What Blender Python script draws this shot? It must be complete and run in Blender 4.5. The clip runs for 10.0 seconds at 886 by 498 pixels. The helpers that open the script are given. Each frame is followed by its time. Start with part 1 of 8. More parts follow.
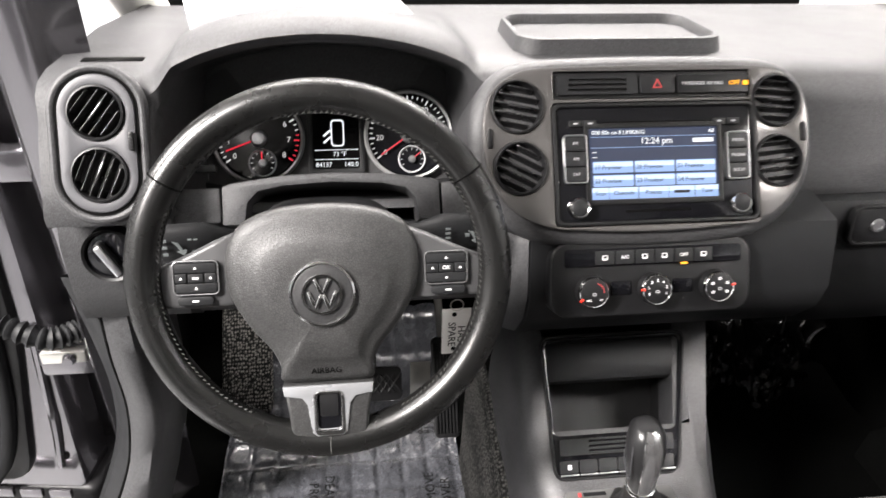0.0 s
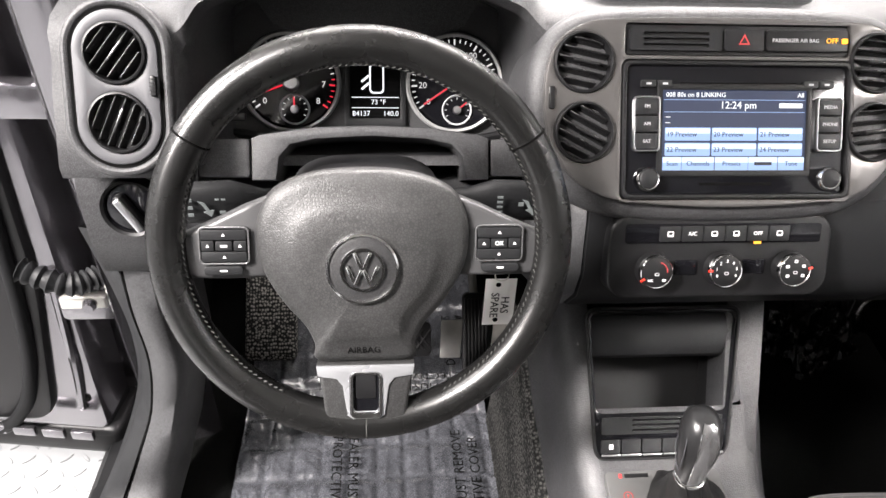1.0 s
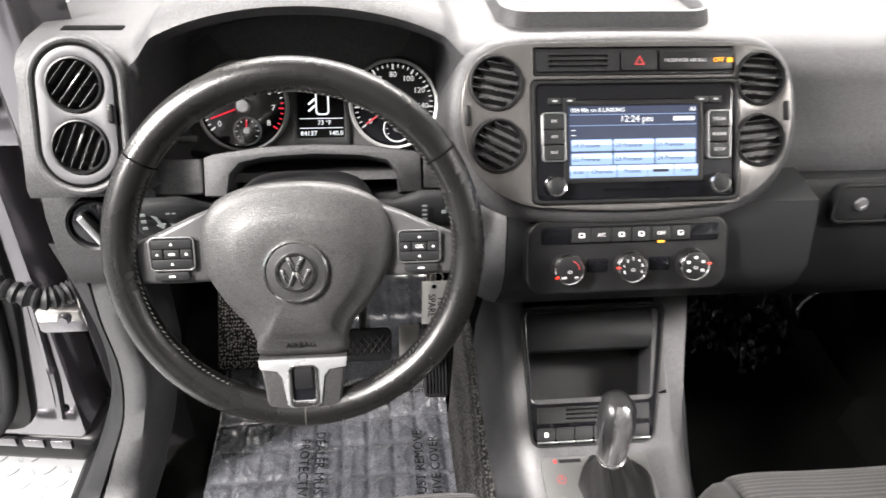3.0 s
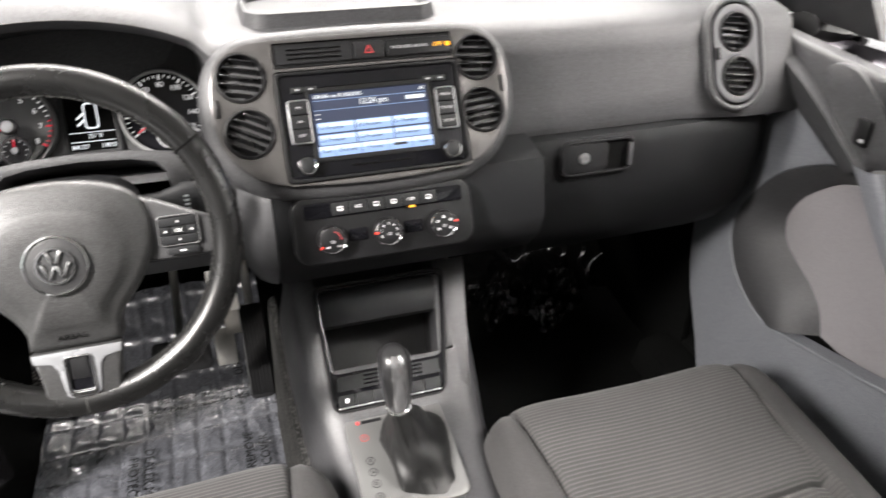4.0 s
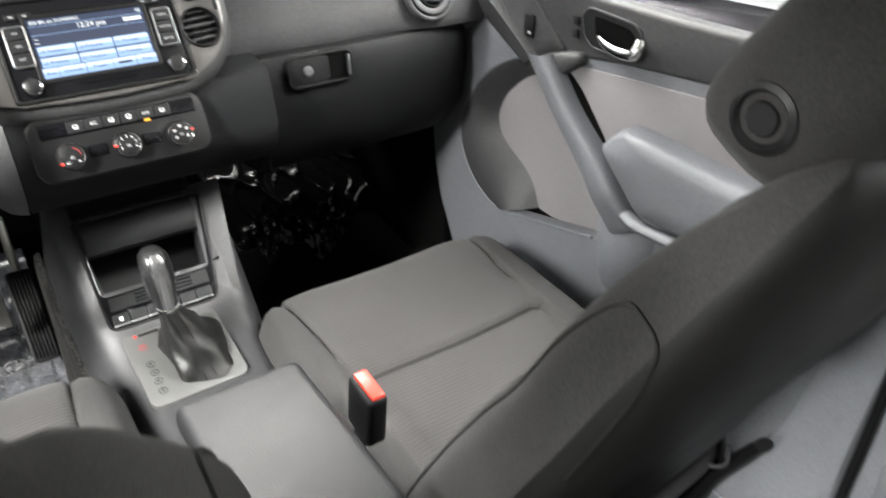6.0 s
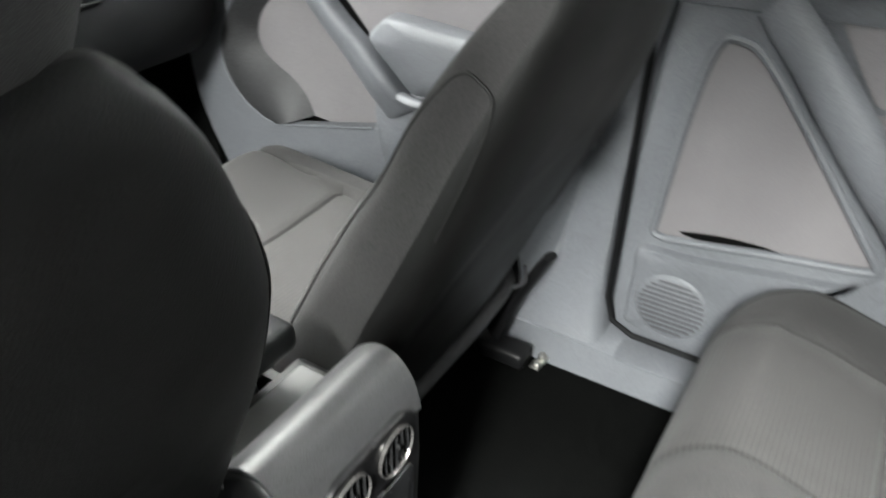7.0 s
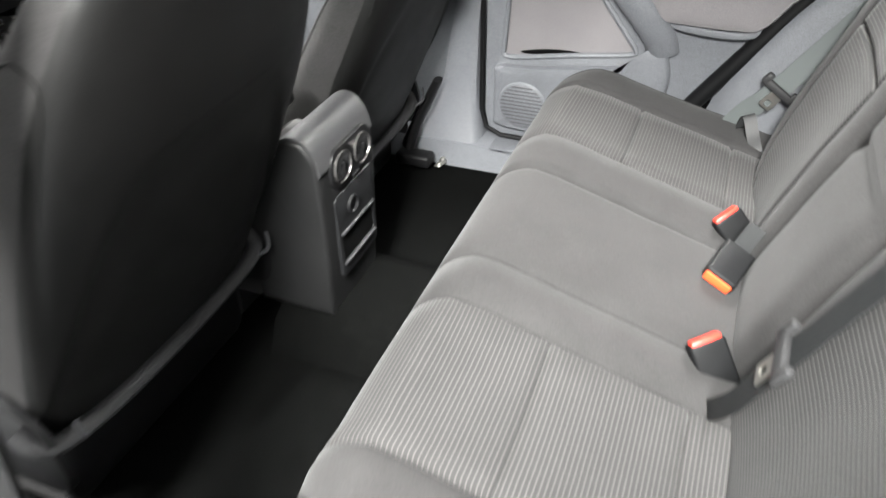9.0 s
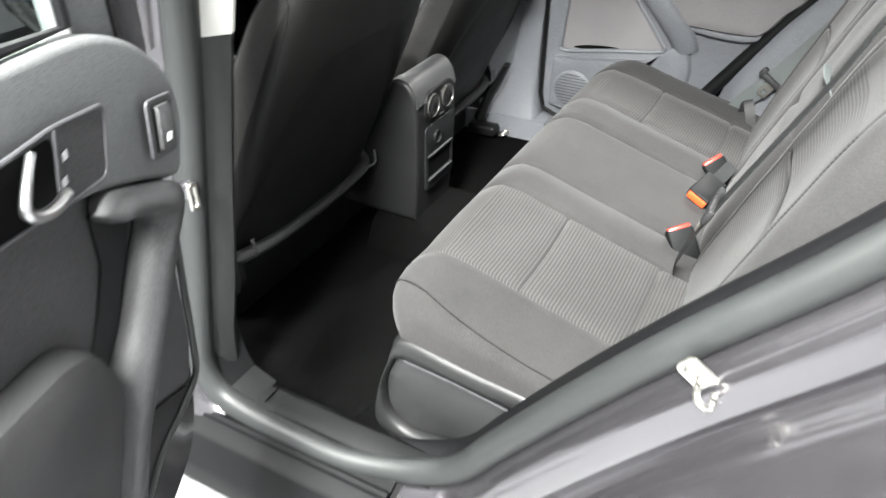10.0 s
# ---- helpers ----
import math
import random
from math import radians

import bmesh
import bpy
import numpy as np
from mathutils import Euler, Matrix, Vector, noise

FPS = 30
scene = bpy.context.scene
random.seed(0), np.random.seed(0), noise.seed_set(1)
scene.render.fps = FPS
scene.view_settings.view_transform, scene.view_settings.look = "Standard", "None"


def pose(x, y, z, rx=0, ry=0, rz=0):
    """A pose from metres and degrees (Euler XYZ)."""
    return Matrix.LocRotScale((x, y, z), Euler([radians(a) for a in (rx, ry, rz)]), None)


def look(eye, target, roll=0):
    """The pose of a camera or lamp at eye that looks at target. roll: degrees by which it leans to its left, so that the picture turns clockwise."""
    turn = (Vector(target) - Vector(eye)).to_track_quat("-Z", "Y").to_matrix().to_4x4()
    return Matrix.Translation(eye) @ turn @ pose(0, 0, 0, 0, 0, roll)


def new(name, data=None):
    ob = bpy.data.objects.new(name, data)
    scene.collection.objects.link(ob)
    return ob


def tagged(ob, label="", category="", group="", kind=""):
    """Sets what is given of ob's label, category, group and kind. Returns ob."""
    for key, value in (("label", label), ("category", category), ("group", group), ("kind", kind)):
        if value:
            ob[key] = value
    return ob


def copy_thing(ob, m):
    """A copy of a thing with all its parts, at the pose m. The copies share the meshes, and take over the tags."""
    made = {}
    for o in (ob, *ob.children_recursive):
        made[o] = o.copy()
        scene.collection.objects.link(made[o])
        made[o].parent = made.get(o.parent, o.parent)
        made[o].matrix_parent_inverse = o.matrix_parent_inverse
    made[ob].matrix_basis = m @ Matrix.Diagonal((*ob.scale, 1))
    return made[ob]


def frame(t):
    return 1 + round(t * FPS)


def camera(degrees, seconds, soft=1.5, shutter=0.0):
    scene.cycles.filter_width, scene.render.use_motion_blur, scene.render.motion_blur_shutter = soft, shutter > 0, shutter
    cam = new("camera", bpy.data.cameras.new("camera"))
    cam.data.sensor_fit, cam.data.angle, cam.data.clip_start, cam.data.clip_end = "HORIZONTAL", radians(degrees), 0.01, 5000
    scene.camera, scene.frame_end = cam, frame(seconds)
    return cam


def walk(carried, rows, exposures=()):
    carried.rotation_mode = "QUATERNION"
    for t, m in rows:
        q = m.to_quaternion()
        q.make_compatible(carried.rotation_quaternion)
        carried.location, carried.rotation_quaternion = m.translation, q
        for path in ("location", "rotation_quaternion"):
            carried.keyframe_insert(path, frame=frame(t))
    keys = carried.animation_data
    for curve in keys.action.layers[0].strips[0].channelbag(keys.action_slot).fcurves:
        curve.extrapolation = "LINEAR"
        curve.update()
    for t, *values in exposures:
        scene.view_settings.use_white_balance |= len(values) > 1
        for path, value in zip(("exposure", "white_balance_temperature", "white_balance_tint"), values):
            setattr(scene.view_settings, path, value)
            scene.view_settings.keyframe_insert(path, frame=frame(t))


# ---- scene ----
cam = camera(63.0, 10.0, shutter=0.5)
PATH = [
    (0, (-0.327, 0.302, 1.32), (-0.101, 2.032, 0.342), 1.3),
    (0.5, (-0.342, 0.366, 1.322), (-0.158, 2.034, 0.235), 2.3),
    (1, (-0.349, 0.386, 1.317), (-0.178, 2.018, 0.174), 2.8),
    (1.5, (-0.348, 0.386, 1.318), (-0.169, 2.02, 0.179), 2.6),
    (2, (-0.348, 0.385, 1.318), (-0.163, 2.02, 0.181), 2.6),
    (2.2, (-0.347, 0.382, 1.32), (-0.157, 2.022, 0.189), 2.6),
    (3.3, (-0.26, 0.279, 1.361), (-0.057, 1.935, 0.258), 1.0),
    (3.5, (-0.243, 0.262, 1.362), (0.075, 1.894, 0.252), 1.3),
    (4, (-0.188, 0.176, 1.349), (0.358, 1.795, 0.309), 0.9),
    (4.5, (-0.16, 0.114, 1.346), (0.525, 1.716, 0.363), 0.3),
    (5, (-0.154, 0.062, 1.333), (0.631, 1.618, 0.351), 0.0),
    (5.2, (-0.141, 0.027, 1.328), (0.677, 1.565, 0.347), -0.4),
    (6.3, (-0.218, -0.078, 1.268), (0.889, 1.194, 0.193), 1.1),
    (6.5, (-0.254, -0.087, 1.256), (0.958, 1.068, 0.162), 1.7),
    (6.8, (-0.308, -0.097, 1.235), (1.037, 0.884, 0.127), 1.9),
    (7.2, (-0.412, -0.123, 1.224), (1.049, 0.624, 0.08), -0.2),
    (7.5, (-0.496, -0.145, 1.23), (1.009, 0.394, 0.029), -0.9),
    (7.6, (-0.527, -0.155, 1.226), (0.992, 0.349, 0.027), -1.5),
    (8, (-0.597, -0.17, 1.248), (0.901, 0.245, -0.01), 0.6),
    (8.5, (-0.739, -0.276, 1.275), (0.769, 0.231, 0.064), -1.5),
    (9, (-0.968, -0.382, 1.285), (0.506, 0.226, 0.078), -1.2),
    (9.5, (-1.293, -0.448, 1.324), (0.216, 0.176, 0.17), -0.4),
    (10, (-1.46, -0.597, 1.354), (-0.006, 0.174, 0.218), 0.3),
]
walk(cam, [(t, look(eye, target, roll)) for t, eye, target, roll in PATH], [(0, -0.17, 6650, 13), (1, 0.05, 6650, 14), (2.2, 0.27, 6650, 13), (3.4, 0.12, 6650, 12), (4.2, -0.05, 6650, 12), (5.2, -0.45, 6650, 11), (6.4, 0.35, 6400, 6), (7.2, 0.25, 6350, 4), (7.7, 0.1, 6350, 3), (8.05, 0.12, 6400, 7), (8.6, 0.62, 6400, 6), (9.1, 0.58, 6450, 8), (9.6, 0.42, 6450, 8), (10, 0.4, 6400, 7)])

# ---- light: a white photo booth with ceiling tubes ----
world = bpy.data.worlds.new("booth_air")
scene.world = world
world.use_nodes = True
world.node_tree.nodes["Background"].inputs[0].default_value = (0.9, 0.95, 1.0, 1)
world.node_tree.nodes["Background"].inputs[1].default_value = 0.25


def area_lamp(name, at, target, sx, sy, watts, color=(1, 0.98, 0.95)):
    data = bpy.data.lights.new(name, "AREA")
    data.shape, data.size, data.size_y, data.energy, data.color = "RECTANGLE", sx, sy, watts, color
    ob = new(name, data)
    ob.matrix_world = look(at, target)
    return ob


area_lamp("ceiling_tube_front", (0.3, 3.0, 3.3), (0.2, 1.0, 0.8), 3.6, 0.5, 430)
area_lamp("ceiling_tube_left", (-2.6, -0.5, 3.3), (0.5, -0.1, 0.7), 0.5, 1.8, 1020)
# added fill that brightens jamb, wheel and seats; no known tube hangs here
area_lamp("fill_light_left_front", (-2.9, 1.3, 2.9), (0.3, 0.3, 0.9), 0.5, 1.4, 210)
area_lamp("ceiling_tube_right", (2.6, -0.5, 3.3), (1.9, -0.3, 0.0), 0.5, 2.6, 460)
area_lamp("ceiling_tube_rear", (0.0, -3.2, 3.3), (0.0, -0.6, 0.8), 3.6, 0.5, 40)

# ---- materials ----


def tree(name):
    m = bpy.data.materials.new(name)
    m.use_nodes = True
    nt = m.node_tree
    return m, nt, nt.nodes["Principled BSDF"]


def node(nt, kind, **values):
    n = nt.nodes.new(kind)
    for key, value in values.items():
        if key in n.inputs:
            n.inputs[key].default_value = value
    return n


def surface(name, color, rough=0.5, metal=0.0, grain=0.0, grain_size=0.0025, blotch=0.12, blotch_size=0.08, coat=0.0, spec=0.5, cells=False, fuzz=0.0, fleck=0.0):
    """A solid surface: colour with soft blotches, roughness wear and a fine grain relief of a real size."""
    m, nt, bsdf = tree(name)
    co = nt.nodes.new("ShaderNodeTexCoord")
    big = node(nt, "ShaderNodeTexNoise", Scale=1 / blotch_size, Detail=4.0, Roughness=0.6)
    nt.links.new(co.outputs["Object"], big.inputs["Vector"])
    ramp = nt.nodes.new("ShaderNodeMapRange")
    ramp.inputs["To Min"].default_value, ramp.inputs["To Max"].default_value = 1 - blotch, 1 + blotch
    nt.links.new(big.outputs["Fac"], ramp.inputs["Value"])
    mix = nt.nodes.new("ShaderNodeVectorMath")
    mix.operation = "SCALE"
    mix.inputs[0].default_value = color[:3]
    nt.links.new(ramp.outputs["Result"], mix.inputs["Scale"])
    nt.links.new(mix.outputs["Vector"], bsdf.inputs["Base Color"])
    if fleck:
        yarn = node(nt, "ShaderNodeTexNoise", Scale=0.55 / grain_size, Detail=3.0, Roughness=0.7)
        nt.links.new(co.outputs["Object"], yarn.inputs["Vector"])
        spread = nt.nodes.new("ShaderNodeMapRange")
        spread.inputs["From Min"].default_value, spread.inputs["From Max"].default_value = 0.3, 0.7
        spread.inputs["To Min"].default_value, spread.inputs["To Max"].default_value = 1 - fleck, 1 + fleck
        nt.links.new(yarn.outputs["Fac"], spread.inputs["Value"])
        both = nt.nodes.new("ShaderNodeMath")
        both.operation = "MULTIPLY"
        nt.links.new(ramp.outputs["Result"], both.inputs[0])
        nt.links.new(spread.outputs["Result"], both.inputs[1])
        nt.links.new(both.outputs[0], mix.inputs["Scale"])
    worn = nt.nodes.new("ShaderNodeMapRange")
    worn.inputs["To Min"].default_value, worn.inputs["To Max"].default_value = max(rough - 0.08, 0.02), min(rough + 0.08, 1)
    nt.links.new(big.outputs["Fac"], worn.inputs["Value"])
    nt.links.new(worn.outputs["Result"], bsdf.inputs["Roughness"])
    bsdf.inputs["Metallic"].default_value = metal
    bsdf.inputs["Coat Weight"].default_value = coat
    bsdf.inputs["Coat Roughness"].default_value = 0.06
    bsdf.inputs["Specular IOR Level"].default_value = spec
    if fuzz:
        bsdf.inputs["Sheen Weight"].default_value = fuzz
        bsdf.inputs["Sheen Roughness"].default_value = 0.5
    if grain:
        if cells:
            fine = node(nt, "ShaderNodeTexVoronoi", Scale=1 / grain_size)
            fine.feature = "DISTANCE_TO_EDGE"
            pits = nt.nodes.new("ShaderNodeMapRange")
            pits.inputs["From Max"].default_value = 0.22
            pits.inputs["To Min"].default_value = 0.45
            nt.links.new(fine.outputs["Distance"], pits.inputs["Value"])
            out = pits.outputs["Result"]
            # grain creases darkened too, putting their fine shade into the base colour
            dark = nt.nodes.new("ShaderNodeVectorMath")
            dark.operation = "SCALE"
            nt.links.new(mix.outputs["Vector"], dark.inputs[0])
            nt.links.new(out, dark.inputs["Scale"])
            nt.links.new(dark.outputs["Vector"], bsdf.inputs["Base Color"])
        else:
            fine = node(nt, "ShaderNodeTexNoise", Scale=1 / grain_size, Detail=2.0)
            out = fine.outputs["Fac"]
        nt.links.new(co.outputs["Object"], fine.inputs["Vector"])
        bump = node(nt, "ShaderNodeBump", Strength=grain, Distance=0.0004 if cells else 0.0006)
        nt.links.new(out, bump.inputs["Height"])
        nt.links.new(bump.outputs["Normal"], bsdf.inputs["Normal"])
    return m


def ribbed_cloth(name, dark, light, axis, pitch=0.0075):
    """Woven seat cloth with fine ribs across one axis."""
    m, nt, bsdf = tree(name)
    co = nt.nodes.new("ShaderNodeTexCoord")
    wave = node(nt, "ShaderNodeTexWave", Scale=2 * math.pi / 20 / pitch, Distortion=0.5, Detail=2.0)
    wave.inputs["Detail Scale"].default_value = 2.5
    wave.bands_direction = axis
    nt.links.new(co.outputs["Object"], wave.inputs["Vector"])
    thread = node(nt, "ShaderNodeTexNoise", Scale=900.0, Detail=2.0)
    big = node(nt, "ShaderNodeTexNoise", Scale=9.0, Detail=4.0)
    nt.links.new(co.outputs["Object"], thread.inputs["Vector"])
    nt.links.new(co.outputs["Object"], big.inputs["Vector"])
    ramp = nt.nodes.new("ShaderNodeValToRGB")
    ramp.color_ramp.elements[0].position, ramp.color_ramp.elements[1].position = 0.96, 1.18
    ramp.color_ramp.elements[0].color, ramp.color_ramp.elements[1].color = (*dark, 1), (*light, 1)
    add = nt.nodes.new("ShaderNodeMath")
    add.operation = "MULTIPLY_ADD"
    add.inputs[1].default_value = 0.35
    nt.links.new(thread.outputs["Fac"], add.inputs[0])
    nt.links.new(wave.outputs["Fac"], add.inputs[2])
    nt.links.new(add.outputs[0], ramp.inputs["Fac"])
    shade = nt.nodes.new("ShaderNodeMapRange")
    shade.inputs["To Min"].default_value, shade.inputs["To Max"].default_value = 0.82, 1.18
    nt.links.new(big.outputs["Fac"], shade.inputs["Value"])
    mix = nt.nodes.new("ShaderNodeVectorMath")
    mix.operation = "SCALE"
    nt.links.new(ramp.outputs["Color"], mix.inputs[0])
    nt.links.new(shade.outputs["Result"], mix.inputs["Scale"])
    nt.links.new(mix.outputs["Vector"], bsdf.inputs["Base Color"])
    bump = node(nt, "ShaderNodeBump", Strength=0.25, Distance=0.0010)
    nt.links.new(add.outputs[0], bump.inputs["Height"])
    nt.links.new(bump.outputs["Normal"], bsdf.inputs["Normal"])
    bsdf.inputs["Roughness"].default_value = 0.9
    bsdf.inputs["Sheen Weight"].default_value = 0.05
    bsdf.inputs["Specular IOR Level"].default_value = 0.15
    return m


def speckled(name, dark, light, size):
    """Looped carpet of dark and pale yarns."""
    m, nt, bsdf = tree(name)
    co = nt.nodes.new("ShaderNodeTexCoord")
    spots = node(nt, "ShaderNodeTexVoronoi", Scale=1 / size)
    spots.inputs["Randomness"].default_value = 0.6
    nt.links.new(co.outputs["Object"], spots.inputs["Vector"])
    ramp = nt.nodes.new("ShaderNodeValToRGB")
    ramp.color_ramp.elements[0].position, ramp.color_ramp.elements[1].position = 0.25, 0.55
    ramp.color_ramp.elements[0].color, ramp.color_ramp.elements[1].color = (*light, 1), (*dark, 1)
    nt.links.new(spots.outputs["Distance"], ramp.inputs["Fac"])
    nt.links.new(ramp.outputs["Color"], bsdf.inputs["Base Color"])
    bump = node(nt, "ShaderNodeBump", Strength=0.6, Distance=0.002)
    bump.invert = True
    nt.links.new(spots.outputs["Distance"], bump.inputs["Height"])
    nt.links.new(bump.outputs["Normal"], bsdf.inputs["Normal"])
    bsdf.inputs["Roughness"].default_value = 0.9
    bsdf.inputs["Specular IOR Level"].default_value = 0.1
    return m


def glass(name, tint=(1, 1, 1), rough=0.0):
    m, nt, bsdf = tree(name)
    bsdf.inputs["Base Color"].default_value = (*tint, 1)
    bsdf.inputs["Transmission Weight"].default_value = 1.0
    bsdf.inputs["Roughness"].default_value = rough
    bsdf.inputs["IOR"].default_value = 1.02
    return m


def lit(name, color, strength, base=0.02):
    m, nt, bsdf = tree(name)
    bsdf.inputs["Base Color"].default_value = (base, base, base, 1)
    bsdf.inputs["Emission Color"].default_value = (*color, 1)
    bsdf.inputs["Emission Strength"].default_value = strength
    bsdf.inputs["Specular IOR Level"].default_value = 0.1
    return m


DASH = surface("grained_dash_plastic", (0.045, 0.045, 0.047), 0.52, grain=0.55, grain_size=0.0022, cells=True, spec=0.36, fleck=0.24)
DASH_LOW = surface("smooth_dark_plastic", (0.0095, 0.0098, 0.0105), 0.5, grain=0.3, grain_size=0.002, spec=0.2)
BLACK = surface("black_plastic", (0.007, 0.007, 0.0075), 0.42, grain=0.15, grain_size=0.002, spec=0.24)
PIANO = surface("gloss_black_plastic", (0.004, 0.004, 0.005), 0.1, coat=0.2, blotch=0.05, spec=0.25)
# near-black for painted shade in recesses, also for joints, piping and lettering
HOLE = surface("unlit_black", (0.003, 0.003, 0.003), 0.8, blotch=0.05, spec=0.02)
SILVER = surface("grey_metallic_trim", (0.150, 0.144, 0.141), 0.24, metal=0.7, grain=0.05, grain_size=0.001, blotch=0.04)
POD = surface("matt_grey_trim", (0.046, 0.046, 0.050), 0.5, grain=0.08, grain_size=0.0012, blotch=0.04, spec=0.35)
SPOKE = surface("smooth_spoke_plastic", (0.036, 0.036, 0.037), 0.42, grain=0.06, grain_size=0.0012, blotch=0.06, spec=0.4)
CHROME = surface("chrome", (0.72, 0.72, 0.72), 0.14, metal=1.0, blotch=0.03)
SATIN = surface("satin_chrome", (0.55, 0.55, 0.56), 0.3, metal=1.0, blotch=0.04)
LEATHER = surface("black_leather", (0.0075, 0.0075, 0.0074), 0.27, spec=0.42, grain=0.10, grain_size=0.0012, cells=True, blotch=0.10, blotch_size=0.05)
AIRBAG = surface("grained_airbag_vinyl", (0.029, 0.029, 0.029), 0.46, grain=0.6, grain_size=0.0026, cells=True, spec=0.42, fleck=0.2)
CLOTH = surface("plain_seat_cloth", (0.0265, 0.0258, 0.0258), 0.92, grain=0.7, grain_size=0.0014, blotch=0.3, fuzz=0.05, spec=0.15, fleck=0.25)
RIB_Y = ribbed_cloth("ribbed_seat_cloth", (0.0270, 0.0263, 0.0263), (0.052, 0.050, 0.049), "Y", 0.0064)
# same ribbed cloth, darker: the backrests' shade is put into its colour
RIB_Z = ribbed_cloth("ribbed_back_cloth_shaded", (0.0090, 0.0088, 0.0088), (0.030, 0.029, 0.0285), "Z", 0.0064)
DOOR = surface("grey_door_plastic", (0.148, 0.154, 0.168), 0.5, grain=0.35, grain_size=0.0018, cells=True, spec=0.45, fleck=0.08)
DOOR_CLOTH = surface("grey_door_cloth", (0.150, 0.142, 0.147), 0.9, grain=0.3, grain_size=0.0012, fuzz=0.2, fleck=0.15)
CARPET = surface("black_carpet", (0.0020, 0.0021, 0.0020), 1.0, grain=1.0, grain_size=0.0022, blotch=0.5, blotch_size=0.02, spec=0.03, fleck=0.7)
SEATBACK = surface("charcoal_seat_shell", (0.0085, 0.0085, 0.0083), 0.5, grain=0.5, grain_size=0.0015, spec=0.16, blotch=0.2)
HEADLINER = surface("pale_headliner", (0.62, 0.61, 0.58), 0.95, grain=0.3, grain_size=0.002, blotch=0.04)
PAINT = surface("grey_metallic_paint", (0.135, 0.130, 0.140), 0.20, metal=0.88, coat=0.7, blotch=0.04)
MIDDARK = surface("charcoal_plastic_trim", (0.026, 0.026, 0.027), 0.5, grain=0.4, grain_size=0.0018, cells=True, spec=0.35)
REARDARK = surface("dark_console_plastic", (0.0150, 0.0152, 0.0155), 0.42, grain=0.3, grain_size=0.0018, cells=True, spec=0.35)
BRIGHTPAINT = surface("silver_painted_plastic", (0.27, 0.275, 0.285), 0.28, metal=0.45, blotch=0.03)
BRIGHT = surface("bright_silver_trim", (0.34, 0.34, 0.345), 0.24, metal=0.9, blotch=0.03)
# darker copy of the door plastic, with the left door's shade in it
DOOR_SHADED = surface("grey_door_plastic_shaded", (0.135, 0.14, 0.142), 0.5, grain=0.3, grain_size=0.0018, cells=True, spec=0.4)
RUBBER = surface("black_rubber_seal", (0.0042, 0.0043, 0.0047), 0.55, grain=0.2, grain_size=0.002, spec=0.14)
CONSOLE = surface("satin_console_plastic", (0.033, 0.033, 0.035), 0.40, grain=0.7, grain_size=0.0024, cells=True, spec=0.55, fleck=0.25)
# shaded copy of the grey webbing, for the left belt and buckle stems
WEB_SHADED = surface("belt_webbing_shaded", (0.008, 0.0088, 0.0092), 0.6, grain=0.5, grain_size=0.0015, spec=0.25)
GLOVEBOX = surface("matt_black_plastic", (0.0058, 0.006, 0.0064), 0.55, grain=0.4, grain_size=0.002, spec=0.12, fleck=0.1)
CAP = surface("satin_grey_plastic", (0.056, 0.056, 0.058), 0.36, grain=0.35, grain_size=0.0018, cells=True, spec=0.7)
SEAL = surface("grey_rubber_seal", (0.0165, 0.0182, 0.0182), 0.5, grain=0.2, grain_size=0.002)
WEB = surface("grey_belt_webbing", (0.078, 0.087, 0.087), 0.6, grain=0.5, grain_size=0.0015)
RED = surface("red_plastic", (0.62, 0.03, 0.015), 0.4, blotch=0.05)
ORANGE = surface("orange_red_plastic", (0.72, 0.075, 0.02), 0.4, blotch=0.05)
WHITE = surface("white_print", (0.75, 0.75, 0.75), 0.5, blotch=0.02)
GREYPRINT = surface("grey_print", (0.35, 0.35, 0.36), 0.5, blotch=0.02)
REDPRINT = surface("red_print", (0.42, 0.03, 0.03), 0.5, blotch=0.02)
PAPER = surface("white_paper", (0.78, 0.77, 0.74), 0.7, blotch=0.04)
STEEL = surface("zinc_steel", (0.55, 0.54, 0.50), 0.32, metal=1.0, blotch=0.15, blotch_size=0.01)
FILM = surface("clear_floor_film", (0.062, 0.064, 0.072), 0.26, coat=0.5, blotch=0.6, blotch_size=0.06, grain=0.8, grain_size=0.0035, cells=True, fleck=0.25)
BLACKFILM = surface("black_plastic_film", (0.003, 0.003, 0.003), 0.16, spec=0.22)
PLATE = surface("satin_silver_plate", (0.27, 0.27, 0.268), 0.42, metal=0.35, blotch=0.05)
FLOORWHITE = surface("white_tread_plate", (0.24, 0.245, 0.25), 0.45, grain=0.15, grain_size=0.004, blotch=0.06, blotch_size=0.3)
WALLWHITE = surface("white_booth_wall", (0.70, 0.71, 0.72), 0.7, grain=0.1, grain_size=0.004, blotch=0.03, blotch_size=0.6)
MIRROR = surface("mirror_glass", (0.9, 0.9, 0.9), 0.02, metal=1.0, blotch=0.0)
GLASS = glass("window_glass")
PRIVACY = glass("dark_privacy_glass", (0.12, 0.13, 0.13))
GREENGLASS = glass("tinted_window_glass", (0.75, 0.85, 0.82))

# ---- building tools ----
WORLD = {}


def thing(name, at=(0, 0, 0), label="", category="", group="", kind="", m=None):
    ob = new(name)
    ob.empty_display_size = 0.05
    ob.matrix_basis = m if m is not None else Matrix.Translation(at)
    WORLD[ob.name] = ob.matrix_basis.copy()
    return tagged(ob, label, category, group, kind)


def mesh_of(name, bm, material, angle=40):
    me = bpy.data.meshes.new(name)
    bmesh.ops.recalc_face_normals(bm, faces=bm.faces[:])
    bm.to_mesh(me)
    bm.free()
    me.materials.append(material)
    me.shade_smooth()
    me.set_sharp_from_angle(angle=radians(angle))
    return me


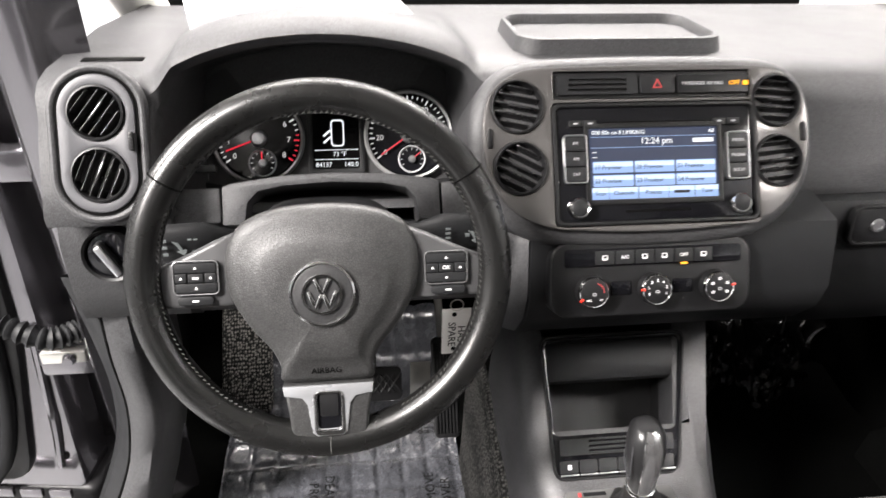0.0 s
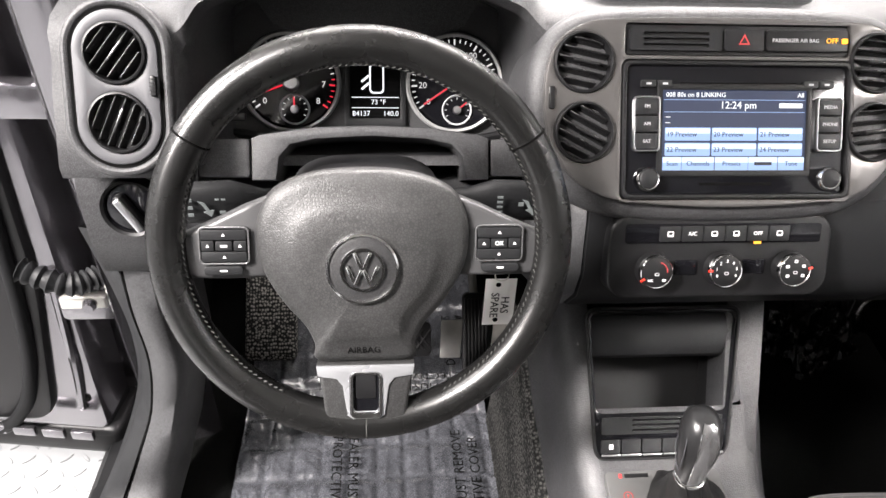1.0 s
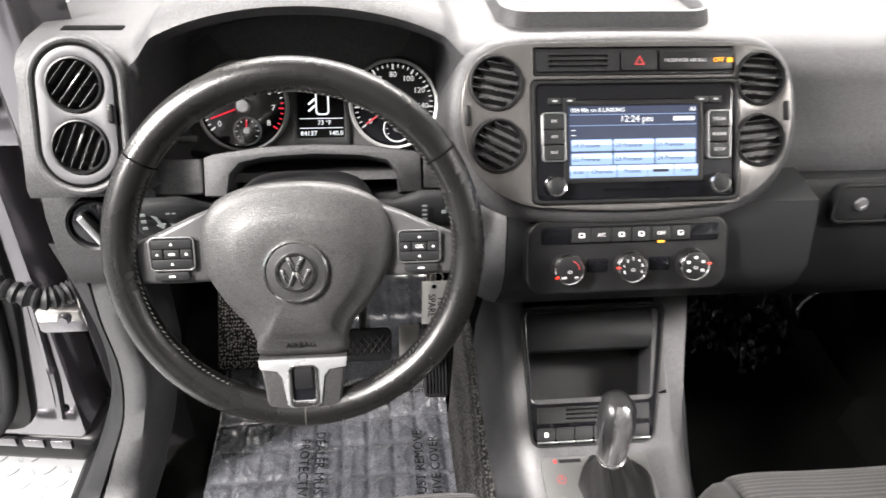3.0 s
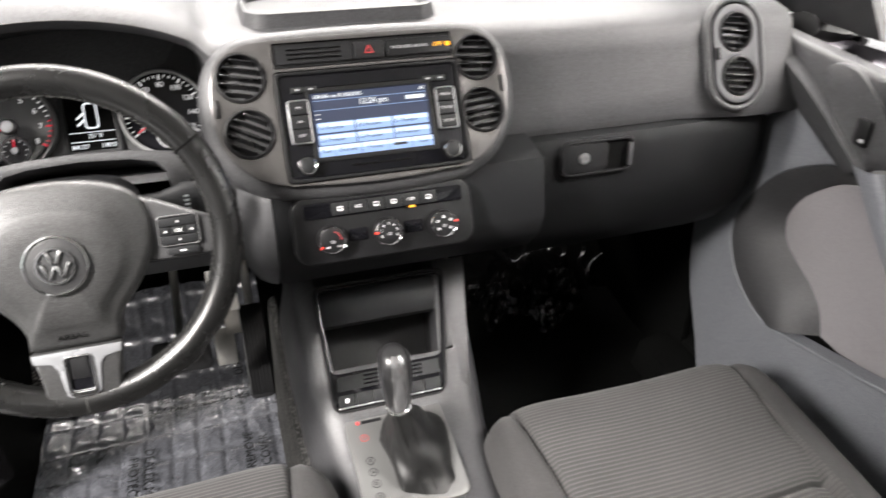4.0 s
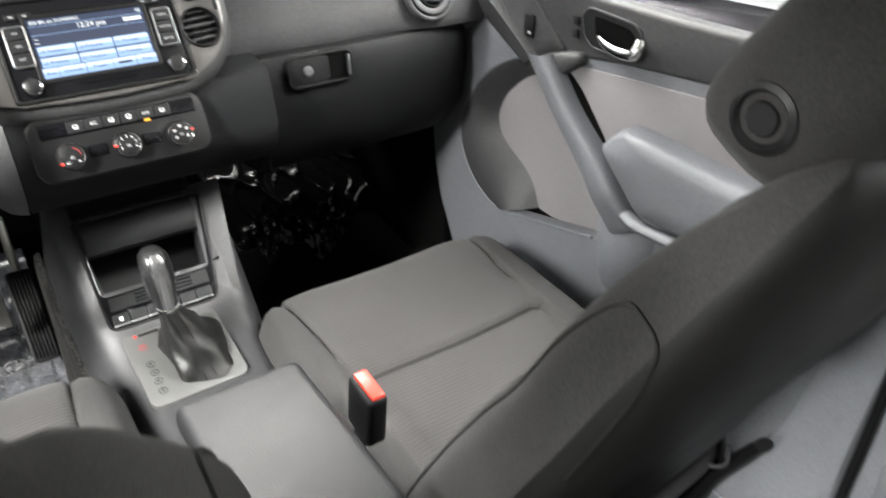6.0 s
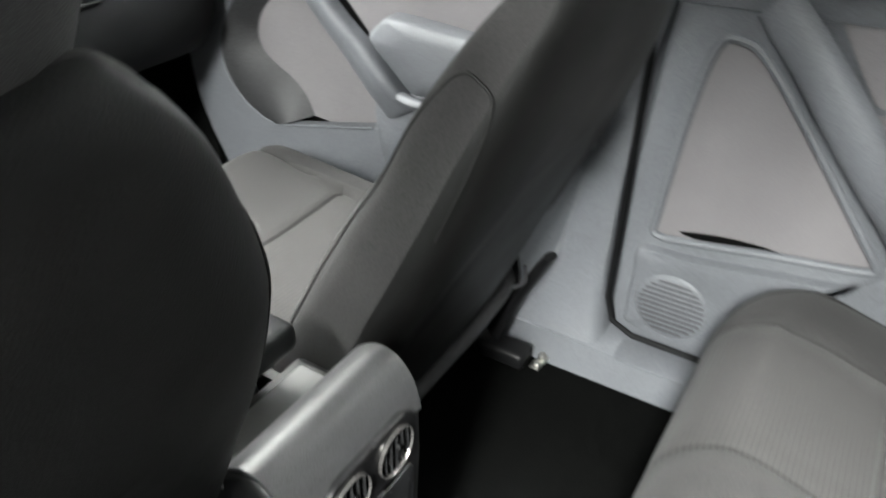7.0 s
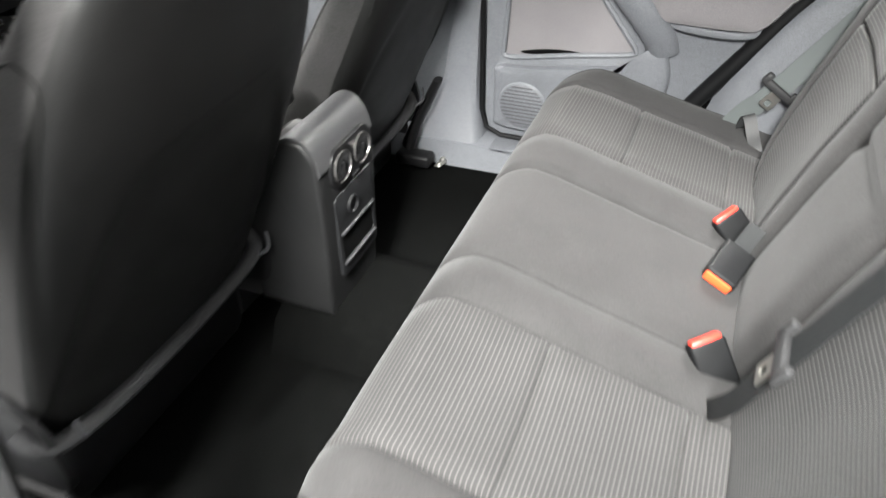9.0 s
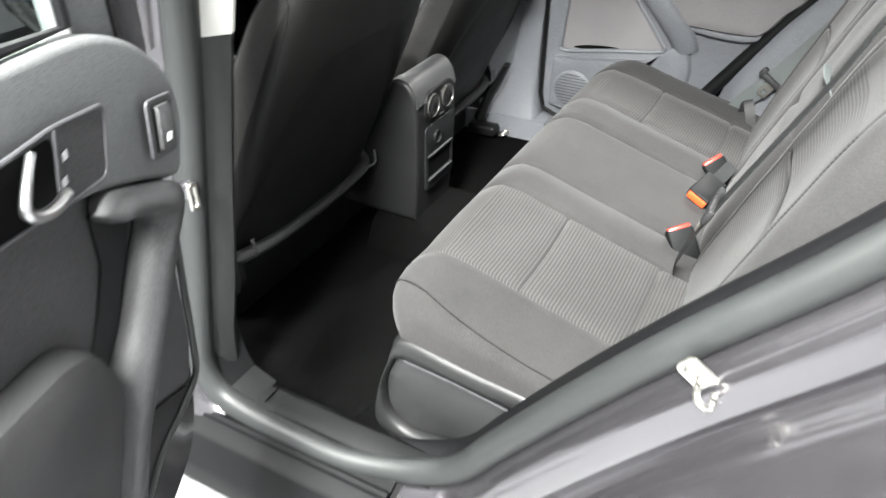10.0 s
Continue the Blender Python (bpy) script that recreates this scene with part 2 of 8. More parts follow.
def part(name, bm, material, parent=None, label="", m=None, local=False, angle=40):
    """One mesh under a thing. Its points are in the world's metres, or in the parent's own with local."""
    if m is not None:
        bm.transform(m)
    ob = new(name, mesh_of(name, bm, material, angle))
    if parent is not None:
        ob.parent = parent
        if not local:
            ob.matrix_parent_inverse = WORLD[parent.name].inverted()
            WORLD[ob.name] = Matrix.Identity(4)
        else:
            WORLD[ob.name] = WORLD[parent.name].copy()
    else:
        WORLD[ob.name] = Matrix.Identity(4)
    if label:
        ob["label"] = label
    return ob


def solid(name, bm, material, label, category, group="", kind="", m=None, angle=40):
    """A thing that is one mesh."""
    return tagged(part(name, bm, material, m=m, angle=angle), label, category, group, kind)


def facing(x, y, z, tilt, yaw=0.0):
    """A pose whose x runs to the right, y up and z towards the cabin, on a face that leans forward by tilt."""
    t = radians(tilt)
    s, c = math.sin(t), math.cos(t)
    m = Matrix(((1, 0, 0, x), (0, s, -c, y), (0, c, s, z), (0, 0, 0, 1)))
    return m @ Matrix.Rotation(radians(yaw), 4, "Y")


def rrect(w, h, r, n=5, cx=0.0, cy=0.0):
    pts = []
    for k, (sx, sy) in enumerate(((1, 1), (-1, 1), (-1, -1), (1, -1))):
        for i in range(n + 1):
            a = math.pi / 2 * (k + i / n)
            pts.append((cx + sx * (w / 2 - r) + r * math.cos(a), cy + sy * (h / 2 - r) + r * math.sin(a)))
    return pts


def circle(r, n=32, cx=0.0, cy=0.0):
    return [(cx + r * math.cos(2 * math.pi * i / n), cy + r * math.sin(2 * math.pi * i / n)) for i in range(n)]


def plate(outline, holes=(), depth=0.01, bevel=0.0, segments=2):
    """A flat plate with its face at z = 0 and holes through it."""
    bm = bmesh.new()
    if not holes:
        face = bm.faces.new([bm.verts.new((x, y, 0)) for x, y in outline])
        faces = [face]
    else:
        for loop in (outline, *holes):
            vs = [bm.verts.new((x, y, 0)) for x, y in loop]
            for i in range(len(vs)):
                bm.edges.new((vs[i - 1], vs[i]))
        bmesh.ops.triangle_fill(bm, use_beauty=True, edges=bm.edges[:])
        faces = bm.faces[:]
    for f in faces:
        f.normal_update()
        if f.normal.z < 0:
            f.normal_flip()
    out = bmesh.ops.extrude_face_region(bm, geom=faces)
    low = [g for g in out["geom"] if isinstance(g, bmesh.types.BMVert)]
    bmesh.ops.translate(bm, verts=low, vec=(0, 0, -depth))
    bmesh.ops.recalc_face_normals(bm, faces=bm.faces[:])
    if bevel:
        rim = [e for e in bm.edges if all(abs(v.co.z) < 1e-7 for v in e.verts) and e.calc_face_angle(0) > 0.5]
        bmesh.ops.bevel(bm, geom=rim, offset=bevel, segments=segments, profile=0.5, affect="EDGES")
    return bm


def box(sx, sy, sz, bevel=0.004, at=(0, 0, 0), segments=2):
    bm = bmesh.new()
    bmesh.ops.create_cube(bm, size=1, matrix=Matrix.Diagonal((sx, sy, sz, 1)))
    if bevel:
        bmesh.ops.bevel(bm, geom=bm.edges[:], offset=bevel, segments=segments, profile=0.5, affect="EDGES")
    bmesh.ops.translate(bm, verts=bm.verts[:], vec=at)
    return bm


def lathe(profile, n=32):
    """Turns (radius, height) pairs about z."""
    bm = bmesh.new()
    rings = []
    for r, z in profile:
        if r < 1e-6:
            rings.append([bm.verts.new((0, 0, z))])
        else:
            rings.append([bm.verts.new((x, y, z)) for x, y in circle(r, n)])
    for a, b in zip(rings, rings[1:]):
        for i in range(n):
            quad = [a[i - 1 if len(a) > 1 else 0], a[i if len(a) > 1 else 0], b[i if len(b) > 1 else 0], b[i - 1 if len(b) > 1 else 0]]
            quad = list(dict.fromkeys(quad))
            if len(quad) > 2:
                bm.faces.new(quad)
    return bm


def loft(loops, cap=True, ring=False):
    """Skins loops of the same number of points."""
    bm = bmesh.new()
    rows = [[bm.verts.new(p) for p in loop] for loop in loops]
    pairs = list(zip(rows, rows[1:])) + ([(rows[-1], rows[0])] if ring else [])
    for a, b in pairs:
        for i in range(len(a)):
            bm.faces.new((a[i - 1], a[i], b[i], b[i - 1]))
    if cap and not ring:
        bm.faces.new(rows[0])
        bm.faces.new(rows[-1])
    return bm


def skin(rows):
    """An open sheet over a grid of points."""
    bm = bmesh.new()
    vs = [[bm.verts.new(p) for p in row] for row in rows]
    for a, b in zip(vs, vs[1:]):
        for i in range(len(a) - 1):
            bm.faces.new((a[i], a[i + 1], b[i + 1], b[i]))
    return bm


def thick(bm, d):
    """Gives a sheet a thickness of d behind its faces."""
    bmesh.ops.recalc_face_normals(bm, faces=bm.faces[:])
    bmesh.ops.solidify(bm, geom=bm.faces[:], thickness=d)
    return bm


def smooth_line(points, n=6, closed=False):
    """Points along a Catmull-Rom curve."""
    pts = [Vector(p) for p in points]
    out, count = [], len(pts)
    for i in range(count if closed else count - 1):
        if closed:
            a, b, c, d = (pts[(i + k) % count] for k in (-1, 0, 1, 2))
        else:
            a, b, c, d = pts[max(i - 1, 0)], pts[i], pts[i + 1], pts[min(i + 2, count - 1)]
        for k in range(n):
            t = k / n
            out.append(0.5 * (2 * b + (c - a) * t + (2 * a - 5 * b + 4 * c - d) * t * t + (3 * b - a - 3 * c + d) * t**3))
    if not closed:
        out.append(pts[-1])
    return out


def tube(points, radius, n=8, closed=False, flat=1.0, up=(0, 0, 1)):
    """A round or flattened bar along points; radius is a number or a function of 0 to 1."""
    pts = [Vector(p) for p in points]
    loops = []
    for i, p in enumerate(pts):
        a = pts[i - 1] if (i or closed) else pts[i]
        b = pts[(i + 1) % len(pts)] if (i + 1 < len(pts) or closed) else pts[i]
        d = (b - a).normalized()
        side = d.cross(Vector(up))
        side = side.normalized() if side.length > 1e-4 else d.orthogonal().normalized()
        top = side.cross(d)
        r = radius(i / max(len(pts) - 1, 1)) if callable(radius) else radius
        loops.append([p + r * (math.cos(2 * math.pi * k / n) * side + flat * math.sin(2 * math.pi * k / n) * top) for k in range(n)])
    return loft(loops, cap=not closed, ring=closed)


def strap(points, width, across, d=0.0014):
    """A flat band along points; across is the direction of its width."""
    a = Vector(across).normalized() * width / 2
    return thick(skin([[Vector(p) - a, Vector(p), Vector(p) + a] for p in points]), d)


def join(*bms):
    out = bms[0]
    for bm in bms[1:]:
        me = bpy.data.meshes.new("joined")
        bm.to_mesh(me)
        out.from_mesh(me)
        bm.free()
        bpy.data.meshes.remove(me)
    return out


def moved(bm, m):
    bm.transform(m)
    return bm


def words(text, size, align="CENTER", depth=0.0002):
    """Raised lettering as a mesh, lying in its own xy plane."""
    cu = bpy.data.curves.new("lettering", "FONT")
    cu.body, cu.size, cu.extrude, cu.align_x, cu.align_y = text, size, depth, align, "CENTER"
    cu.resolution_u = 2
    ob = bpy.data.objects.new("lettering", cu)
    me = bpy.data.meshes.new_from_object(ob)
    bm = bmesh.new()
    bm.from_mesh(me)
    bpy.data.objects.remove(ob)
    bpy.data.curves.remove(cu)
    bpy.data.meshes.remove(me)
    return bm


def edge(u, p):
    return max(1 - abs(u) ** p, 0.0) ** (1 / p)


def stops(lo, hi, n, seams=(), fine=0.0):
    """Grid lines from lo to hi, closer at both ends, with lines on and beside each seam."""
    mid, half = (lo + hi) / 2, (hi - lo) / 2
    out = {round(mid + half * math.sin(math.pi / 2 * (-1 + 2 * i / n)), 5) for i in range(n + 1)}
    for s in seams:
        out = {v for v in out if abs(v - s) > 0.007}
        out |= {s - 0.006, s - 0.0025, s, s + 0.0025, s + 0.006}
    return sorted(v for v in out if lo - 1e-6 <= v <= hi + 1e-6)


def groove(d, depth=0.005, width=0.0035):
    return -1.5 * depth * math.exp(-((d / width) ** 2))


def quilt(us, vs, height, kind, m):
    """A padded face as sheets of quads, one for each kind of cover. height(u, v) is along z of m; kind(u, v) names the cover."""
    def point(u, v):
        h = height(u, v)
        return m @ Vector(h if isinstance(h, tuple) else (u, v, h))

    rows = [[point(u, v) for u in us] for v in vs]
    made = {}
    for j in range(len(vs) - 1):
        for i in range(len(us) - 1):
            k = kind((us[i] + us[i + 1]) / 2, (vs[j] + vs[j + 1]) / 2)
            bm, known = made.setdefault(k, (bmesh.new(), {}))
            quad = []
            for b, a in ((j, i), (j, i + 1), (j + 1, i + 1), (j + 1, i)):
                if (b, a) not in known:
                    known[b, a] = bm.verts.new(rows[b][a])
                quad.append(known[b, a])
            bm.faces.new(quad)
    return {k: v[0] for k, v in made.items()}

# ---- the booth ----
solid("ground", box(11, 11, 0.1, 0, (0, 0, -0.05)), FLOORWHITE, "white steel tread plate booth floor", "floor", kind="structure")
for nm, sx, sy, at in (("wall_north", 11, 0.1, (0, 5.5, 1.9)), ("wall_south", 11, 0.1, (0, -5.5, 1.9)), ("wall_east", 0.1, 10.9, (5.5, 0, 1.9)), ("wall_west", 0.1, 10.9, (-5.5, 0, 1.9))):
    solid(nm, box(sx, sy, 3.8, 0, at), WALLWHITE, "plain white photo booth wall", "wall", kind="structure")
solid("ceiling", box(11, 11, 0.1, 0, (0, 0, 3.86)), WALLWHITE, "white booth ceiling", "ceiling", kind="structure")

# ---- the car's body ----
car = thing("car", (0, 0, 0), "grey metallic compact car body with two doors standing open", "car")


def yz(pts):
    return [(-y, z) for y, z in pts]


RIGHT = Matrix(((0, 0, -1, 0), (-1, 0, 0, 0), (0, 1, 0, 0), (0, 0, 0, 1)))  # x back, y up, z into the cabin


def side_r(x):
    return Matrix.Translation((x, 0, 0)) @ RIGHT


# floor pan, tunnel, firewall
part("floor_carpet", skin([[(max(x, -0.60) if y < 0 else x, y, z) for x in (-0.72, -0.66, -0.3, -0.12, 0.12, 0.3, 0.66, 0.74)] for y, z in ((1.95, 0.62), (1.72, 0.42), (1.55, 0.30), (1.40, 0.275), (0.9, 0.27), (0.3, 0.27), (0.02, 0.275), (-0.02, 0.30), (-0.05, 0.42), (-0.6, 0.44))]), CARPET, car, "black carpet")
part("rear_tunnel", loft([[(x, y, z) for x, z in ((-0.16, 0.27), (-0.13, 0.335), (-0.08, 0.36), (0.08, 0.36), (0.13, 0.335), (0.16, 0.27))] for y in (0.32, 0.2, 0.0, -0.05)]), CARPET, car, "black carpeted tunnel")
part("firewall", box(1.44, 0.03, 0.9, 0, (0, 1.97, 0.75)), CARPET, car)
part("roof_lining", skin([[(x, y, 1.60 - 0.05 * (abs(x) / 0.6) ** 3 - 0.10 * max(y - 0.7, 0) ** 1.5) for x in (-0.62, -0.5, -0.3, 0, 0.3, 0.5, 0.62)] for y in (1.05, 0.9, 0.6, 0.2, -0.3, -0.8, -1.3, -1.5)]), HEADLINER, car, "pale headliner")
part("roof", box(1.3, 2.5, 0.02, 0.008, (0, -0.25, 1.645)), PAINT, car)
part("tailgate", box(1.3, 0.06, 0.7, 0.02, (0, -1.55, 0.65)), DOOR, car)
bm = bmesh.new()
bm.faces.new([bm.verts.new(p) for p in ((-0.62, -1.56, 0.98), (0.62, -1.56, 0.98), (0.56, -1.46, 1.63), (-0.56, -1.46, 1.63))])
part("rear_window", thick(bm, 0.004), PRIVACY, car, "dark tinted rear window")
part("boot_floor", box(1.36, 0.85, 0.03, 0.005, (0, -1.12, 0.50)), CARPET, car)
for s in (-1, 1):
    a_post = tube(smooth_line([(s * 0.70, 1.75, 1.02), (s * 0.675, 1.45, 1.20), (s * 0.64, 1.15, 1.42), (s * 0.60, 0.95, 1.56)], 5), 0.045, 10)
    part("a_pillar_trim", a_post, HEADLINER, car, "pale pillar trim")
    part("d_pillar", box(0.06, 0.4, 0.62, 0.02, (s * 0.66, -1.38, 1.3)), HEADLINER, car, "pale pillar trim")
post = []
for z, x, y0, y1 in ((0.31, 0.642, 0.172, 0.40), (0.345, 0.652, 0.178, 0.37), (0.40, 0.672, 0.188, 0.33), (0.50, 0.684, 0.192, 0.29), (0.65, 0.692, 0.190, 0.265), (0.85, 0.694, 0.178, 0.25), (1.10, 0.68, 0.13, 0.21), (1.57, 0.60, 0.03, 0.11)):
    post.append([(x + 0.035, y0, z), (x + 0.006, y0 + 0.006, z), (x, y0 + 0.025, z), (x, y1 - 0.02, z), (x + 0.01, y1, z), (x + 0.09, y1, z), (x + 0.09, y0, z)])
part("b_pillar_right", loft([[Vector(p) for p in row] for row in post]), DOOR, car, "grey pillar trim flaring into the sill", angle=60)
part("right_side_body", plate(yz([(1.95, 0.2), (1.95, 0.98), (1.2, 1.02), (-1.5, 1.08), (-1.5, 0.2)]), depth=0.02), PAINT, car, m=side_r(0.86))
part("sill_right", loft([[(x, y, z) for x, z in ((0.63, 0.27), (0.645, 0.335), (0.67, 0.345), (0.72, 0.345), (0.74, 0.30))] for y in (0.62, 0.40, 0.17, -0.1)]), DOOR, car, "grey sill trim")
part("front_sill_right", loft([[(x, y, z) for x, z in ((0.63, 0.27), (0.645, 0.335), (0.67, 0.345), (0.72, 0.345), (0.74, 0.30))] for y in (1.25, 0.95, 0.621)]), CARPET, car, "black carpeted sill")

# window panes
for nm, pts in (("windscreen", [(-0.66, 1.78, 1.08), (0.66, 1.78, 1.08), (0.58, 0.98, 1.57), (-0.58, 0.98, 1.57)]), ("right_front_window", [(0.79, 1.25, 1.05), (0.79, 0.16, 1.08), (0.66, 0.14, 1.55), (0.66, 0.85, 1.55)]), ("right_rear_window", [(0.79, 0.08, 1.08), (0.79, -0.75, 1.10), (0.67, -0.70, 1.54), (0.66, 0.05, 1.55)])):
    bm = bmesh.new()
    bm.faces.new([bm.verts.new(p) for p in pts])
    pane = part(nm, thick(bm, 0.004), GLASS, car, "clear window glass")
    pane.visible_shadow = False

# ---- dashboard ----
dash = thing("dashboard", (0, 1.2, 0.7), "dark grey grained dashboard with storage tray", "dashboard")


def dash_row(x):
    """The upper dash's outline at one place across the car: y, z from the windscreen to under the face."""
    hood = max(0.0, 1 - ((x + 0.362) / 0.20) ** 2)
    hood = hood ** 0.6
    mid = math.exp(-((x / 0.24) ** 4))
    top = 1.090 + 0.014 * mid
    lip = 1.105 - 0.02 * mid
    k = min(max((abs(x) - 0.50) / 0.05, 0), 1) * 0.018
    face = [(1.80, 1.03), (1.60, 1.075), (1.35, top + 0.004), (1.15, top + 0.002), (lip + 0.015, top - 0.004), (lip, top - 0.016), (lip - 0.006, top - 0.04), (1.088 - 0.5 * k, 1.02), (1.078 - 0.8 * k, 0.985), (1.068 - k, 0.955), (1.07 - k, 0.943), (1.12, 0.94), (1.3, 0.94)]
    z = 1.070 + 0.074 * hood
    cowl = [(1.80, 1.03), (1.60, 1.075), (1.35, 1.09 + 0.03 * hood), (1.17, z + 0.012), (1.125, z + 0.008), (1.108, z - 0.006), (1.118, z - 0.018), (1.20, z - 0.03), (1.285, z - 0.06), (1.225, 0.905), (1.135, 0.925), (1.13, 0.915), (1.3, 0.90)]
    w = min(max((0.194 - abs(x + 0.362)) / 0.036, 0), 1)
    w = w * w * (3 - 2 * w)
    return [(a[0] + (b[0] - a[0]) * w, a[1] + (b[1] - a[1]) * w) for a, b in zip(face, cowl)]


xs = sorted([-0.668, -0.664, -0.652, -0.62, -0.6, -0.58] + [-0.362 + s * (0.156 + 0.04 * k / 10) for s in (-1, 1) for k in range(11)] + [-0.362 + 0.152 * k / 8 for k in range(-8, 9)] + [-0.15, -0.1, -0.05, 0, 0.05, 0.1, 0.15, 0.2, 0.25, 0.32, 0.4, 0.5, 0.6, 0.66, 0.70])
part("upper_dash", skin([[(x, *p) for p in dash_row(x)] for x in xs]), DASH, dash, "grained soft dash top", angle=50)

# lower dash: glovebox side and knee panel
part("glovebox_panel", loft([[(x, y + dy, z) for y, z in ((1.075, 0.944), (1.058, 0.938), (1.048, 0.92), (1.044, 0.86), (1.055, 0.78), (1.10, 0.725), (1.25, 0.70), (1.4, 0.72), (1.4, 0.93))] for x, dy in ((0.235, 0.0), (0.3, 0.0), (0.45, 0.0), (0.58, 0.003), (0.64, 0.012), (0.69, 0.05))]), GLOVEBOX, dash, "smooth dark glovebox front")
part("knee_panel", loft([[(x, y, z) for y, z in ((1.10, 0.935), (1.09, 0.93), (1.082, 0.90), (1.085, 0.84), (1.10, 0.79), (1.16, 0.75), (1.4, 0.74), (1.4, 0.93))] for x in (-0.674, -0.660, -0.60, -0.545)]), DASH, dash, "grained lower dash")
part("dash_end", box(0.012, 0.55, 0.30, 0.003, (-0.662, 1.40, 0.93)), BLACK, dash, "black dash end")
part("column_panel", loft([[(x, y, z) for y, z in ((1.13, 0.885), (1.115, 0.87), (1.115, 0.80), (1.15, 0.76), (1.4, 0.74), (1.4, 0.88))] for x in (-0.545, -0.36, -0.13)]), DASH, dash, "grained panel under the steering column")
part("centre_stack_body", loft([[(x, y, z) for y, z in ((1.06, 0.95), (1.005, 0.94), (0.998, 0.92), (0.985, 0.86), (0.995, 0.825), (1.03, 0.785), (1.3, 0.76), (1.3, 0.95))] for x in (-0.135, -0.125, 0.125, 0.135, 0.16, 0.236)]), DASH_LOW, dash, "grained centre stack")
# stack profile repeated in lighter plastic: light on its left side, painted in
part("stack_lit_side", loft([[(x, y + dy, z) for y, z in ((1.06, 0.952), (1.010, 0.942), (1.002, 0.92), (0.990, 0.86), (1.000, 0.825), (1.035, 0.782), (1.3, 0.757), (1.3, 0.952))] for x, dy in ((-0.175, 0.060), (-0.160, 0.020), (-0.148, 0.006), (-0.137, 0.0))]), DASH, dash, "lighter, lit copy of the centre stack's left side", angle=60)

PANEL = facing(0, 0.999, 0.981, 30)
pod_out = [(-0.205, 0.05), (-0.204, 0.09), (-0.192, 0.125), (-0.165, 0.15), (-0.12, 0.160), (0, 0.163), (0.12, 0.160), (0.165, 0.15), (0.190, 0.125), (0.199, 0.09), (0.199, 0.05), (0.190, 0.015), (0.170, -0.015), (0.14, -0.038), (0.10, -0.05), (0, -0.054), (-0.10, -0.05), (-0.145, -0.038), (-0.178, -0.015), (-0.197, 0.015)]
pod_ring = [tuple(p) for p in smooth_line([(x, y, 0) for x, y in pod_out], 4, closed=True)]
part("centre_pod", plate([(x, y) for x, y, _ in pod_ring], depth=0.13, bevel=0.018, segments=4), DASH, dash, "grained surround of the centre vents", m=PANEL @ Matrix.Translation((0, 0, -0.004)))


# ---- steering wheel ----
WHEEL = facing(-0.364, 0.917, 0.951, 21)
wheel = thing("steering_wheel", m=WHEEL, label="black leather steering wheel with silver spokes and buttons", category="steering wheel")
rim_pts = [(0.1705 * math.cos(a), 0.1705 * math.sin(a), 0) for a in [2 * math.pi * i / 96 for i in range(96)]]
part("rim", tube(rim_pts, 0.0168, 16, closed=True, flat=1.05), LEATHER, wheel, "black stitched leather rim", local=True)

# ---- seats ----


def smooth_outline(pts):
    return [(p.x, p.y) for p in smooth_line([(v, w, 0) for v, w in pts], 8)]


BACK_OUTLINE = smooth_outline(((-0.03, 0.228), (0.10, 0.246), (0.30, 0.252), (0.42, 0.249), (0.50, 0.238), (0.55, 0.220), (0.59, 0.200), (0.635, 0.176), (0.68, 0.140)))
BACK_REAR = smooth_outline(((-0.03, -0.138), (0.10, -0.127), (0.25, -0.110), (0.40, -0.094), (0.50, -0.079), (0.60, -0.058), (0.68, -0.045)))
BACK_FRONT = smooth_outline(((-0.03, 0.030), (0.15, 0.034), (0.30, 0.030), (0.42, 0.020), (0.50, 0.022), (0.60, 0.018), (0.68, 0.012)))


def along(line, v):
    """The second value of a line of pairs at the first value v."""
    for (v0, w0), (v1, w1) in zip(line, line[1:]):
        if v <= v1:
            return w0 + (w1 - w0) * (v - v0) / (v1 - v0)
    return line[-1][1]


def spow(c, p):
    return math.copysign(abs(c) ** p, c)


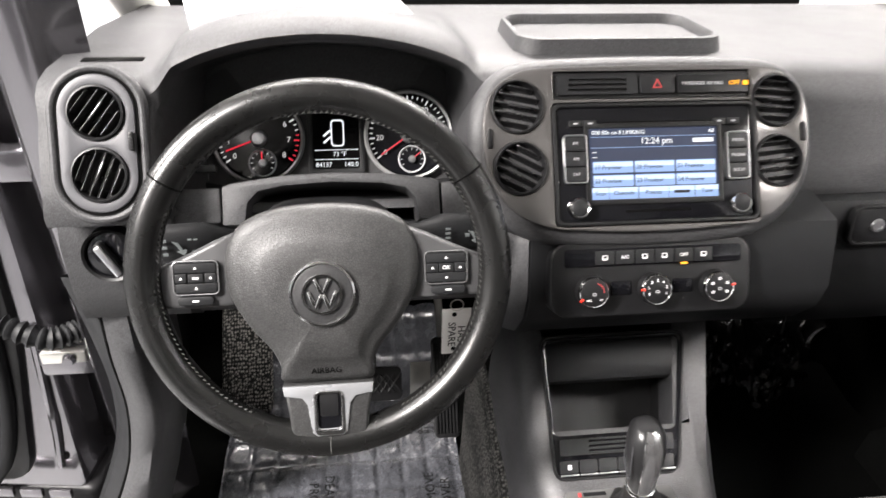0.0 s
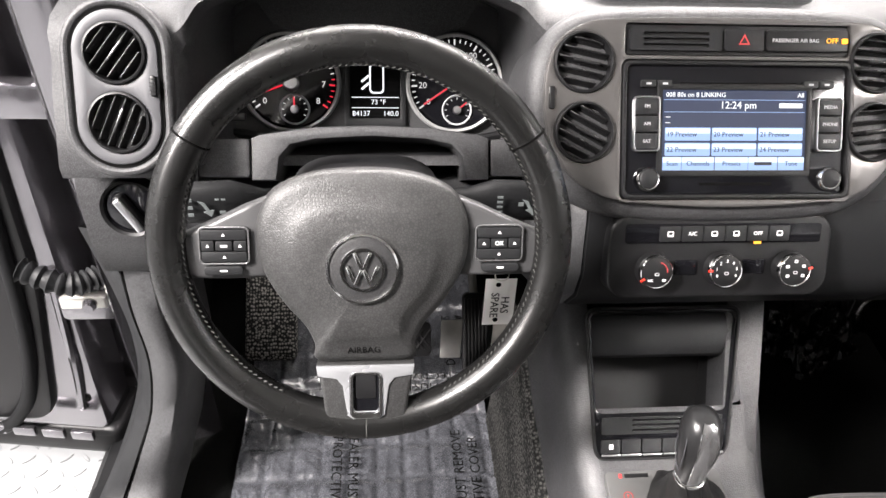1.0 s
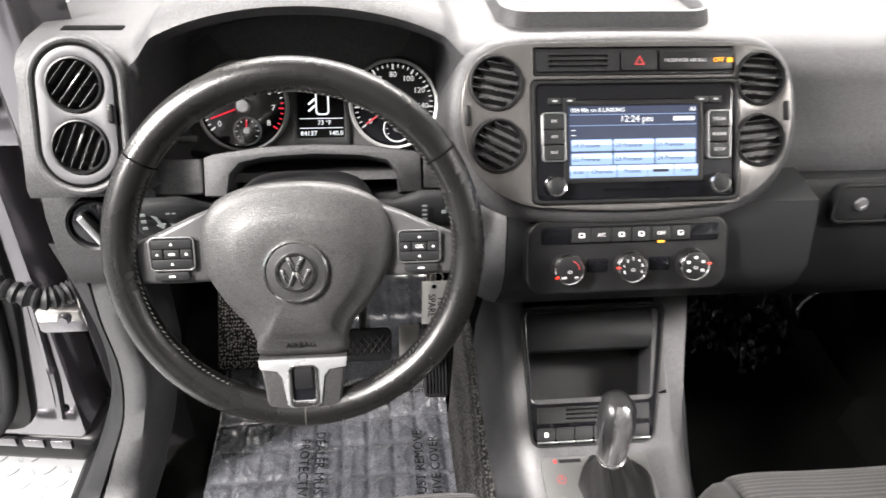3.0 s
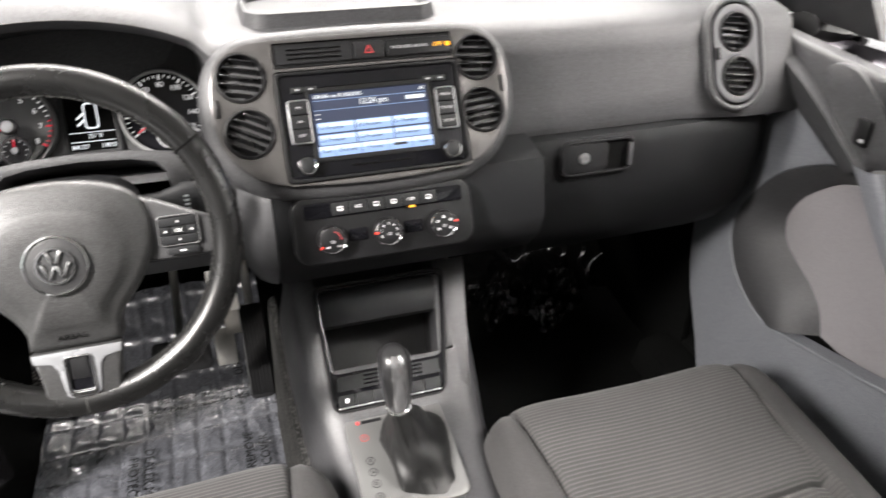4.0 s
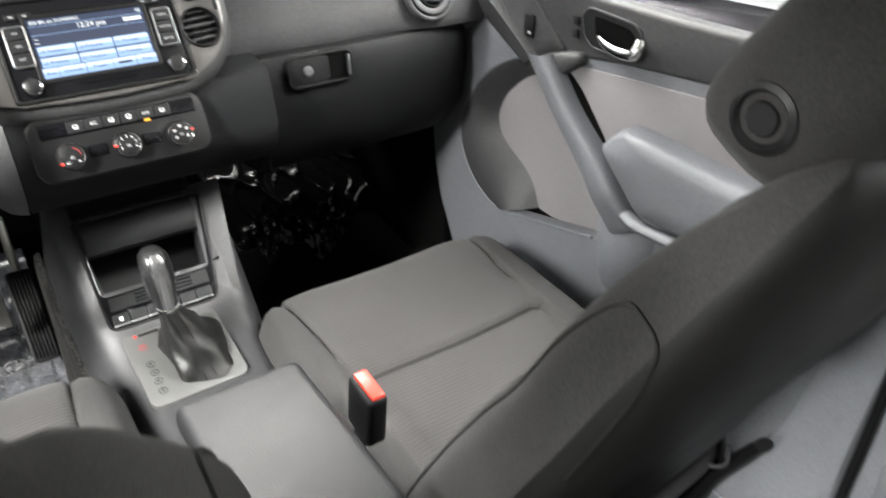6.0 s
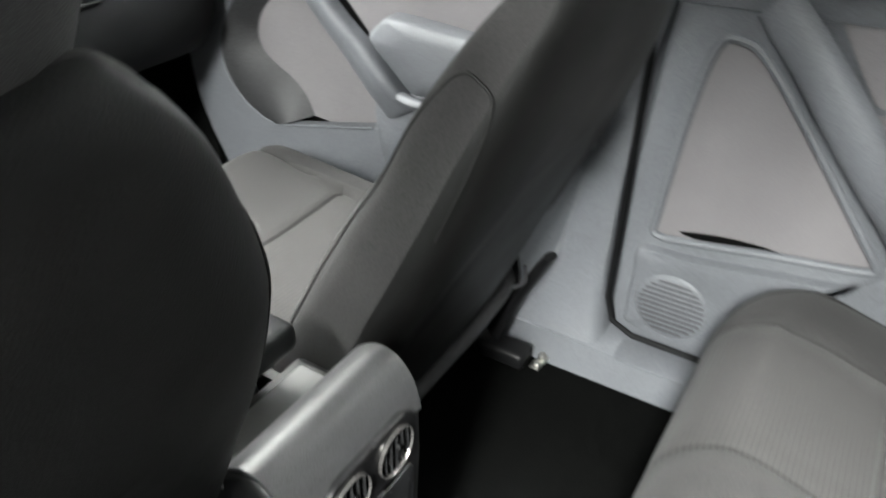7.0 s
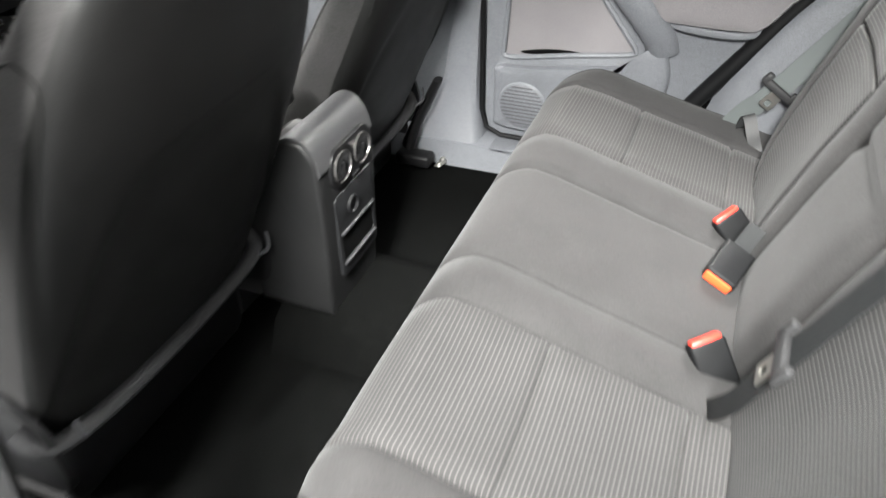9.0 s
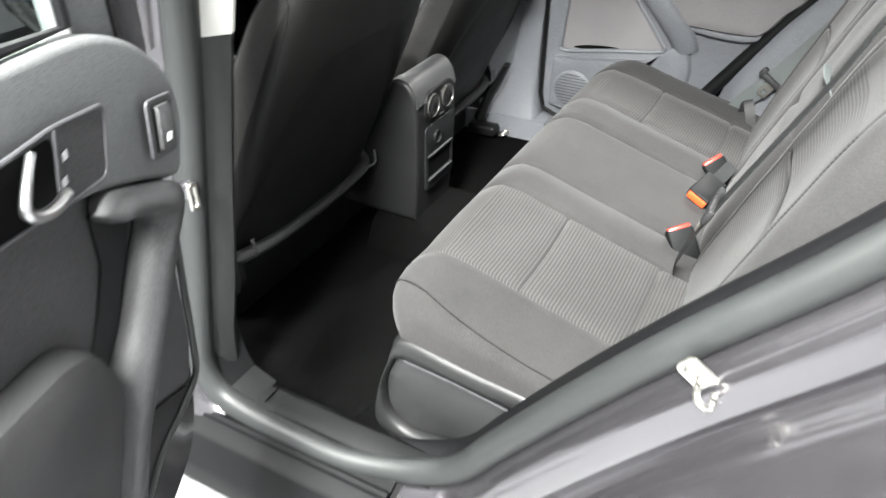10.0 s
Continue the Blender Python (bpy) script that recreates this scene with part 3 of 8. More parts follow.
def front_seat(cx, label, up=0.0):
    seat = thing("bucket_seat", (cx, 0.62, 0.30), label, "car seat", "front seats")

    def seam(y):
        return 0.166 + 0.022 * min(max((y - 0.60) / 0.28, 0), 1)

    def top(u, y):
        side = max(0.0, (abs(u) - seam(y)) / 0.075)
        z = 0.560 + 0.05 * (y - 0.42) / 0.43 - 0.010 * math.cos(min(abs(u) / 0.19, 1) * math.pi / 2) + 0.022 * math.sin(min(side, 1) * math.pi * 0.62)
        z += groove(abs(u) - seam(y), 0.006) + (groove(y - 0.650) if abs(u) < seam(y) else 0)
        z += 0.0016 * noise.noise(Vector((u * 15 + cx, y * 15, 6.0)))
        e = edge(u / 0.252, 6) * edge(max((y - 0.66) / 0.262, 0), 7)
        corner = 0.05 * max((abs(u) - 0.15) / 0.10, 0) ** 2 * max((y - 0.72) / 0.20, 0) ** 2
        return (u, y - corner, 0.36 + (z - 0.36) * e)

    us = stops(-0.252, 0.252, 30, (-0.184, 0.184))
    sheets = quilt(us, stops(0.36, 0.922, 30, (0.650,)), top, lambda u, v: "cushion_insert" if abs(u) < 0.184 else "bolster_left" if u < 0 else "bolster_right", Matrix.Translation((cx, 0, 0)))
    part("cushion_insert", sheets["cushion_insert"], RIB_Y, seat, "ribbed dark grey cloth", angle=70)
    for k in ("bolster_left", "bolster_right"):
        part(k, sheets[k], CLOTH, seat, "plain dark grey cloth", angle=70)
    part("seat_base", box(0.46, 0.46, 0.16, 0.03, (cx, 0.62, 0.37)), BLACK, seat)
    lean = radians(29)
    back = Matrix(((1, 0, 0, cx), (0, -math.sin(lean), math.cos(lean), 0.455), (0, math.cos(lean), math.sin(lean), 0.53 + up), (0, 0, 0, 1)))

    def body(a, v):
        """A padded section of the backrest at the height v: round the front, the sides and the back panel."""
        c, n = math.cos(a), math.sin(a)
        w, f, r = along(BACK_OUTLINE, v), along(BACK_FRONT, v), along(BACK_REAR, v)
        e = edge(max((v - 0.585) / 0.095, 0), 2.6)
        mid, half = (f + r) / 2, (f - r) / 2 * e
        x = w * spow(c, 0.30) * (1 - 0.10 * (1 - e))
        d = mid + half * spow(n, 0.48)
        if n > 0:
            hollow = max(0.0, 1 - (abs(x) / 0.185) ** 2)
            d += (-0.026 * hollow * (1 - 0.6 * max(v - 0.1, 0) / 0.5) + groove(abs(x) - 0.16, 0.006) + (groove(v - 0.46, 0.005) if abs(x) < 0.16 else 0)) * e
        elif n < -0.3:
            arch = 0.455 - 0.30 * (abs(x) / (0.9 * w)) ** 4
            d += (0.006 / (1 + math.exp((v - arch) / 0.005)) - 0.003 * math.exp(-(((v - arch) / 0.005) ** 2)) - 0.010 * max(0.0, 1 - (x / w) ** 2)) * e
        d += 0.0016 * noise.noise(Vector((x * 14 + cx, v * 14, 2.0 + n)))
        return (x, v, d)

    def cover(a, v):
        c, n = math.cos(a), math.sin(a)
        x = along(BACK_OUTLINE, v) * spow(c, 0.30)
        if n > 0 and abs(x) < 0.16 and v < 0.5:
            return "backrest_insert"
        if n < -0.1:
            return "backrest_shell"
        return "backrest_bolster"

    sheets = quilt([2 * math.pi * k / 96 for k in range(97)], stops(-0.03, 0.68, 46, (0.46,)), body, cover, back)
    for k, bm in sheets.items():
        bmesh.ops.remove_doubles(bm, verts=bm.verts[:], dist=1e-5)
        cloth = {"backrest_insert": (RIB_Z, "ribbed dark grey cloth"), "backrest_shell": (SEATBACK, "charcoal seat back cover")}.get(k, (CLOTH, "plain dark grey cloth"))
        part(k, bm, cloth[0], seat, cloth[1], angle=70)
    for s in (-1, 1):
        arch = [(0.55, 0.02), (0.55, 0.22), (0.54, 0.38), (0.50, 0.48), (0.36, 0.540), (0.10, 0.562), (-0.18, 0.552), (-0.36, 0.51), (-0.42, 0.42)]
        seam_line = [back @ (Vector(body(math.asin(p.x) if s > 0 else math.pi - math.asin(p.x), p.y)) + Vector((s * 0.0004, 0, 0))) for p in smooth_line([(n, v, 0) for n, v in arch], 5)]
        part("side_seam", tube(seam_line, 0.0016, 6), SEATBACK, seat, "sewn side seam")
    head = []
    for i in range(15):
        t = -1 + 2 * i / 14
        e = max(edge(t, 4.5), 0.05)
        head.append([back @ Vector((0.143 * e * (1 - 0.05 * t) * spow(math.cos(a), 0.5), 0.716 + 0.106 * t, 0.030 - 0.012 * t + 0.060 * e * spow(math.sin(a), 0.65))) for a in [2 * math.pi * k / 32 for k in range(32)]])
    part("headrest", loft(head), CLOTH, seat, "plain dark grey cloth headrest", angle=70)
    for s in (-1, 1):
        part("headrest_post", tube([back @ Vector((s * 0.07, 0.58, -0.02)), back @ Vector((s * 0.07, 0.66, 0.0))], 0.006, 8), CHROME, seat, "chrome post")
    tube_line = smooth_line([back @ Vector((x, v, d)) for x, v, d in ((-0.262, 0.016, -0.085), (-0.250, 0.004, -0.128), (-0.15, -0.003, -0.144), (0, -0.005, -0.147), (0.15, -0.003, -0.144), (0.228, 0.004, -0.132), (0.244, 0.016, -0.09))], 4)
    part("lower_back_trim", tube(tube_line, 0.0165, 10, flat=0.8), DASH, seat, "dark grey padded roll along the lower seat back")
    for s in (-1, 1):
        part("seat_rail", box(0.04, 0.48, 0.03, 0.004, (cx + s * 0.2, 0.68, 0.285)), BLACK, seat)
        part("back_hook", tube(smooth_line([back @ Vector((s * 0.215, 0.012, -0.150)), back @ Vector((s * 0.222, 0.035, -0.158)), back @ Vector((s * 0.226, 0.060, -0.140))], 4), 0.0035, 6), POD, seat, "thin grey retaining strap")
    return seat


driver_seat = front_seat(-0.352, "dark grey cloth driver seat with ribbed centre", 0.03)
passenger_seat = front_seat(0.352, "dark grey cloth passenger seat with ribbed centre")

bench = thing("rear_bench", (0, -0.3, 0.44), "dark grey cloth rear bench with ribbed outer places", "car seat")


def bench_top(x, y):
    z = 0.632 + 0.30 * (y + 0.10) - 0.012 * math.cos(min(abs(abs(x) - 0.39) / 0.14, 1) * math.pi / 2) + 0.008 * math.cos(x / 0.13 * math.pi / 2) * (abs(x) < 0.13)
    if y > -0.10:
        z = 0.632 - 0.3 * (y + 0.10) ** 2
    z += groove(abs(x) - 0.255, 0.005) + groove(abs(x) - 0.514, 0.006) + groove(x - 0.118, 0.008) + groove(x + 0.152, 0.006)
    if 0.255 < abs(x) < 0.514:
        z += groove(y + 0.245, 0.005) + groove(y + 0.44, 0.005)
    e = edge(x / 0.672, 5) * edge(max((y + 0.2) / 0.188, 0), 3.3)
    z += 0.0022 * noise.noise(Vector((x * 11, y * 11, 1.0))) + 0.0012 * noise.noise(Vector((x * 30, y * 24, 4.0)))
    corner = 0.085 * max((abs(x) - 0.50) / 0.172, 0) ** 2.2 * max((y + 0.40) / 0.383, 0) ** 2
    foot = 0.42 + (0.09 + 0.1 * (y + 0.2)) * min(max((abs(x) - 0.48) / 0.14, 0), 1)
    return (x, y - corner, foot + (z - foot) * e)


sheets = quilt(stops(-0.672, 0.672, 40, (-0.514, -0.255, -0.152, 0.118, 0.255, 0.514)), stops(-0.54, -0.012, 34, (-0.245, -0.44)), bench_top, lambda x, y: "cushion_insert_" + ("left" if x < 0 else "right") if 0.255 < abs(x) < 0.514 and y < 0.1 else ("cushion_end_left" if x < -0.514 else "cushion_left" if x < -0.152 else "cushion_middle" if x < 0.118 else "cushion_right" if x < 0.514 else "cushion_end_right"), Matrix.Identity(4))
for k, bm in sheets.items():
    part(k, bm, RIB_Y if "insert" in k else CLOTH, bench, "ribbed dark grey cloth" if "insert" in k else "plain dark grey cloth", angle=70)
for s in (-1, 1):
    seam = smooth_line([(s * x, y, 0) for x, y in ((0.575, -0.018), (0.604, -0.05), (0.630, -0.11), (0.645, -0.20), (0.650, -0.30), (0.652, -0.46))], 6)
    part("cushion_seam", tube([Vector(bench_top(p.x, p.y)) for p in seam], 0.0015, 6), SEATBACK, bench, "sewn edge seam")
part("bench_base", box(1.22, 0.46, 0.17, 0.02, (0, -0.26, 0.36)), BLACK, bench)

blean = radians(21)
BACK = Matrix(((1, 0, 0, 0), (0, -math.sin(blean), math.cos(blean), -0.50), (0, math.cos(blean), math.sin(blean), 0.50), (0, 0, 0, 1)))
for nm, x0, x1 in (("backrest_right", 0.100, 0.590), ("backrest_middle", -0.165, 0.094), ("backrest_left", -0.612, -0.171)):
    mid, half = (x0 + x1) / 2, (x1 - x0) / 2
    middle = nm == "backrest_middle"

    def puff(u, v, mid=mid, half=half, middle=middle, x0=x0, x1=x1):
        e = edge((u - mid) / half, 6) * edge(max((v - 0.3) / 0.30, 0), 6) * edge(min((v - 0.2) / 0.24, 0), 5)
        d = abs(u - mid)
        h = (0.030 + groove(v - 0.30, 0.008, 0.006) if middle else 0.012) + 0.025 * min(d / half, 1) ** 2 * (not middle)
        if not middle:
            h += groove(d - 0.155, 0.005) + (groove(v - 0.33, 0.005) if d < 0.155 else 0)
        h += 0.002 * noise.noise(Vector((u * 12, v * 12, 7.0)))
        inner = x0 if mid > 0 else x1
        drawn = u if middle else inner + (u - inner) * (1 - 0.29 * math.exp(-max(v, -0.01) / 0.083))
        return (drawn, v, -0.10 + (0.10 + h) * e)

    sheets = quilt(stops(x0, x1, 22, () if middle else (mid - 0.155, mid + 0.155)), stops(-0.04, 0.60, 44, (0.33,)), puff, lambda u, v, mid=mid, middle=middle: "insert" if not middle and abs(u - mid) < 0.155 and v < 0.5 else "cover", BACK)
    cover = part(nm, sheets["cover"], CLOTH, bench, "plain dark grey cloth", angle=70)
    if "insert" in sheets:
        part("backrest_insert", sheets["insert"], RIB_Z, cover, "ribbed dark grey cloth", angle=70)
part("bench_back_board", box(1.28, 0.02, 0.62, 0.005, (0, -0.01, 0), ), BLACK, bench, m=Matrix.Translation((0, -0.72, 0.80)) @ Matrix.Rotation(blean, 4, "X"))

# ---- centre console ----
console = thing("centre_console", (0, 0.6, 0.30), "dark grey plastic centre console with cubby and gear lever", "console")
rows = []
for y, z, w, dip in ((1.18, 0.748, 0.128, 0), (1.162, 0.746, 0.128, 0), (1.158, 0.745, 0.128, 0.17), (1.09, 0.728, 0.128, 0.16), (1.03, 0.668, 0.126, 0.13), (1.004, 0.642, 0.125, 0.10), (1.000, 0.638, 0.125, 0), (0.965, 0.602, 0.122, 0), (0.93, 0.578, 0.118, 0), (0.88, 0.566, 0.112, 0), (0.80, 0.552, 0.105, 0), (0.72, 0.548, 0.10, 0), (0.68, 0.56, 0.098, 0), (0.60, 0.60, 0.095, 0), (0.52, 0.62, 0.090, 0), (0.47, 0.63, 0.085, 0), (0.44, 0.63, 0.060, 0)):
    left = [(-w - 0.035, 0.27), (-w - 0.02, z - 0.12), (-w - 0.004, z - 0.03), (-w + 0.010, z - 0.006), (-w + 0.030, z), (-w + 0.046, z - dip)]
    rows.append([(0.014 + x, y, zz) for x, zz in left + [(-x, zz) for x, zz in reversed(left)]])
TUNNEL = speckled("dark_speckled_carpet", (0.006, 0.006, 0.006), (0.045, 0.044, 0.042), 0.005)
part("tunnel_carpet", skin([[(0.014 - w - dx, y, z) for dx, z in ((0.045, 0.272), (0.040, 0.34), (0.034, top - 0.19), (0.030, top - 0.165), (0.020, top - 0.160))] for y, top, w in ((1.30, 0.745, 0.128), (1.16, 0.745, 0.128), (1.03, 0.690, 0.126), (0.95, 0.64, 0.121), (0.85, 0.60, 0.11))]), TUNNEL, car, "dark speckled carpet on the tunnel side")
part("console_body", loft(rows), CONSOLE, console, "grained grey console sides", angle=50)
CAP_LINE = [(p.x, p.y) for p in smooth_line([(0.304, 0.656, 0), (0.288, 0.684, 0), (0.270, 0.713, 0), (0.244, 0.7305, 0), (0.220, 0.728, 0), (0.204, 0.713, 0), (0.1945, 0.694, 0), (0.1885, 0.668, 0)], 5)]
side_line = CAP_LINE[:-4] + [(0.191, 0.66), (0.190, 0.60), (0.194, 0.48), (0.203, 0.352), (0.36, 0.352), (0.36, 0.655)]
part("rear_console_body", loft([[(x * (1 - 0.24 * max(0.56 - z, 0)), 0.275 + (y - 0.275) * k, 0.60 + (z - 0.60) * k - 0.002) for y, z in side_line] for x, k in ((-0.109, 0.90), (-0.108, 0.95), (-0.103, 0.985), (-0.098, 0.992), (0.080, 0.992), (0.085, 0.985), (0.090, 0.95), (0.091, 0.90))]), REARDARK, console, "dark plastic rear end of the console", angle=50)
part("console_cap", loft([[(x, y, z) for y, z in CAP_LINE] + [(x, y + 0.004 * (0.26 - y) / 0.07, z - 0.006) for y, z in reversed(CAP_LINE)] for x in (-0.1045, -0.1035, 0.0855, 0.0865)]), CAP, console, "satin grey rounded cap", angle=50)
part("cap_hinge", box(0.010, 0.016, 0.016, 0.004, (-0.106, 0.274, 0.700)), PLATE, console, "bare hinge end")
part("armrest_lid", box(0.146, 0.25, 0.036, 0.012, (-0.012, 0.45, 0.722), 3), DASH_LOW, console, "grey padded armrest lid")


# ---- air vents ----


SLAT = surface("grey_slat_plastic", (0.012, 0.012, 0.0125), 0.26, blotch=0.05, spec=0.6)


def vent_at(m, name="air_vent"):
    v = thing(name, m=m, label="round black air vent with grey angled slats", category="air vent", group="round air vents")
    part("bezel", lathe([(0.0255, -0.012), (0.0262, 0.001), (0.0275, 0.0035), (0.0292, 0.0030), (0.0300, 0.0), (0.0300, -0.004)], 40), BLACK, v, local=True)
    part("barrel", lathe([(0.0262, 0.000), (0.0258, -0.016), (0.0, -0.018)], 32), HOLE, v, local=True)
    for k in range(-2, 3):
        w = 2 * math.sqrt(0.0252**2 - (k * 0.0098) ** 2)
        bm = box(w, 0.0016, 0.011, 0.0006, (0, 0, 0), 1)
        bm.transform(Matrix.Translation((0, k * 0.0098, -0.004)) @ Matrix.Rotation(radians(-22), 4, "X"))
        part("slat", bm, SLAT, v, "grey edged slat", local=True)
    part("slat_tip", box(0.026, 0.0030, 0.004, 0.0012, (0.002, 0.0004, 0.0022)), SLAT, v, "grey slat tip", local=True)
    return v


POD_L = facing(-0.602, 1.075, 1.030, 24)
POD_R = facing(0.584, 1.082, 1.034, 24)
first_vent = vent_at(POD_L @ Matrix.Translation((0, 0.033, 0.006)) @ Matrix.Rotation(radians(52), 4, "Z"))
copy_thing(first_vent, POD_L @ Matrix.Translation((0, -0.033, 0.006)) @ Matrix.Rotation(radians(66), 4, "Z"))
for m in (POD_R @ Matrix.Translation((0, 0.033, 0.006)), POD_R @ Matrix.Translation((0.002, -0.033, 0.006))):
    copy_thing(first_vent, m @ Matrix.Rotation(radians(-6), 4, "Z"))
for x, y, turn in ((-0.152, 0.103, -12), (-0.151, 0.036, -28), (0.147, 0.105, -4), (0.147, 0.037, 6)):
    copy_thing(first_vent, PANEL @ Matrix.Translation((x, y, 0.004)) @ Matrix.Rotation(radians(turn), 4, "Z"))


def pod_trim(m, side):
    holes = [circle(0.0296, 36, 0, 0.033), circle(0.0296, 36, 0, -0.033)]
    tr = part("outer_vent_trim", plate(rrect(0.080, 0.148, 0.0395, 10), holes, 0.012, 0.002), POD, dash, "matt grey vent surround", m=m @ Matrix.Translation((0, 0, 0.006)))
    part("trim_gap", plate(rrect(0.086, 0.154, 0.0425, 10), [rrect(0.079, 0.147, 0.039, 10)], 0.008), HOLE, tr, m=m @ Matrix.Translation((0, 0, 0.0035)))
    part("trim_surround", plate(rrect(0.104, 0.172, 0.050, 10), [rrect(0.085, 0.153, 0.042, 10)], 0.012, 0.005, 3), DASH, tr, "raised grained surround", m=m @ Matrix.Translation((0, 0, 0.005)))
    for sx in (side,):
        bm = box(0.0055, 0.020, 0.006, 0.0018, (sx * 0.0355, 0.002, 0.008))
        part("vent_wheel", bm, BLACK, tr, "ribbed vent thumb wheel", m=m)
        for k in range(5):
            part("wheel_rib", box(0.0058, 0.0009, 0.0015, 0, (sx * 0.0355, -0.0055 + k * 0.0036, 0.0112)), BLACK, tr, m=m)


pod_trim(POD_L, 1)
pod_trim(POD_R, -1)

# ---- centre trim ----
strip_hole = rrect(0.228, 0.030, 0.003, 3, 0.003, 0.1255)
radio_hole = rrect(0.236, 0.136, 0.006, 4, 0.004, 0.038)
holes = [circle(0.0290, 36, x, y) for x, y in ((-0.152, 0.103), (-0.151, 0.036), (0.147, 0.105), (0.147, 0.037))] + [strip_hole, radio_hole]
trim_line = [(-0.190, 0.055), (-0.189, 0.092), (-0.178, 0.122), (-0.152, 0.140), (-0.115, 0.1455), (0, 0.1475), (0.115, 0.1455), (0.150, 0.140), (0.174, 0.122), (0.184, 0.092), (0.184, 0.055), (0.175, 0.02), (0.156, -0.008), (0.13, -0.026), (0.09, -0.034), (0, -0.038), (-0.09, -0.034), (-0.133, -0.026), (-0.162, -0.008), (-0.182, 0.02)]
trim_ring = [(p.x, p.y) for p in smooth_line([(x, y, 0) for x, y in trim_line], 4, closed=True)]
centre_trim = part("centre_trim", plate(trim_ring, holes, 0.010, 0.0022), SILVER, dash, "brushed grey metallic centre trim", m=PANEL @ Matrix.Translation((0, 0, 0.004)))
for sx in (-0.1835, 0.1775):
    part("vent_wheel", box(0.006, 0.022, 0.006, 0.002, (sx, 0.069, 0.004)), BLACK, centre_trim, "ribbed vent thumb wheel", m=PANEL)
# strip with slot, hazard button and airbag lamp
part("strip_back", plate(rrect(0.226, 0.028, 0.003, 3, 0.003, 0.1255), depth=0.004), BLACK, centre_trim, m=PANEL @ Matrix.Translation((0, 0, 0.001)))
slot = part("card_slot", plate(rrect(0.092, 0.021, 0.002, 3, -0.061, 0.1255), [rrect(0.066, 0.003, 0.001, 2, -0.061, 0.1255 + d) for d in (-0.0055, 0, 0.0055)], 0.003), DASH_LOW, centre_trim, "dark vent slots", m=PANEL @ Matrix.Translation((0, 0, 0.0045)))
hazard = part("hazard_button", plate(rrect(0.040, 0.021, 0.003, 3, 0.0075, 0.1255), depth=0.003, bevel=0.0008), DASH_LOW, centre_trim, "hazard light button", m=PANEL @ Matrix.Translation((0, 0, 0.0048)))
tri = [(0.0075 + 0.0068 * math.cos(a), 0.1245 + 0.0068 * math.sin(a)) for a in (math.pi / 2, math.pi * 7 / 6, math.pi * 11 / 6)]
tri_in = [(0.0075 + 0.0044 * math.cos(a), 0.1245 + 0.0044 * math.sin(a)) for a in (math.pi / 2, math.pi * 7 / 6, math.pi * 11 / 6)]
part("hazard_triangle", plate(tri, [tri_in], 0.0003), REDPRINT, hazard, "red triangle", m=PANEL @ Matrix.Translation((0, 0, 0.0053)))
lamp_plate = part("airbag_lamp", plate(rrect(0.084, 0.021, 0.003, 3, 0.0725, 0.1255), depth=0.003, bevel=0.0008), BLACK, centre_trim, "passenger airbag warning lamp", m=PANEL @ Matrix.Translation((0, 0, 0.0048)))
AMBER = lit("amber_lamp", (1.0, 0.45, 0.02), 2.2)
part("lamp_lettering", words("PASSENGER AIR BAG", 0.0052), GREYPRINT, lamp_plate, "grey lettering", m=PANEL @ Matrix.Translation((0.0600, 0.1255, 0.0053)))
part("lamp_off", join(words("OFF", 0.0072), moved(box(0.006, 0.005, 0.0003, 0.0008), Matrix.Translation((0.013, 0, 0)))), AMBER, lamp_plate, "lit amber letters", m=PANEL @ Matrix.Translation((0.0975, 0.1255, 0.0055)))

# ---- radio ----
RAD = PANEL @ Matrix.Translation((0.0035, 0.038, 0))
radio = thing("car_radio", m=RAD, label="gloss black touchscreen car radio with lit blue screen", category="car radio")
part("surround", plate(rrect(0.234, 0.134, 0.007, 4), [rrect(0.226, 0.126, 0.006, 4)], 0.010, 0.001), BLACK, radio, "black frame", m=Matrix.Translation((0, 0, 0.006)), local=True)
part("faceplate", plate(rrect(0.226, 0.126, 0.006, 4), depth=0.010, bevel=0.001), PIANO, radio, m=Matrix.Translation((0, 0, 0.003)), local=True)
part("disc_slot", plate(rrect(0.120, 0.0032, 0.001, 2, 0, 0.045), depth=0.001), HOLE, radio, m=Matrix.Translation((0, 0, 0.0036)), local=True)
part("card_slot", plate(rrect(0.075, 0.0026, 0.001, 2, 0, -0.0525), depth=0.001), HOLE, radio, m=Matrix.Translation((0, 0, 0.0036)), local=True)
part("screen_frame", plate(rrect(0.158, 0.090, 0.002, 3, -0.003, 0), [rrect(0.1475, 0.0785, 0.001, 2, -0.003, 0)], 0.003, 0.0006), BLACK, radio, m=Matrix.Translation((0, 0, 0.0052)), local=True)
SCREEN = lit("screen_navy", (0.03, 0.055, 0.14), 0.7)
TILE = lit("screen_tile_blue", (0.34, 0.52, 0.88), 1.25)
TILETOP = lit("screen_tile_pale", (0.62, 0.76, 1.0), 1.5)
SCREENTEXT = lit("screen_text_white", (0.9, 0.95, 1.0), 1.5)
INK = lit("screen_text_dark", (0.01, 0.015, 0.05), 0.4)
screen = part("screen", plate(rrect(0.1475, 0.0785, 0.001, 2, -0.003, 0), depth=0.002), SCREEN, radio, "lit navy display", m=Matrix.Translation((0, 0, 0.0036)), local=True)


def on_screen(name, bm, mat, x, y, z=0.0038, label=""):
    part(name, bm, mat, screen, label, m=Matrix.Translation((x, y, z)), local=True)


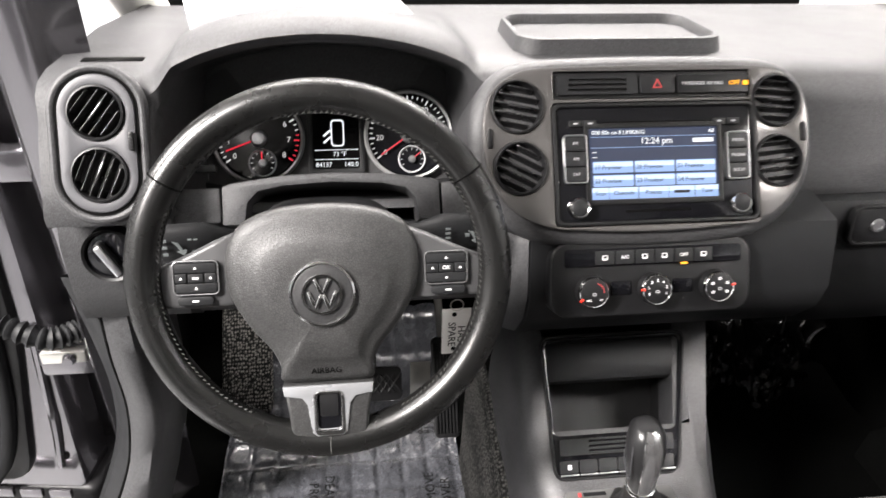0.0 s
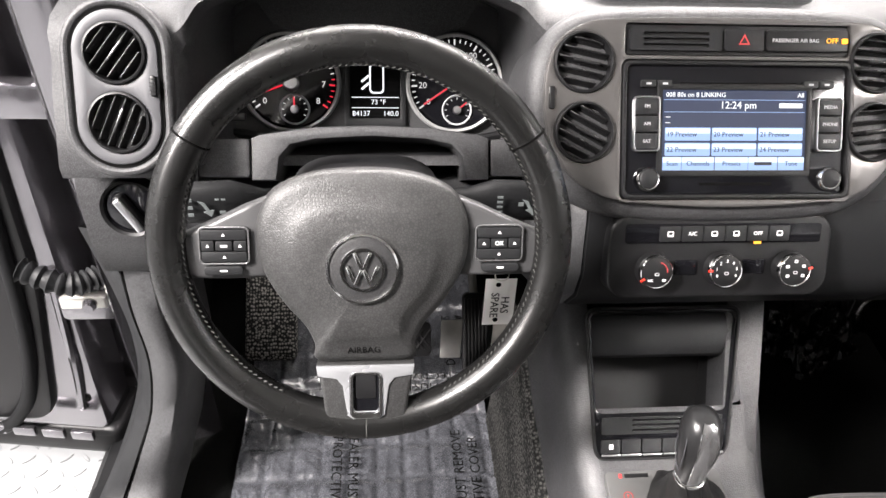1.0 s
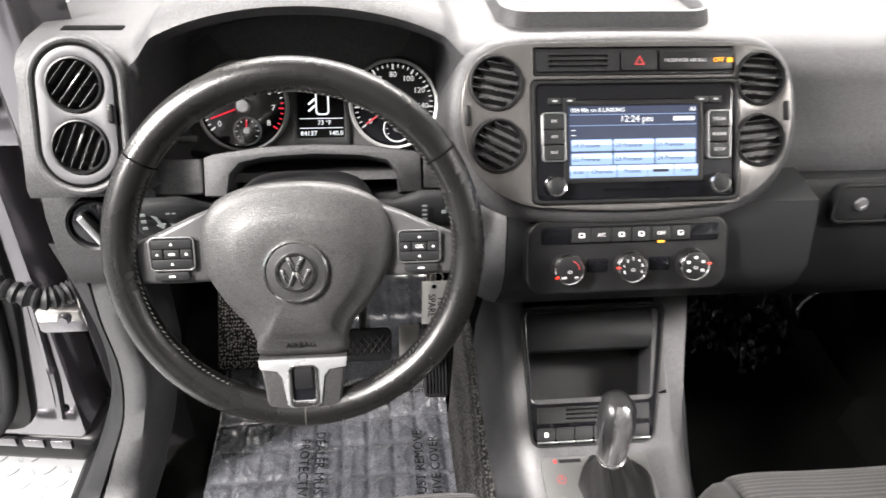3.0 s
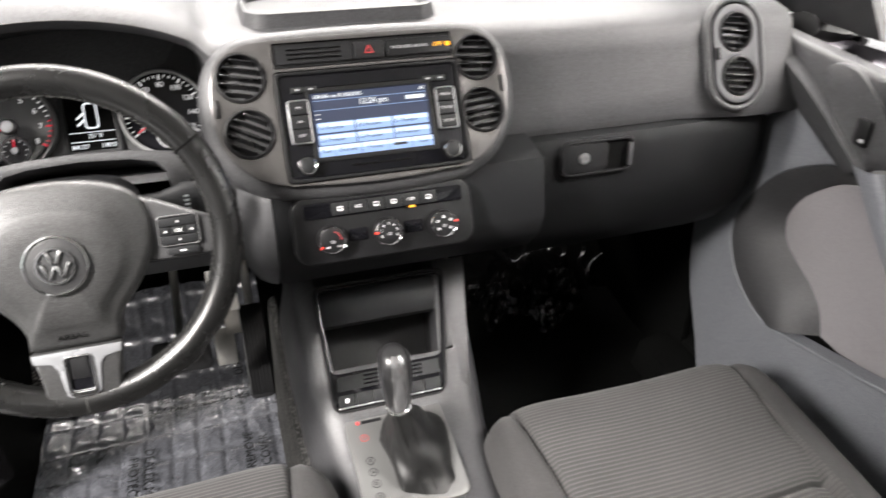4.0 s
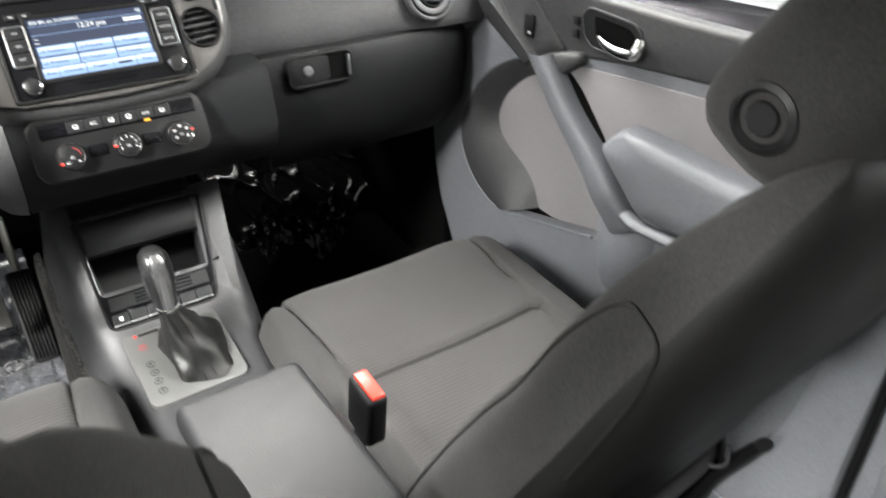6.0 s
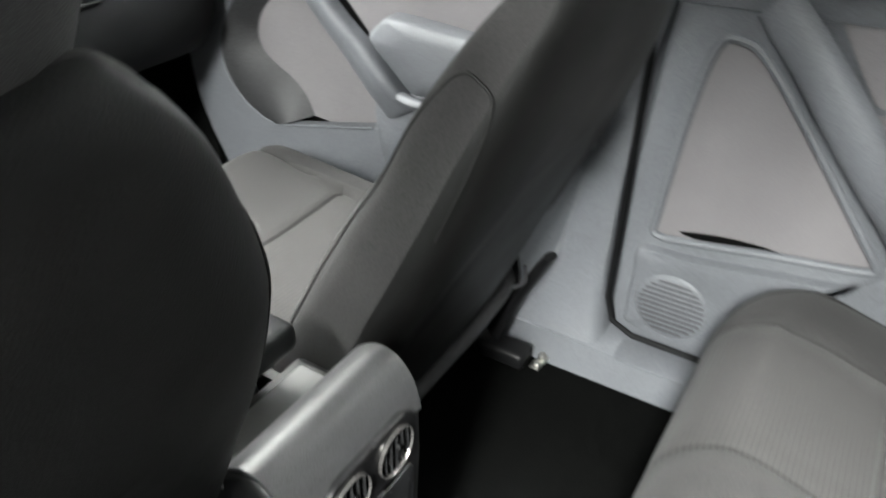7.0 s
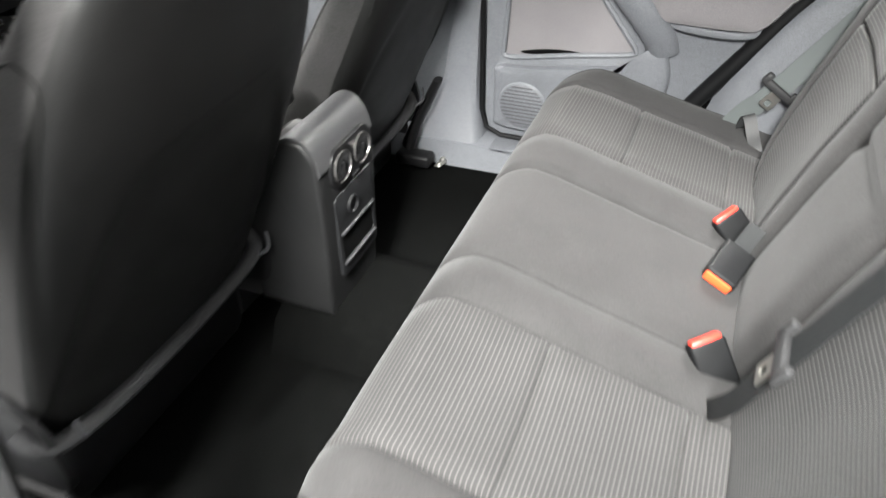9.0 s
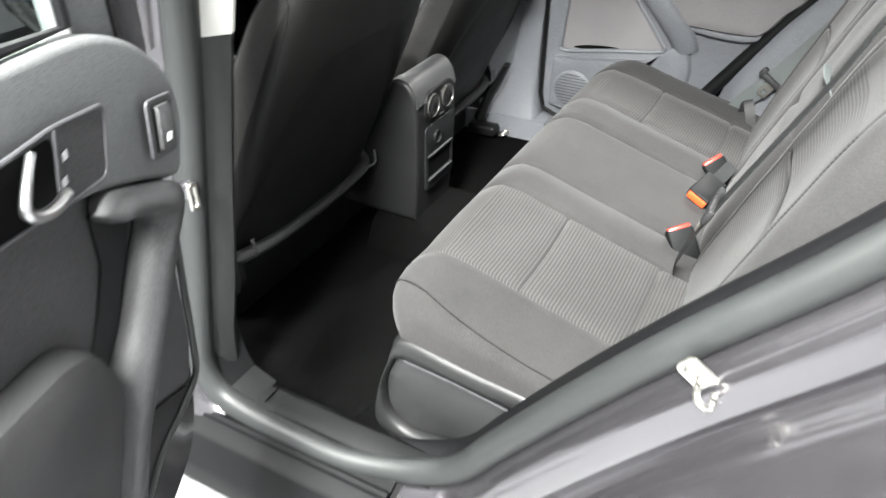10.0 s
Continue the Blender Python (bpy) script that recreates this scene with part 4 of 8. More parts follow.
for r in range(2):
    for c in range(3):
        x, y = -0.0505 + c * 0.0477, -0.0035 - r * 0.0150
        on_screen("tile", plate(rrect(0.0462, 0.0128, 0.001, 2), depth=0.0001), TILE, x, y)
        on_screen("tile_shine", plate(rrect(0.0450, 0.0052, 0.001, 2), depth=0.0001), TILETOP, x, y + 0.0030, 0.0040)
        on_screen("tile_lettering", words(f"{19 + 3 * r + c} Preview", 0.0068, "LEFT"), INK, x - 0.0215, y - 0.0004, 0.0042)
for x, w, text in ((-0.0660, 0.0190, "Scan"), (-0.0395, 0.0330, "Channels"), (-0.0050, 0.0340, "Presets"), (0.0275, 0.0300, ""), (0.0568, 0.0270, "Tune")):
    on_screen("menu_tile", plate(rrect(w, 0.0130, 0.0005, 2), depth=0.0001), TILE, x, -0.0325)
    on_screen("menu_shine", plate(rrect(w, 0.0055, 0.0005, 2), depth=0.0001), TILETOP, x, -0.0288, 0.0040)
    if text:
        on_screen("menu_lettering", words(text, 0.0064), INK, x, -0.0325, 0.0042)
    else:
        on_screen("logo_bar", box(0.018, 0.0032, 0.0002, 0), INK, x, -0.0325, 0.0042)
on_screen("station_lettering", words("008 80s on 8 LINKING", 0.0064, "LEFT"), SCREENTEXT, -0.0735, 0.0345, 0.0040)
on_screen("clock_lettering", words("12:24 pm", 0.0100, "CENTER"), SCREENTEXT, 0.0005, 0.0245, 0.0040)
on_screen("all_lettering", words("All", 0.0062, "RIGHT"), SCREENTEXT, 0.0680, 0.0345, 0.0040)
on_screen("logo_bar", box(0.024, 0.0045, 0.0002, 0), SCREENTEXT, 0.0545, 0.0245, 0.0040)
on_screen("rule", box(0.1440, 0.0005, 0.0002, 0), TILE, -0.003, 0.0180, 0.0040)
on_screen("rule", box(0.1440, 0.0005, 0.0002, 0), TILE, -0.003, 0.0298, 0.0040)
for y in (0.0130, 0.0075):
    on_screen("dash_mark", box(0.005, 0.0007, 0.0002, 0), SCREENTEXT, -0.071, y, 0.0040)
for sx, names in ((-1, ("FM", "AM", "SAT")), (1, ("MEDIA", "PHONE", "SETUP"))):
    part("button_frame", plate(rrect(0.0265, 0.0535, 0.004, 3), [rrect(0.0235, 0.0505, 0.003, 3)], 0.006, 0.0006), SATIN, radio, "bright button frame", m=Matrix.Translation((sx * 0.0935, 0.006, 0.0085)), local=True)
    for k, text in enumerate(names):
        b = part("radio_button", plate(rrect(0.0228, 0.0160, 0.001, 2), depth=0.005, bevel=0.0008), DASH_LOW, radio, m=Matrix.Translation((sx * 0.0935, 0.0227 - k * 0.0168, 0.0085)), local=True)
        part("button_lettering", words(text, 0.0048), GREYPRINT, b, m=Matrix.Translation((sx * 0.0935, 0.0227 - k * 0.0168, 0.0088)), local=True)
for x in (-0.0915, -0.0750, 0.0740, 0.0905):
    part("small_button", plate(rrect(0.0150, 0.0070, 0.001, 2), depth=0.003, bevel=0.0005), DASH_LOW, radio, m=Matrix.Translation((x, 0.045, 0.0055)), local=True)
    part("small_button_mark", box(0.005, 0.0018, 0.0002, 0), GREYPRINT, radio, m=Matrix.Translation((x, 0.045, 0.0057)), local=True)
for sx in (-1, 1):
    knob = part("radio_knob", lathe([(0.0, 0.0155), (0.0080, 0.0155), (0.0092, 0.0145), (0.0095, 0.004)], 32), DASH_LOW, radio, "black radio knob", m=Matrix.Translation((sx * 0.0928, -0.0475, 0.0)), local=True)
    part("knob_ring", lathe([(0.0090, 0.0140), (0.0103, 0.0148), (0.0118, 0.0120), (0.0122, 0.003)], 32), CHROME, knob, "chrome knob ring", m=Matrix.Translation((sx * 0.0928, -0.0475, 0.0)), local=True)

# ---- climate controls ----
CLIM = facing(0.002, 0.968, 0.882, 22)
climate = thing("climate_panel", m=CLIM, label="black climate control panel with three chrome ringed dials", category="climate control")
part("panel", plate(rrect(0.238, 0.088, 0.022, 6, 0, 0.012), depth=0.03, bevel=0.004, segments=3), BLACK, climate, m=Matrix.Translation((0, 0, 0.001)), local=True)
part("button_strip", plate(rrect(0.208, 0.020, 0.003, 3, 0.001, 0.037), depth=0.004, bevel=0.0006), PIANO, climate, m=Matrix.Translation((0, 0, 0.003)), local=True)
for k, text in enumerate(("", "A/C", "", "", "OFF", "")):
    x = -0.057 + k * 0.0232
    b = part("climate_button", plate(rrect(0.0222, 0.0160, 0.001, 2, x, 0.037), depth=0.004, bevel=0.0006), DASH_LOW, climate, m=Matrix.Translation((0, 0, 0.0048)), local=True)
    if text:
        part("button_lettering", words(text, 0.0056), WHITE, b, m=Matrix.Translation((x, 0.037, 0.0050)), local=True)
    else:
        part("button_icon", plate(rrect(0.0065, 0.0055, 0.0012, 3, x, 0.037), [rrect(0.0045, 0.0030, 0.0006, 2, x, 0.0375)], 0.0003), WHITE, b, m=Matrix.Translation((0, 0, 0.0051)), local=True)
part("lamp", box(0.008, 0.0026, 0.001, 0.0005, (-0.057 + 4 * 0.0232, 0.0275, 0.0052)), AMBER, climate, "lit amber lamp", local=True)
for n, x in enumerate((-0.073, 0.0, 0.0735)):
    d = part("dial", lathe([(0.0, 0.0170), (0.0140, 0.0170), (0.0158, 0.0160), (0.0184, 0.002)], 36), BLACK, climate, m=Matrix.Translation((x, 0, 0)), local=True)
    part("dial_ring", lathe([(0.0158, 0.0165), (0.0164, 0.0172), (0.0172, 0.0160), (0.0175, 0.011)], 36), CHROME, d, "chrome dial ring", m=Matrix.Translation((x, 0, 0)), local=True)
    on_dial = Matrix.Translation((x, 0, 0.0172))
    if n == 1:
        for k in range(7):
            a = radians(205 - k * 38)
            part("dial_digit", words(str(k), 0.0046), WHITE, d, m=on_dial @ Matrix.Translation((0.0108 * math.cos(a), 0.0108 * math.sin(a), 0)), local=True)
    elif n == 0:
        for text, dx in (("A/C", -0.0065), ("HI", 0.0075)):
            part("dial_mark", words(text, 0.0036), WHITE, d, m=on_dial @ Matrix.Translation((dx, -0.0085, 0)), local=True)
        part("red_arc", tube([(0.0108 * math.cos(radians(q)), 0.0108 * math.sin(radians(q)), 0) for q in range(0, 80, 8)], 0.0005, 5), REDPRINT, d, "red arc", m=on_dial, local=True)
    else:
        for k in range(5):
            a = radians(215 - k * 62)
            part("dial_icon", plate(rrect(0.0036, 0.0030, 0.0008, 2), [rrect(0.0022, 0.0016, 0.0004, 2)], 0.0003), WHITE, d, m=on_dial @ Matrix.Translation((0.0098 * math.cos(a), 0.0098 * math.sin(a), 0)), local=True)
    a = radians((-150, 178, 8)[n])
    part("pointer", box(0.0052, 0.0026, 0.0012, 0.0005), RED, d, "red pointer", m=Matrix.Translation((x + 0.0165 * math.cos(a), 0.0165 * math.sin(a), 0.0165)) @ Matrix.Rotation(a, 4, "Z"), local=True)
    part("dial_icon", plate(rrect(0.0045, 0.0032, 0.001, 2), [rrect(0.003, 0.0018, 0.0005, 2)], 0.0003), GREYPRINT, d, m=Matrix.Translation((x, -0.002, 0.0173)), local=True)
for x in (-0.037, 0.036):
    part("blank_switch", plate(rrect(0.024, 0.016, 0.002, 3, x, 0.001), depth=0.002, bevel=0.0005), PIANO, climate, m=Matrix.Translation((0, 0, 0.0022)), local=True)

# ---- instrument cluster ----
CLUS = facing(-0.356, 1.232, 0.947, 25)
cluster = thing("instrument_cluster", m=CLUS, label="black instrument cluster with two chrome ringed dials", category="instrument cluster")
part("face", plate(rrect(0.352, 0.185, 0.05, 8, 0, 0.028), depth=0.01), MIDDARK, cluster, local=True)
part("face_ridge", tube(smooth_line([(-0.172, -0.035, 0.004), (-0.100, -0.046, 0.008), (-0.045, -0.034, 0.008), (0.045, -0.034, 0.008), (0.100, -0.046, 0.008), (0.172, -0.035, 0.004)], 6), 0.005, 8), BLACK, cluster, local=True)
NEEDLE = lit("needle_red", (0.9, 0.03, 0.06), 0.9)
DIALTEXT = lit("dial_white", (0.9, 0.9, 0.9), 0.8)
for sx, marks, ang in ((-1, [str(k) for k in range(9)], 200), (1, [str(20 * k) for k in range(9)], 214)):
    cx = sx * 0.1005
    g = part("dial", lathe([(0.0, 0.002), (0.053, 0.002), (0.056, 0.008)], 56), PIANO, cluster, "speed dial" if sx > 0 else "rev dial", m=Matrix.Translation((cx, 0.025, 0)), local=True)
    part("dial_ring", lathe([(0.0555, 0.002), (0.0560, 0.010), (0.0590, 0.0115), (0.0610, 0.009), (0.0610, 0.0)], 64), PLATE, g, "bright dial ring", m=Matrix.Translation((cx, 0.025, 0)), local=True)
    for k, text in enumerate(marks):
        a = radians(215 - k * 250 / 8)
        part("numeral", words(text, 0.0105), DIALTEXT, g, m=Matrix.Translation((cx + 0.0395 * math.cos(a), 0.025 + 0.0395 * math.sin(a), 0.0026)), local=True)
    for k in range(33):
        a = radians(215 - k * 250 / 32)
        long = 0.007 if k % 4 == 0 else 0.0042
        part("tick", box(long, 0.0013 if k % 4 else 0.002, 0.0004, 0), NEEDLE if (sx < 0 and k > 26) else DIALTEXT, g, m=Matrix.Translation((cx + (0.0535 - long / 2) * math.cos(a), 0.025 + (0.0535 - long / 2) * math.sin(a), 0.0025)) @ Matrix.Rotation(a, 4, "Z"), local=True)
    a = radians(ang)
    part("needle", box(0.040, 0.0022, 0.001, 0.0004, (0.026, 0, 0)), NEEDLE, g, "lit red needle", m=Matrix.Translation((cx, 0.025, 0.006)) @ Matrix.Rotation(a, 4, "Z"), local=True)
    part("needle_cap", lathe([(0, 0.012), (0.008, 0.0115), (0.0105, 0.009), (0.0110, 0.003)], 24), SATIN, g, "grey needle cap", m=Matrix.Translation((cx, 0.025, 0)), local=True)
    sub = part("small_dial", lathe([(0.0165, 0.003), (0.0180, 0.0048), (0.0190, 0.0040), (0.0190, 0.002)], 36), GREYPRINT, g, "small dial with grey ring", m=Matrix.Translation((cx + 0.0035, -0.0075, 0)), local=True)
    part("small_dial_face", lathe([(0.0, 0.0030), (0.0172, 0.0032)], 36), PIANO, sub, m=Matrix.Translation((cx + 0.0035, -0.0075, 0)), local=True)
    part("small_dial_cap", lathe([(0, 0.009), (0.0045, 0.0085), (0.0055, 0.003)], 20), SATIN, sub, m=Matrix.Translation((cx + 0.0035, -0.0075, 0)), local=True)
    a2 = radians(92 if sx < 0 else 38)
    part("small_needle", box(0.012, 0.0018, 0.0008, 0.0003, (0.009, 0, 0)), NEEDLE, sub, "lit red needle", m=Matrix.Translation((cx + 0.0035, -0.0075, 0.006)) @ Matrix.Rotation(a2, 4, "Z"), local=True)
    for k in range(9):
        a3 = radians(210 - k * 30)
        part("small_tick", box(0.0028, 0.0009, 0.0003, 0), DIALTEXT, sub, m=Matrix.Translation((cx + 0.0035 + 0.0142 * math.cos(a3), -0.0075 + 0.0142 * math.sin(a3), 0.0036)) @ Matrix.Rotation(a3, 4, "Z"), local=True)
disp = part("display", plate(rrect(0.064, 0.086, 0.003, 3, 0.002, 0.022), depth=0.004, bevel=0.0008), HOLE, cluster, "small monochrome display", m=Matrix.Translation((0, 0, 0.004)), local=True)
part("display_frame", plate(rrect(0.076, 0.100, 0.005, 4, 0.002, 0.021), [rrect(0.062, 0.082, 0.003, 3, 0.002, 0.023)], 0.004, 0.001), DASH_LOW, disp, m=Matrix.Translation((0, 0, 0.006)), local=True)
for text, size, x, y, al in (("73 °F", 0.0085, 0.006, 0.0015, "CENTER"), ("84137", 0.0088, -0.0265, -0.0125, "LEFT"), ("140.0", 0.0088, 0.031, -0.0125, "RIGHT")):
    part("display_lettering", words(text, size, al), SCREENTEXT, disp, m=Matrix.Translation((x, y, 0.0046)), local=True)
for y in (0.0075, -0.0052):
    part("display_rule", box(0.058, 0.0008, 0.0003, 0, (0.002, y, 0.0045)), SCREENTEXT, disp, local=True)
part("display_car", join(plate(rrect(0.018, 0.036, 0.005, 4, 0.004, 0.030), [rrect(0.0145, 0.032, 0.004, 4, 0.004, 0.030)], 0.0003), moved(box(0.012, 0.0026, 0.0003, 0), Matrix.Translation((-0.010, 0.030, 0)) @ Matrix.Rotation(radians(40), 4, "Z")), moved(box(0.012, 0.0026, 0.0003, 0), Matrix.Translation((-0.010, 0.021, 0)) @ Matrix.Rotation(radians(40), 4, "Z"))), SCREENTEXT, disp, "white car outline", m=Matrix.Translation((0, 0, 0.0046)), local=True)

# ledge and column opening under the cluster
arch = [(-0.130, 0.028), (-0.12, 0.032), (-0.06, 0.040), (0, 0.042), (0.06, 0.040), (0.12, 0.032), (0.130, 0.028), (0.130, -0.018), (0.104, -0.018), (0.100, 0.008), (0.088, 0.021), (0.06, 0.027), (0, 0.030), (-0.06, 0.027), (-0.088, 0.021), (-0.100, 0.008), (-0.104, -0.018), (-0.130, -0.018)]
part("column_ledge", plate(arch, depth=0.10, bevel=0.003), DASH, dash, "grey ledge under the cluster", m=facing(-0.358, 1.095, 0.936, 30))
for sx in (-1, 1):
    part("ledge_end", plate(rrect(0.058, 0.042, 0.004, 3, sx * 0.161, 0.004), depth=0.10, bevel=0.003), DASH, dash, "grained ledge end", m=facing(-0.358, 1.10, 0.936, 30))
    part("reset_button", box(0.026, 0.009, 0.01, 0.002, (sx * 0.150, 0.036, 0.002)), BLACK, dash, "small black button", m=facing(-0.358, 1.118, 0.941, 30))
part("column_hole", box(0.20, 0.06, 0.06, 0.01, (-0.358, 1.20, 0.875)), HOLE, dash)

column = thing("steering_column", (-0.364, 1.1, 0.87), "black steering column cover with two stalks", "steering column")
shroud = []
for d, w, h in ((0.035, 0.060, 0.048), (0.06, 0.074, 0.060), (0.12, 0.078, 0.062), (0.20, 0.070, 0.05), (0.26, 0.06, 0.045)):
    shroud.append([WHEEL @ Vector((w * math.copysign(abs(math.cos(a)) ** 0.6, math.cos(a)), 0.004 + h * math.copysign(abs(math.sin(a)) ** 0.6, math.sin(a)), -d)) for a in [2 * math.pi * k / 28 for k in range(28)]])
part("shroud", loft(shroud), BLACK, column)
for sx in (-1, 1):
    loops = []
    for t, w, h in ((0.0, 0.012, 0.012), (0.35, 0.013, 0.013), (0.50, 0.019, 0.016), (0.60, 0.0235, 0.016), (0.97, 0.0225, 0.015), (1.0, 0.018, 0.012)):
        c = Vector((-0.364 + sx * (0.06 + 0.112 * t), 1.005 - 0.012 * t, 0.945 + 0.004 * t))
        loops.append([c + Vector((0, 0.6 * h * math.cos(a), w * math.sin(a))) for a in [2 * math.pi * k / 16 for k in range(16)]])
    st = part("stalk", loft(loops), GLOVEBOX, column, "black indicator stalk" if sx < 0 else "black wiper stalk")
    face = facing(-0.364 + sx * 0.148, 0.9825, 0.949, 0)
    if sx < 0:
        marks = [(-0.016, 0.009 - 0.008 * k, 0.0052, 0.0032) for k in range(3)] + [(0.010, 0.010, 0.004, 0.0016), (0.016, 0.010, 0.004, 0.0016), (0.014, -0.004, 0.0055, 0.003)]
    else:
        marks = [(-0.017, 0.011 - 0.0055 * k, 0.0055, 0.0022) for k in range(4)] + [(0.004, 0.003, 0.005, 0.004), (0.018, -0.008, 0.004, 0.003)]
    for dx, dy, w, h in marks:
        part("stalk_mark", box(w, h, 0.0008, 0, (dx, dy, 0.0006)), WEB, st, "grey print", m=face)
    part("turn_arrow", plate([(-0.008, 0.008), (-0.002, 0.006), (0.002, -0.002), (0.006, -0.002), (0.003, -0.009), (-0.004, -0.004), (-0.001, -0.003), (-0.004, 0.003)], depth=0.0008), WEB, st, "grey arrow print", m=face @ Matrix.Translation(((0.0 if sx < 0 else 0.013), 0, 0.0006)))

# ---- headlight switch ----
LSW = facing(-0.615, 1.073, 0.896, 10)
lsw = thing("headlight_switch", m=LSW, label="round black headlight switch with chrome lever", category="light switch")
part("bezel", lathe([(0.0275, 0.0), (0.0285, 0.006), (0.0315, 0.008), (0.0325, 0.0), (0.0325, -0.02)], 40), BLACK, lsw, local=True)
part("dial", lathe([(0.0, 0.004), (0.024, 0.004), (0.0275, 0.002)], 40), PIANO, lsw, local=True)
part("lever", box(0.0115, 0.046, 0.016, 0.005, (0, -0.002, 0.012), 3), BLACK, lsw, m=Matrix.Rotation(radians(32), 4, "Z"), local=True)
part("lever_cap", box(0.0085, 0.042, 0.004, 0.002, (0, -0.003, 0.0205), 3), SATIN, lsw, "chrome lever cap", m=Matrix.Rotation(radians(32), 4, "Z"), local=True)

# ---- steering wheel details ----


def dome(outline, steps):
    """A cushioned cap: the outline shrunk towards its middle in steps of (scale, height)."""
    cx = sum(x for x, y in outline) / len(outline)
    cy = sum(y for x, y in outline) / len(outline)
    return loft([[(cx + (x - cx) * s, cy + (y - cy) * s, z) for x, y in outline] for s, z in steps])


hub_line = [(0, 0.068), (0.045, 0.064), (0.078, 0.050), (0.092, 0.026), (0.0935, 0.0), (0.088, -0.024), (0.072, -0.052), (0.054, -0.074), (0.046, -0.092), (0.043, -0.108), (0, -0.1095), (-0.043, -0.108), (-0.046, -0.092), (-0.054, -0.074), (-0.072, -0.052), (-0.088, -0.024), (-0.0935, 0.0), (-0.092, 0.026), (-0.078, 0.050), (-0.045, 0.064)]
hub_ring = [(p.x, p.y) for p in smooth_line([(x, y, 0) for x, y in hub_line], 4, closed=True)]
part("airbag_cover", dome(hub_ring, ((0.97, -0.03), (1.0, -0.008), (0.992, 0.003), (0.965, 0.008), (0.88, 0.0115), (0.76, 0.0135), (0.70, 0.0175), (0.62, 0.0205), (0.40, 0.022), (0.1, 0.0225))), AIRBAG, wheel, "grained grey airbag cover", local=True, angle=60)
part("airbag_lettering", words("AIRBAG", 0.0085, depth=0.0004), HOLE, wheel, "embossed letters", m=Matrix.Translation((-0.001, -0.095, 0.0125)), local=True)
badge = part("badge", lathe([(0.0, 0.0235), (0.0265, 0.0235), (0.029, 0.0225), (0.0305, 0.021)], 44), MIDDARK, wheel, "round badge", m=Matrix.Translation((-0.001, -0.016, 0.002)), local=True)
part("badge_ring", lathe([(0.0285, 0.0225), (0.0295, 0.0245), (0.0312, 0.0240), (0.0320, 0.019)], 44), CHROME, badge, "chrome ring", m=Matrix.Translation((-0.001, -0.016, 0.002)), local=True)
AT_BADGE = Matrix.Translation((-0.001, -0.016, 0.002))
part("emblem_ring", lathe([(0.0165, 0.0240), (0.0170, 0.0258), (0.0192, 0.0258), (0.0198, 0.0240)], 40), CHROME, badge, "bright inner ring", m=AT_BADGE, local=True)
for x, y, a in ((-0.0042, 0.0085, 24), (0.0042, 0.0085, -24), (-0.0105, -0.0035, 24), (0.0105, -0.0035, -24), (-0.0036, -0.0065, -24), (0.0036, -0.0065, 24)):
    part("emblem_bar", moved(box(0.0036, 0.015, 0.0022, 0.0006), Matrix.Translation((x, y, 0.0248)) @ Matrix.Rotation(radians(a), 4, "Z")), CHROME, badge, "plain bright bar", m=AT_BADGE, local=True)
for sx in (-1, 1):
    spoke_line = [(0.084, 0.042), (0.105, 0.034), (0.13, 0.022), (0.158, 0.010), (0.165, -0.005), (0.163, -0.026), (0.15, -0.030), (0.12, -0.031), (0.085, -0.030)]
    sp = part("spoke", plate([(sx * x, y) for x, y in spoke_line], depth=0.02, bevel=0.005, segments=3), SPOKE, wheel, "dark grey spoke", m=Matrix.Translation((0, 0, 0.000)), local=True)
    bx = sx * 0.1205
    fr = part("button_frame", plate(rrect(0.0435, 0.034, 0.005, 4, bx, 0.001), [rrect(0.0402, 0.0307, 0.004, 4, bx, 0.001)], 0.004, 0.0006), BRIGHT, sp, "silver button frame", m=Matrix.Translation((0, 0, 0.0045)), local=True)
    for nm, w, h, dx, dy in (("button_up", 0.039, 0.0092, 0, 0.0108), ("button_down", 0.039, 0.0092, 0, -0.0088), ("button_inner", 0.011, 0.0092, -0.0138, 0.001), ("button_outer", 0.011, 0.0092, 0.0138, 0.001), ("button_ok", 0.0145, 0.0085, 0, 0.001)):
        part(nm, plate(rrect(w, h, 0.001, 2, bx + dx, dy), depth=0.004, bevel=0.0008), DASH_LOW, sp, m=Matrix.Translation((0, 0, 0.0055)), local=True)
    for dx, dy in ((0, 0.0108), (0, -0.0088), (-0.0138, 0.001), (0.0138, 0.001)):
        part("button_mark", plate([(bx + dx - 0.0015, dy - 0.001), (bx + dx + 0.0015, dy - 0.001), (bx + dx, dy + 0.0016)], depth=0.0002), WHITE, sp, m=Matrix.Translation((0, 0, 0.0058)), local=True)
    if sx > 0:
        part("button_lettering", words("OK", 0.0055), WHITE, sp, m=Matrix.Translation((bx, 0.001, 0.0058)), local=True)
    else:
        part("button_mark", box(0.006, 0.0022, 0.0003, 0, (bx, 0.001, 0.0058)), GREYPRINT, sp, local=True)
    low = part("low_button", plate(rrect(0.034, 0.0085, 0.0035, 4, sx * 0.122, -0.0215), depth=0.004, bevel=0.001), DASH_LOW, sp, m=Matrix.Translation((0, 0, 0.0045)), local=True)
    part("button_mark", box(0.006, 0.0015, 0.0002, 0, (sx * 0.122, -0.0215, 0.0047)), WHITE, low, local=True)
low_line = [(-0.044, -0.108), (-0.039, -0.140), (-0.037, -0.162), (-0.031, -0.174), (-0.018, -0.178), (0.018, -0.178), (0.031, -0.174), (0.037, -0.162), (0.039, -0.140), (0.044, -0.108)]
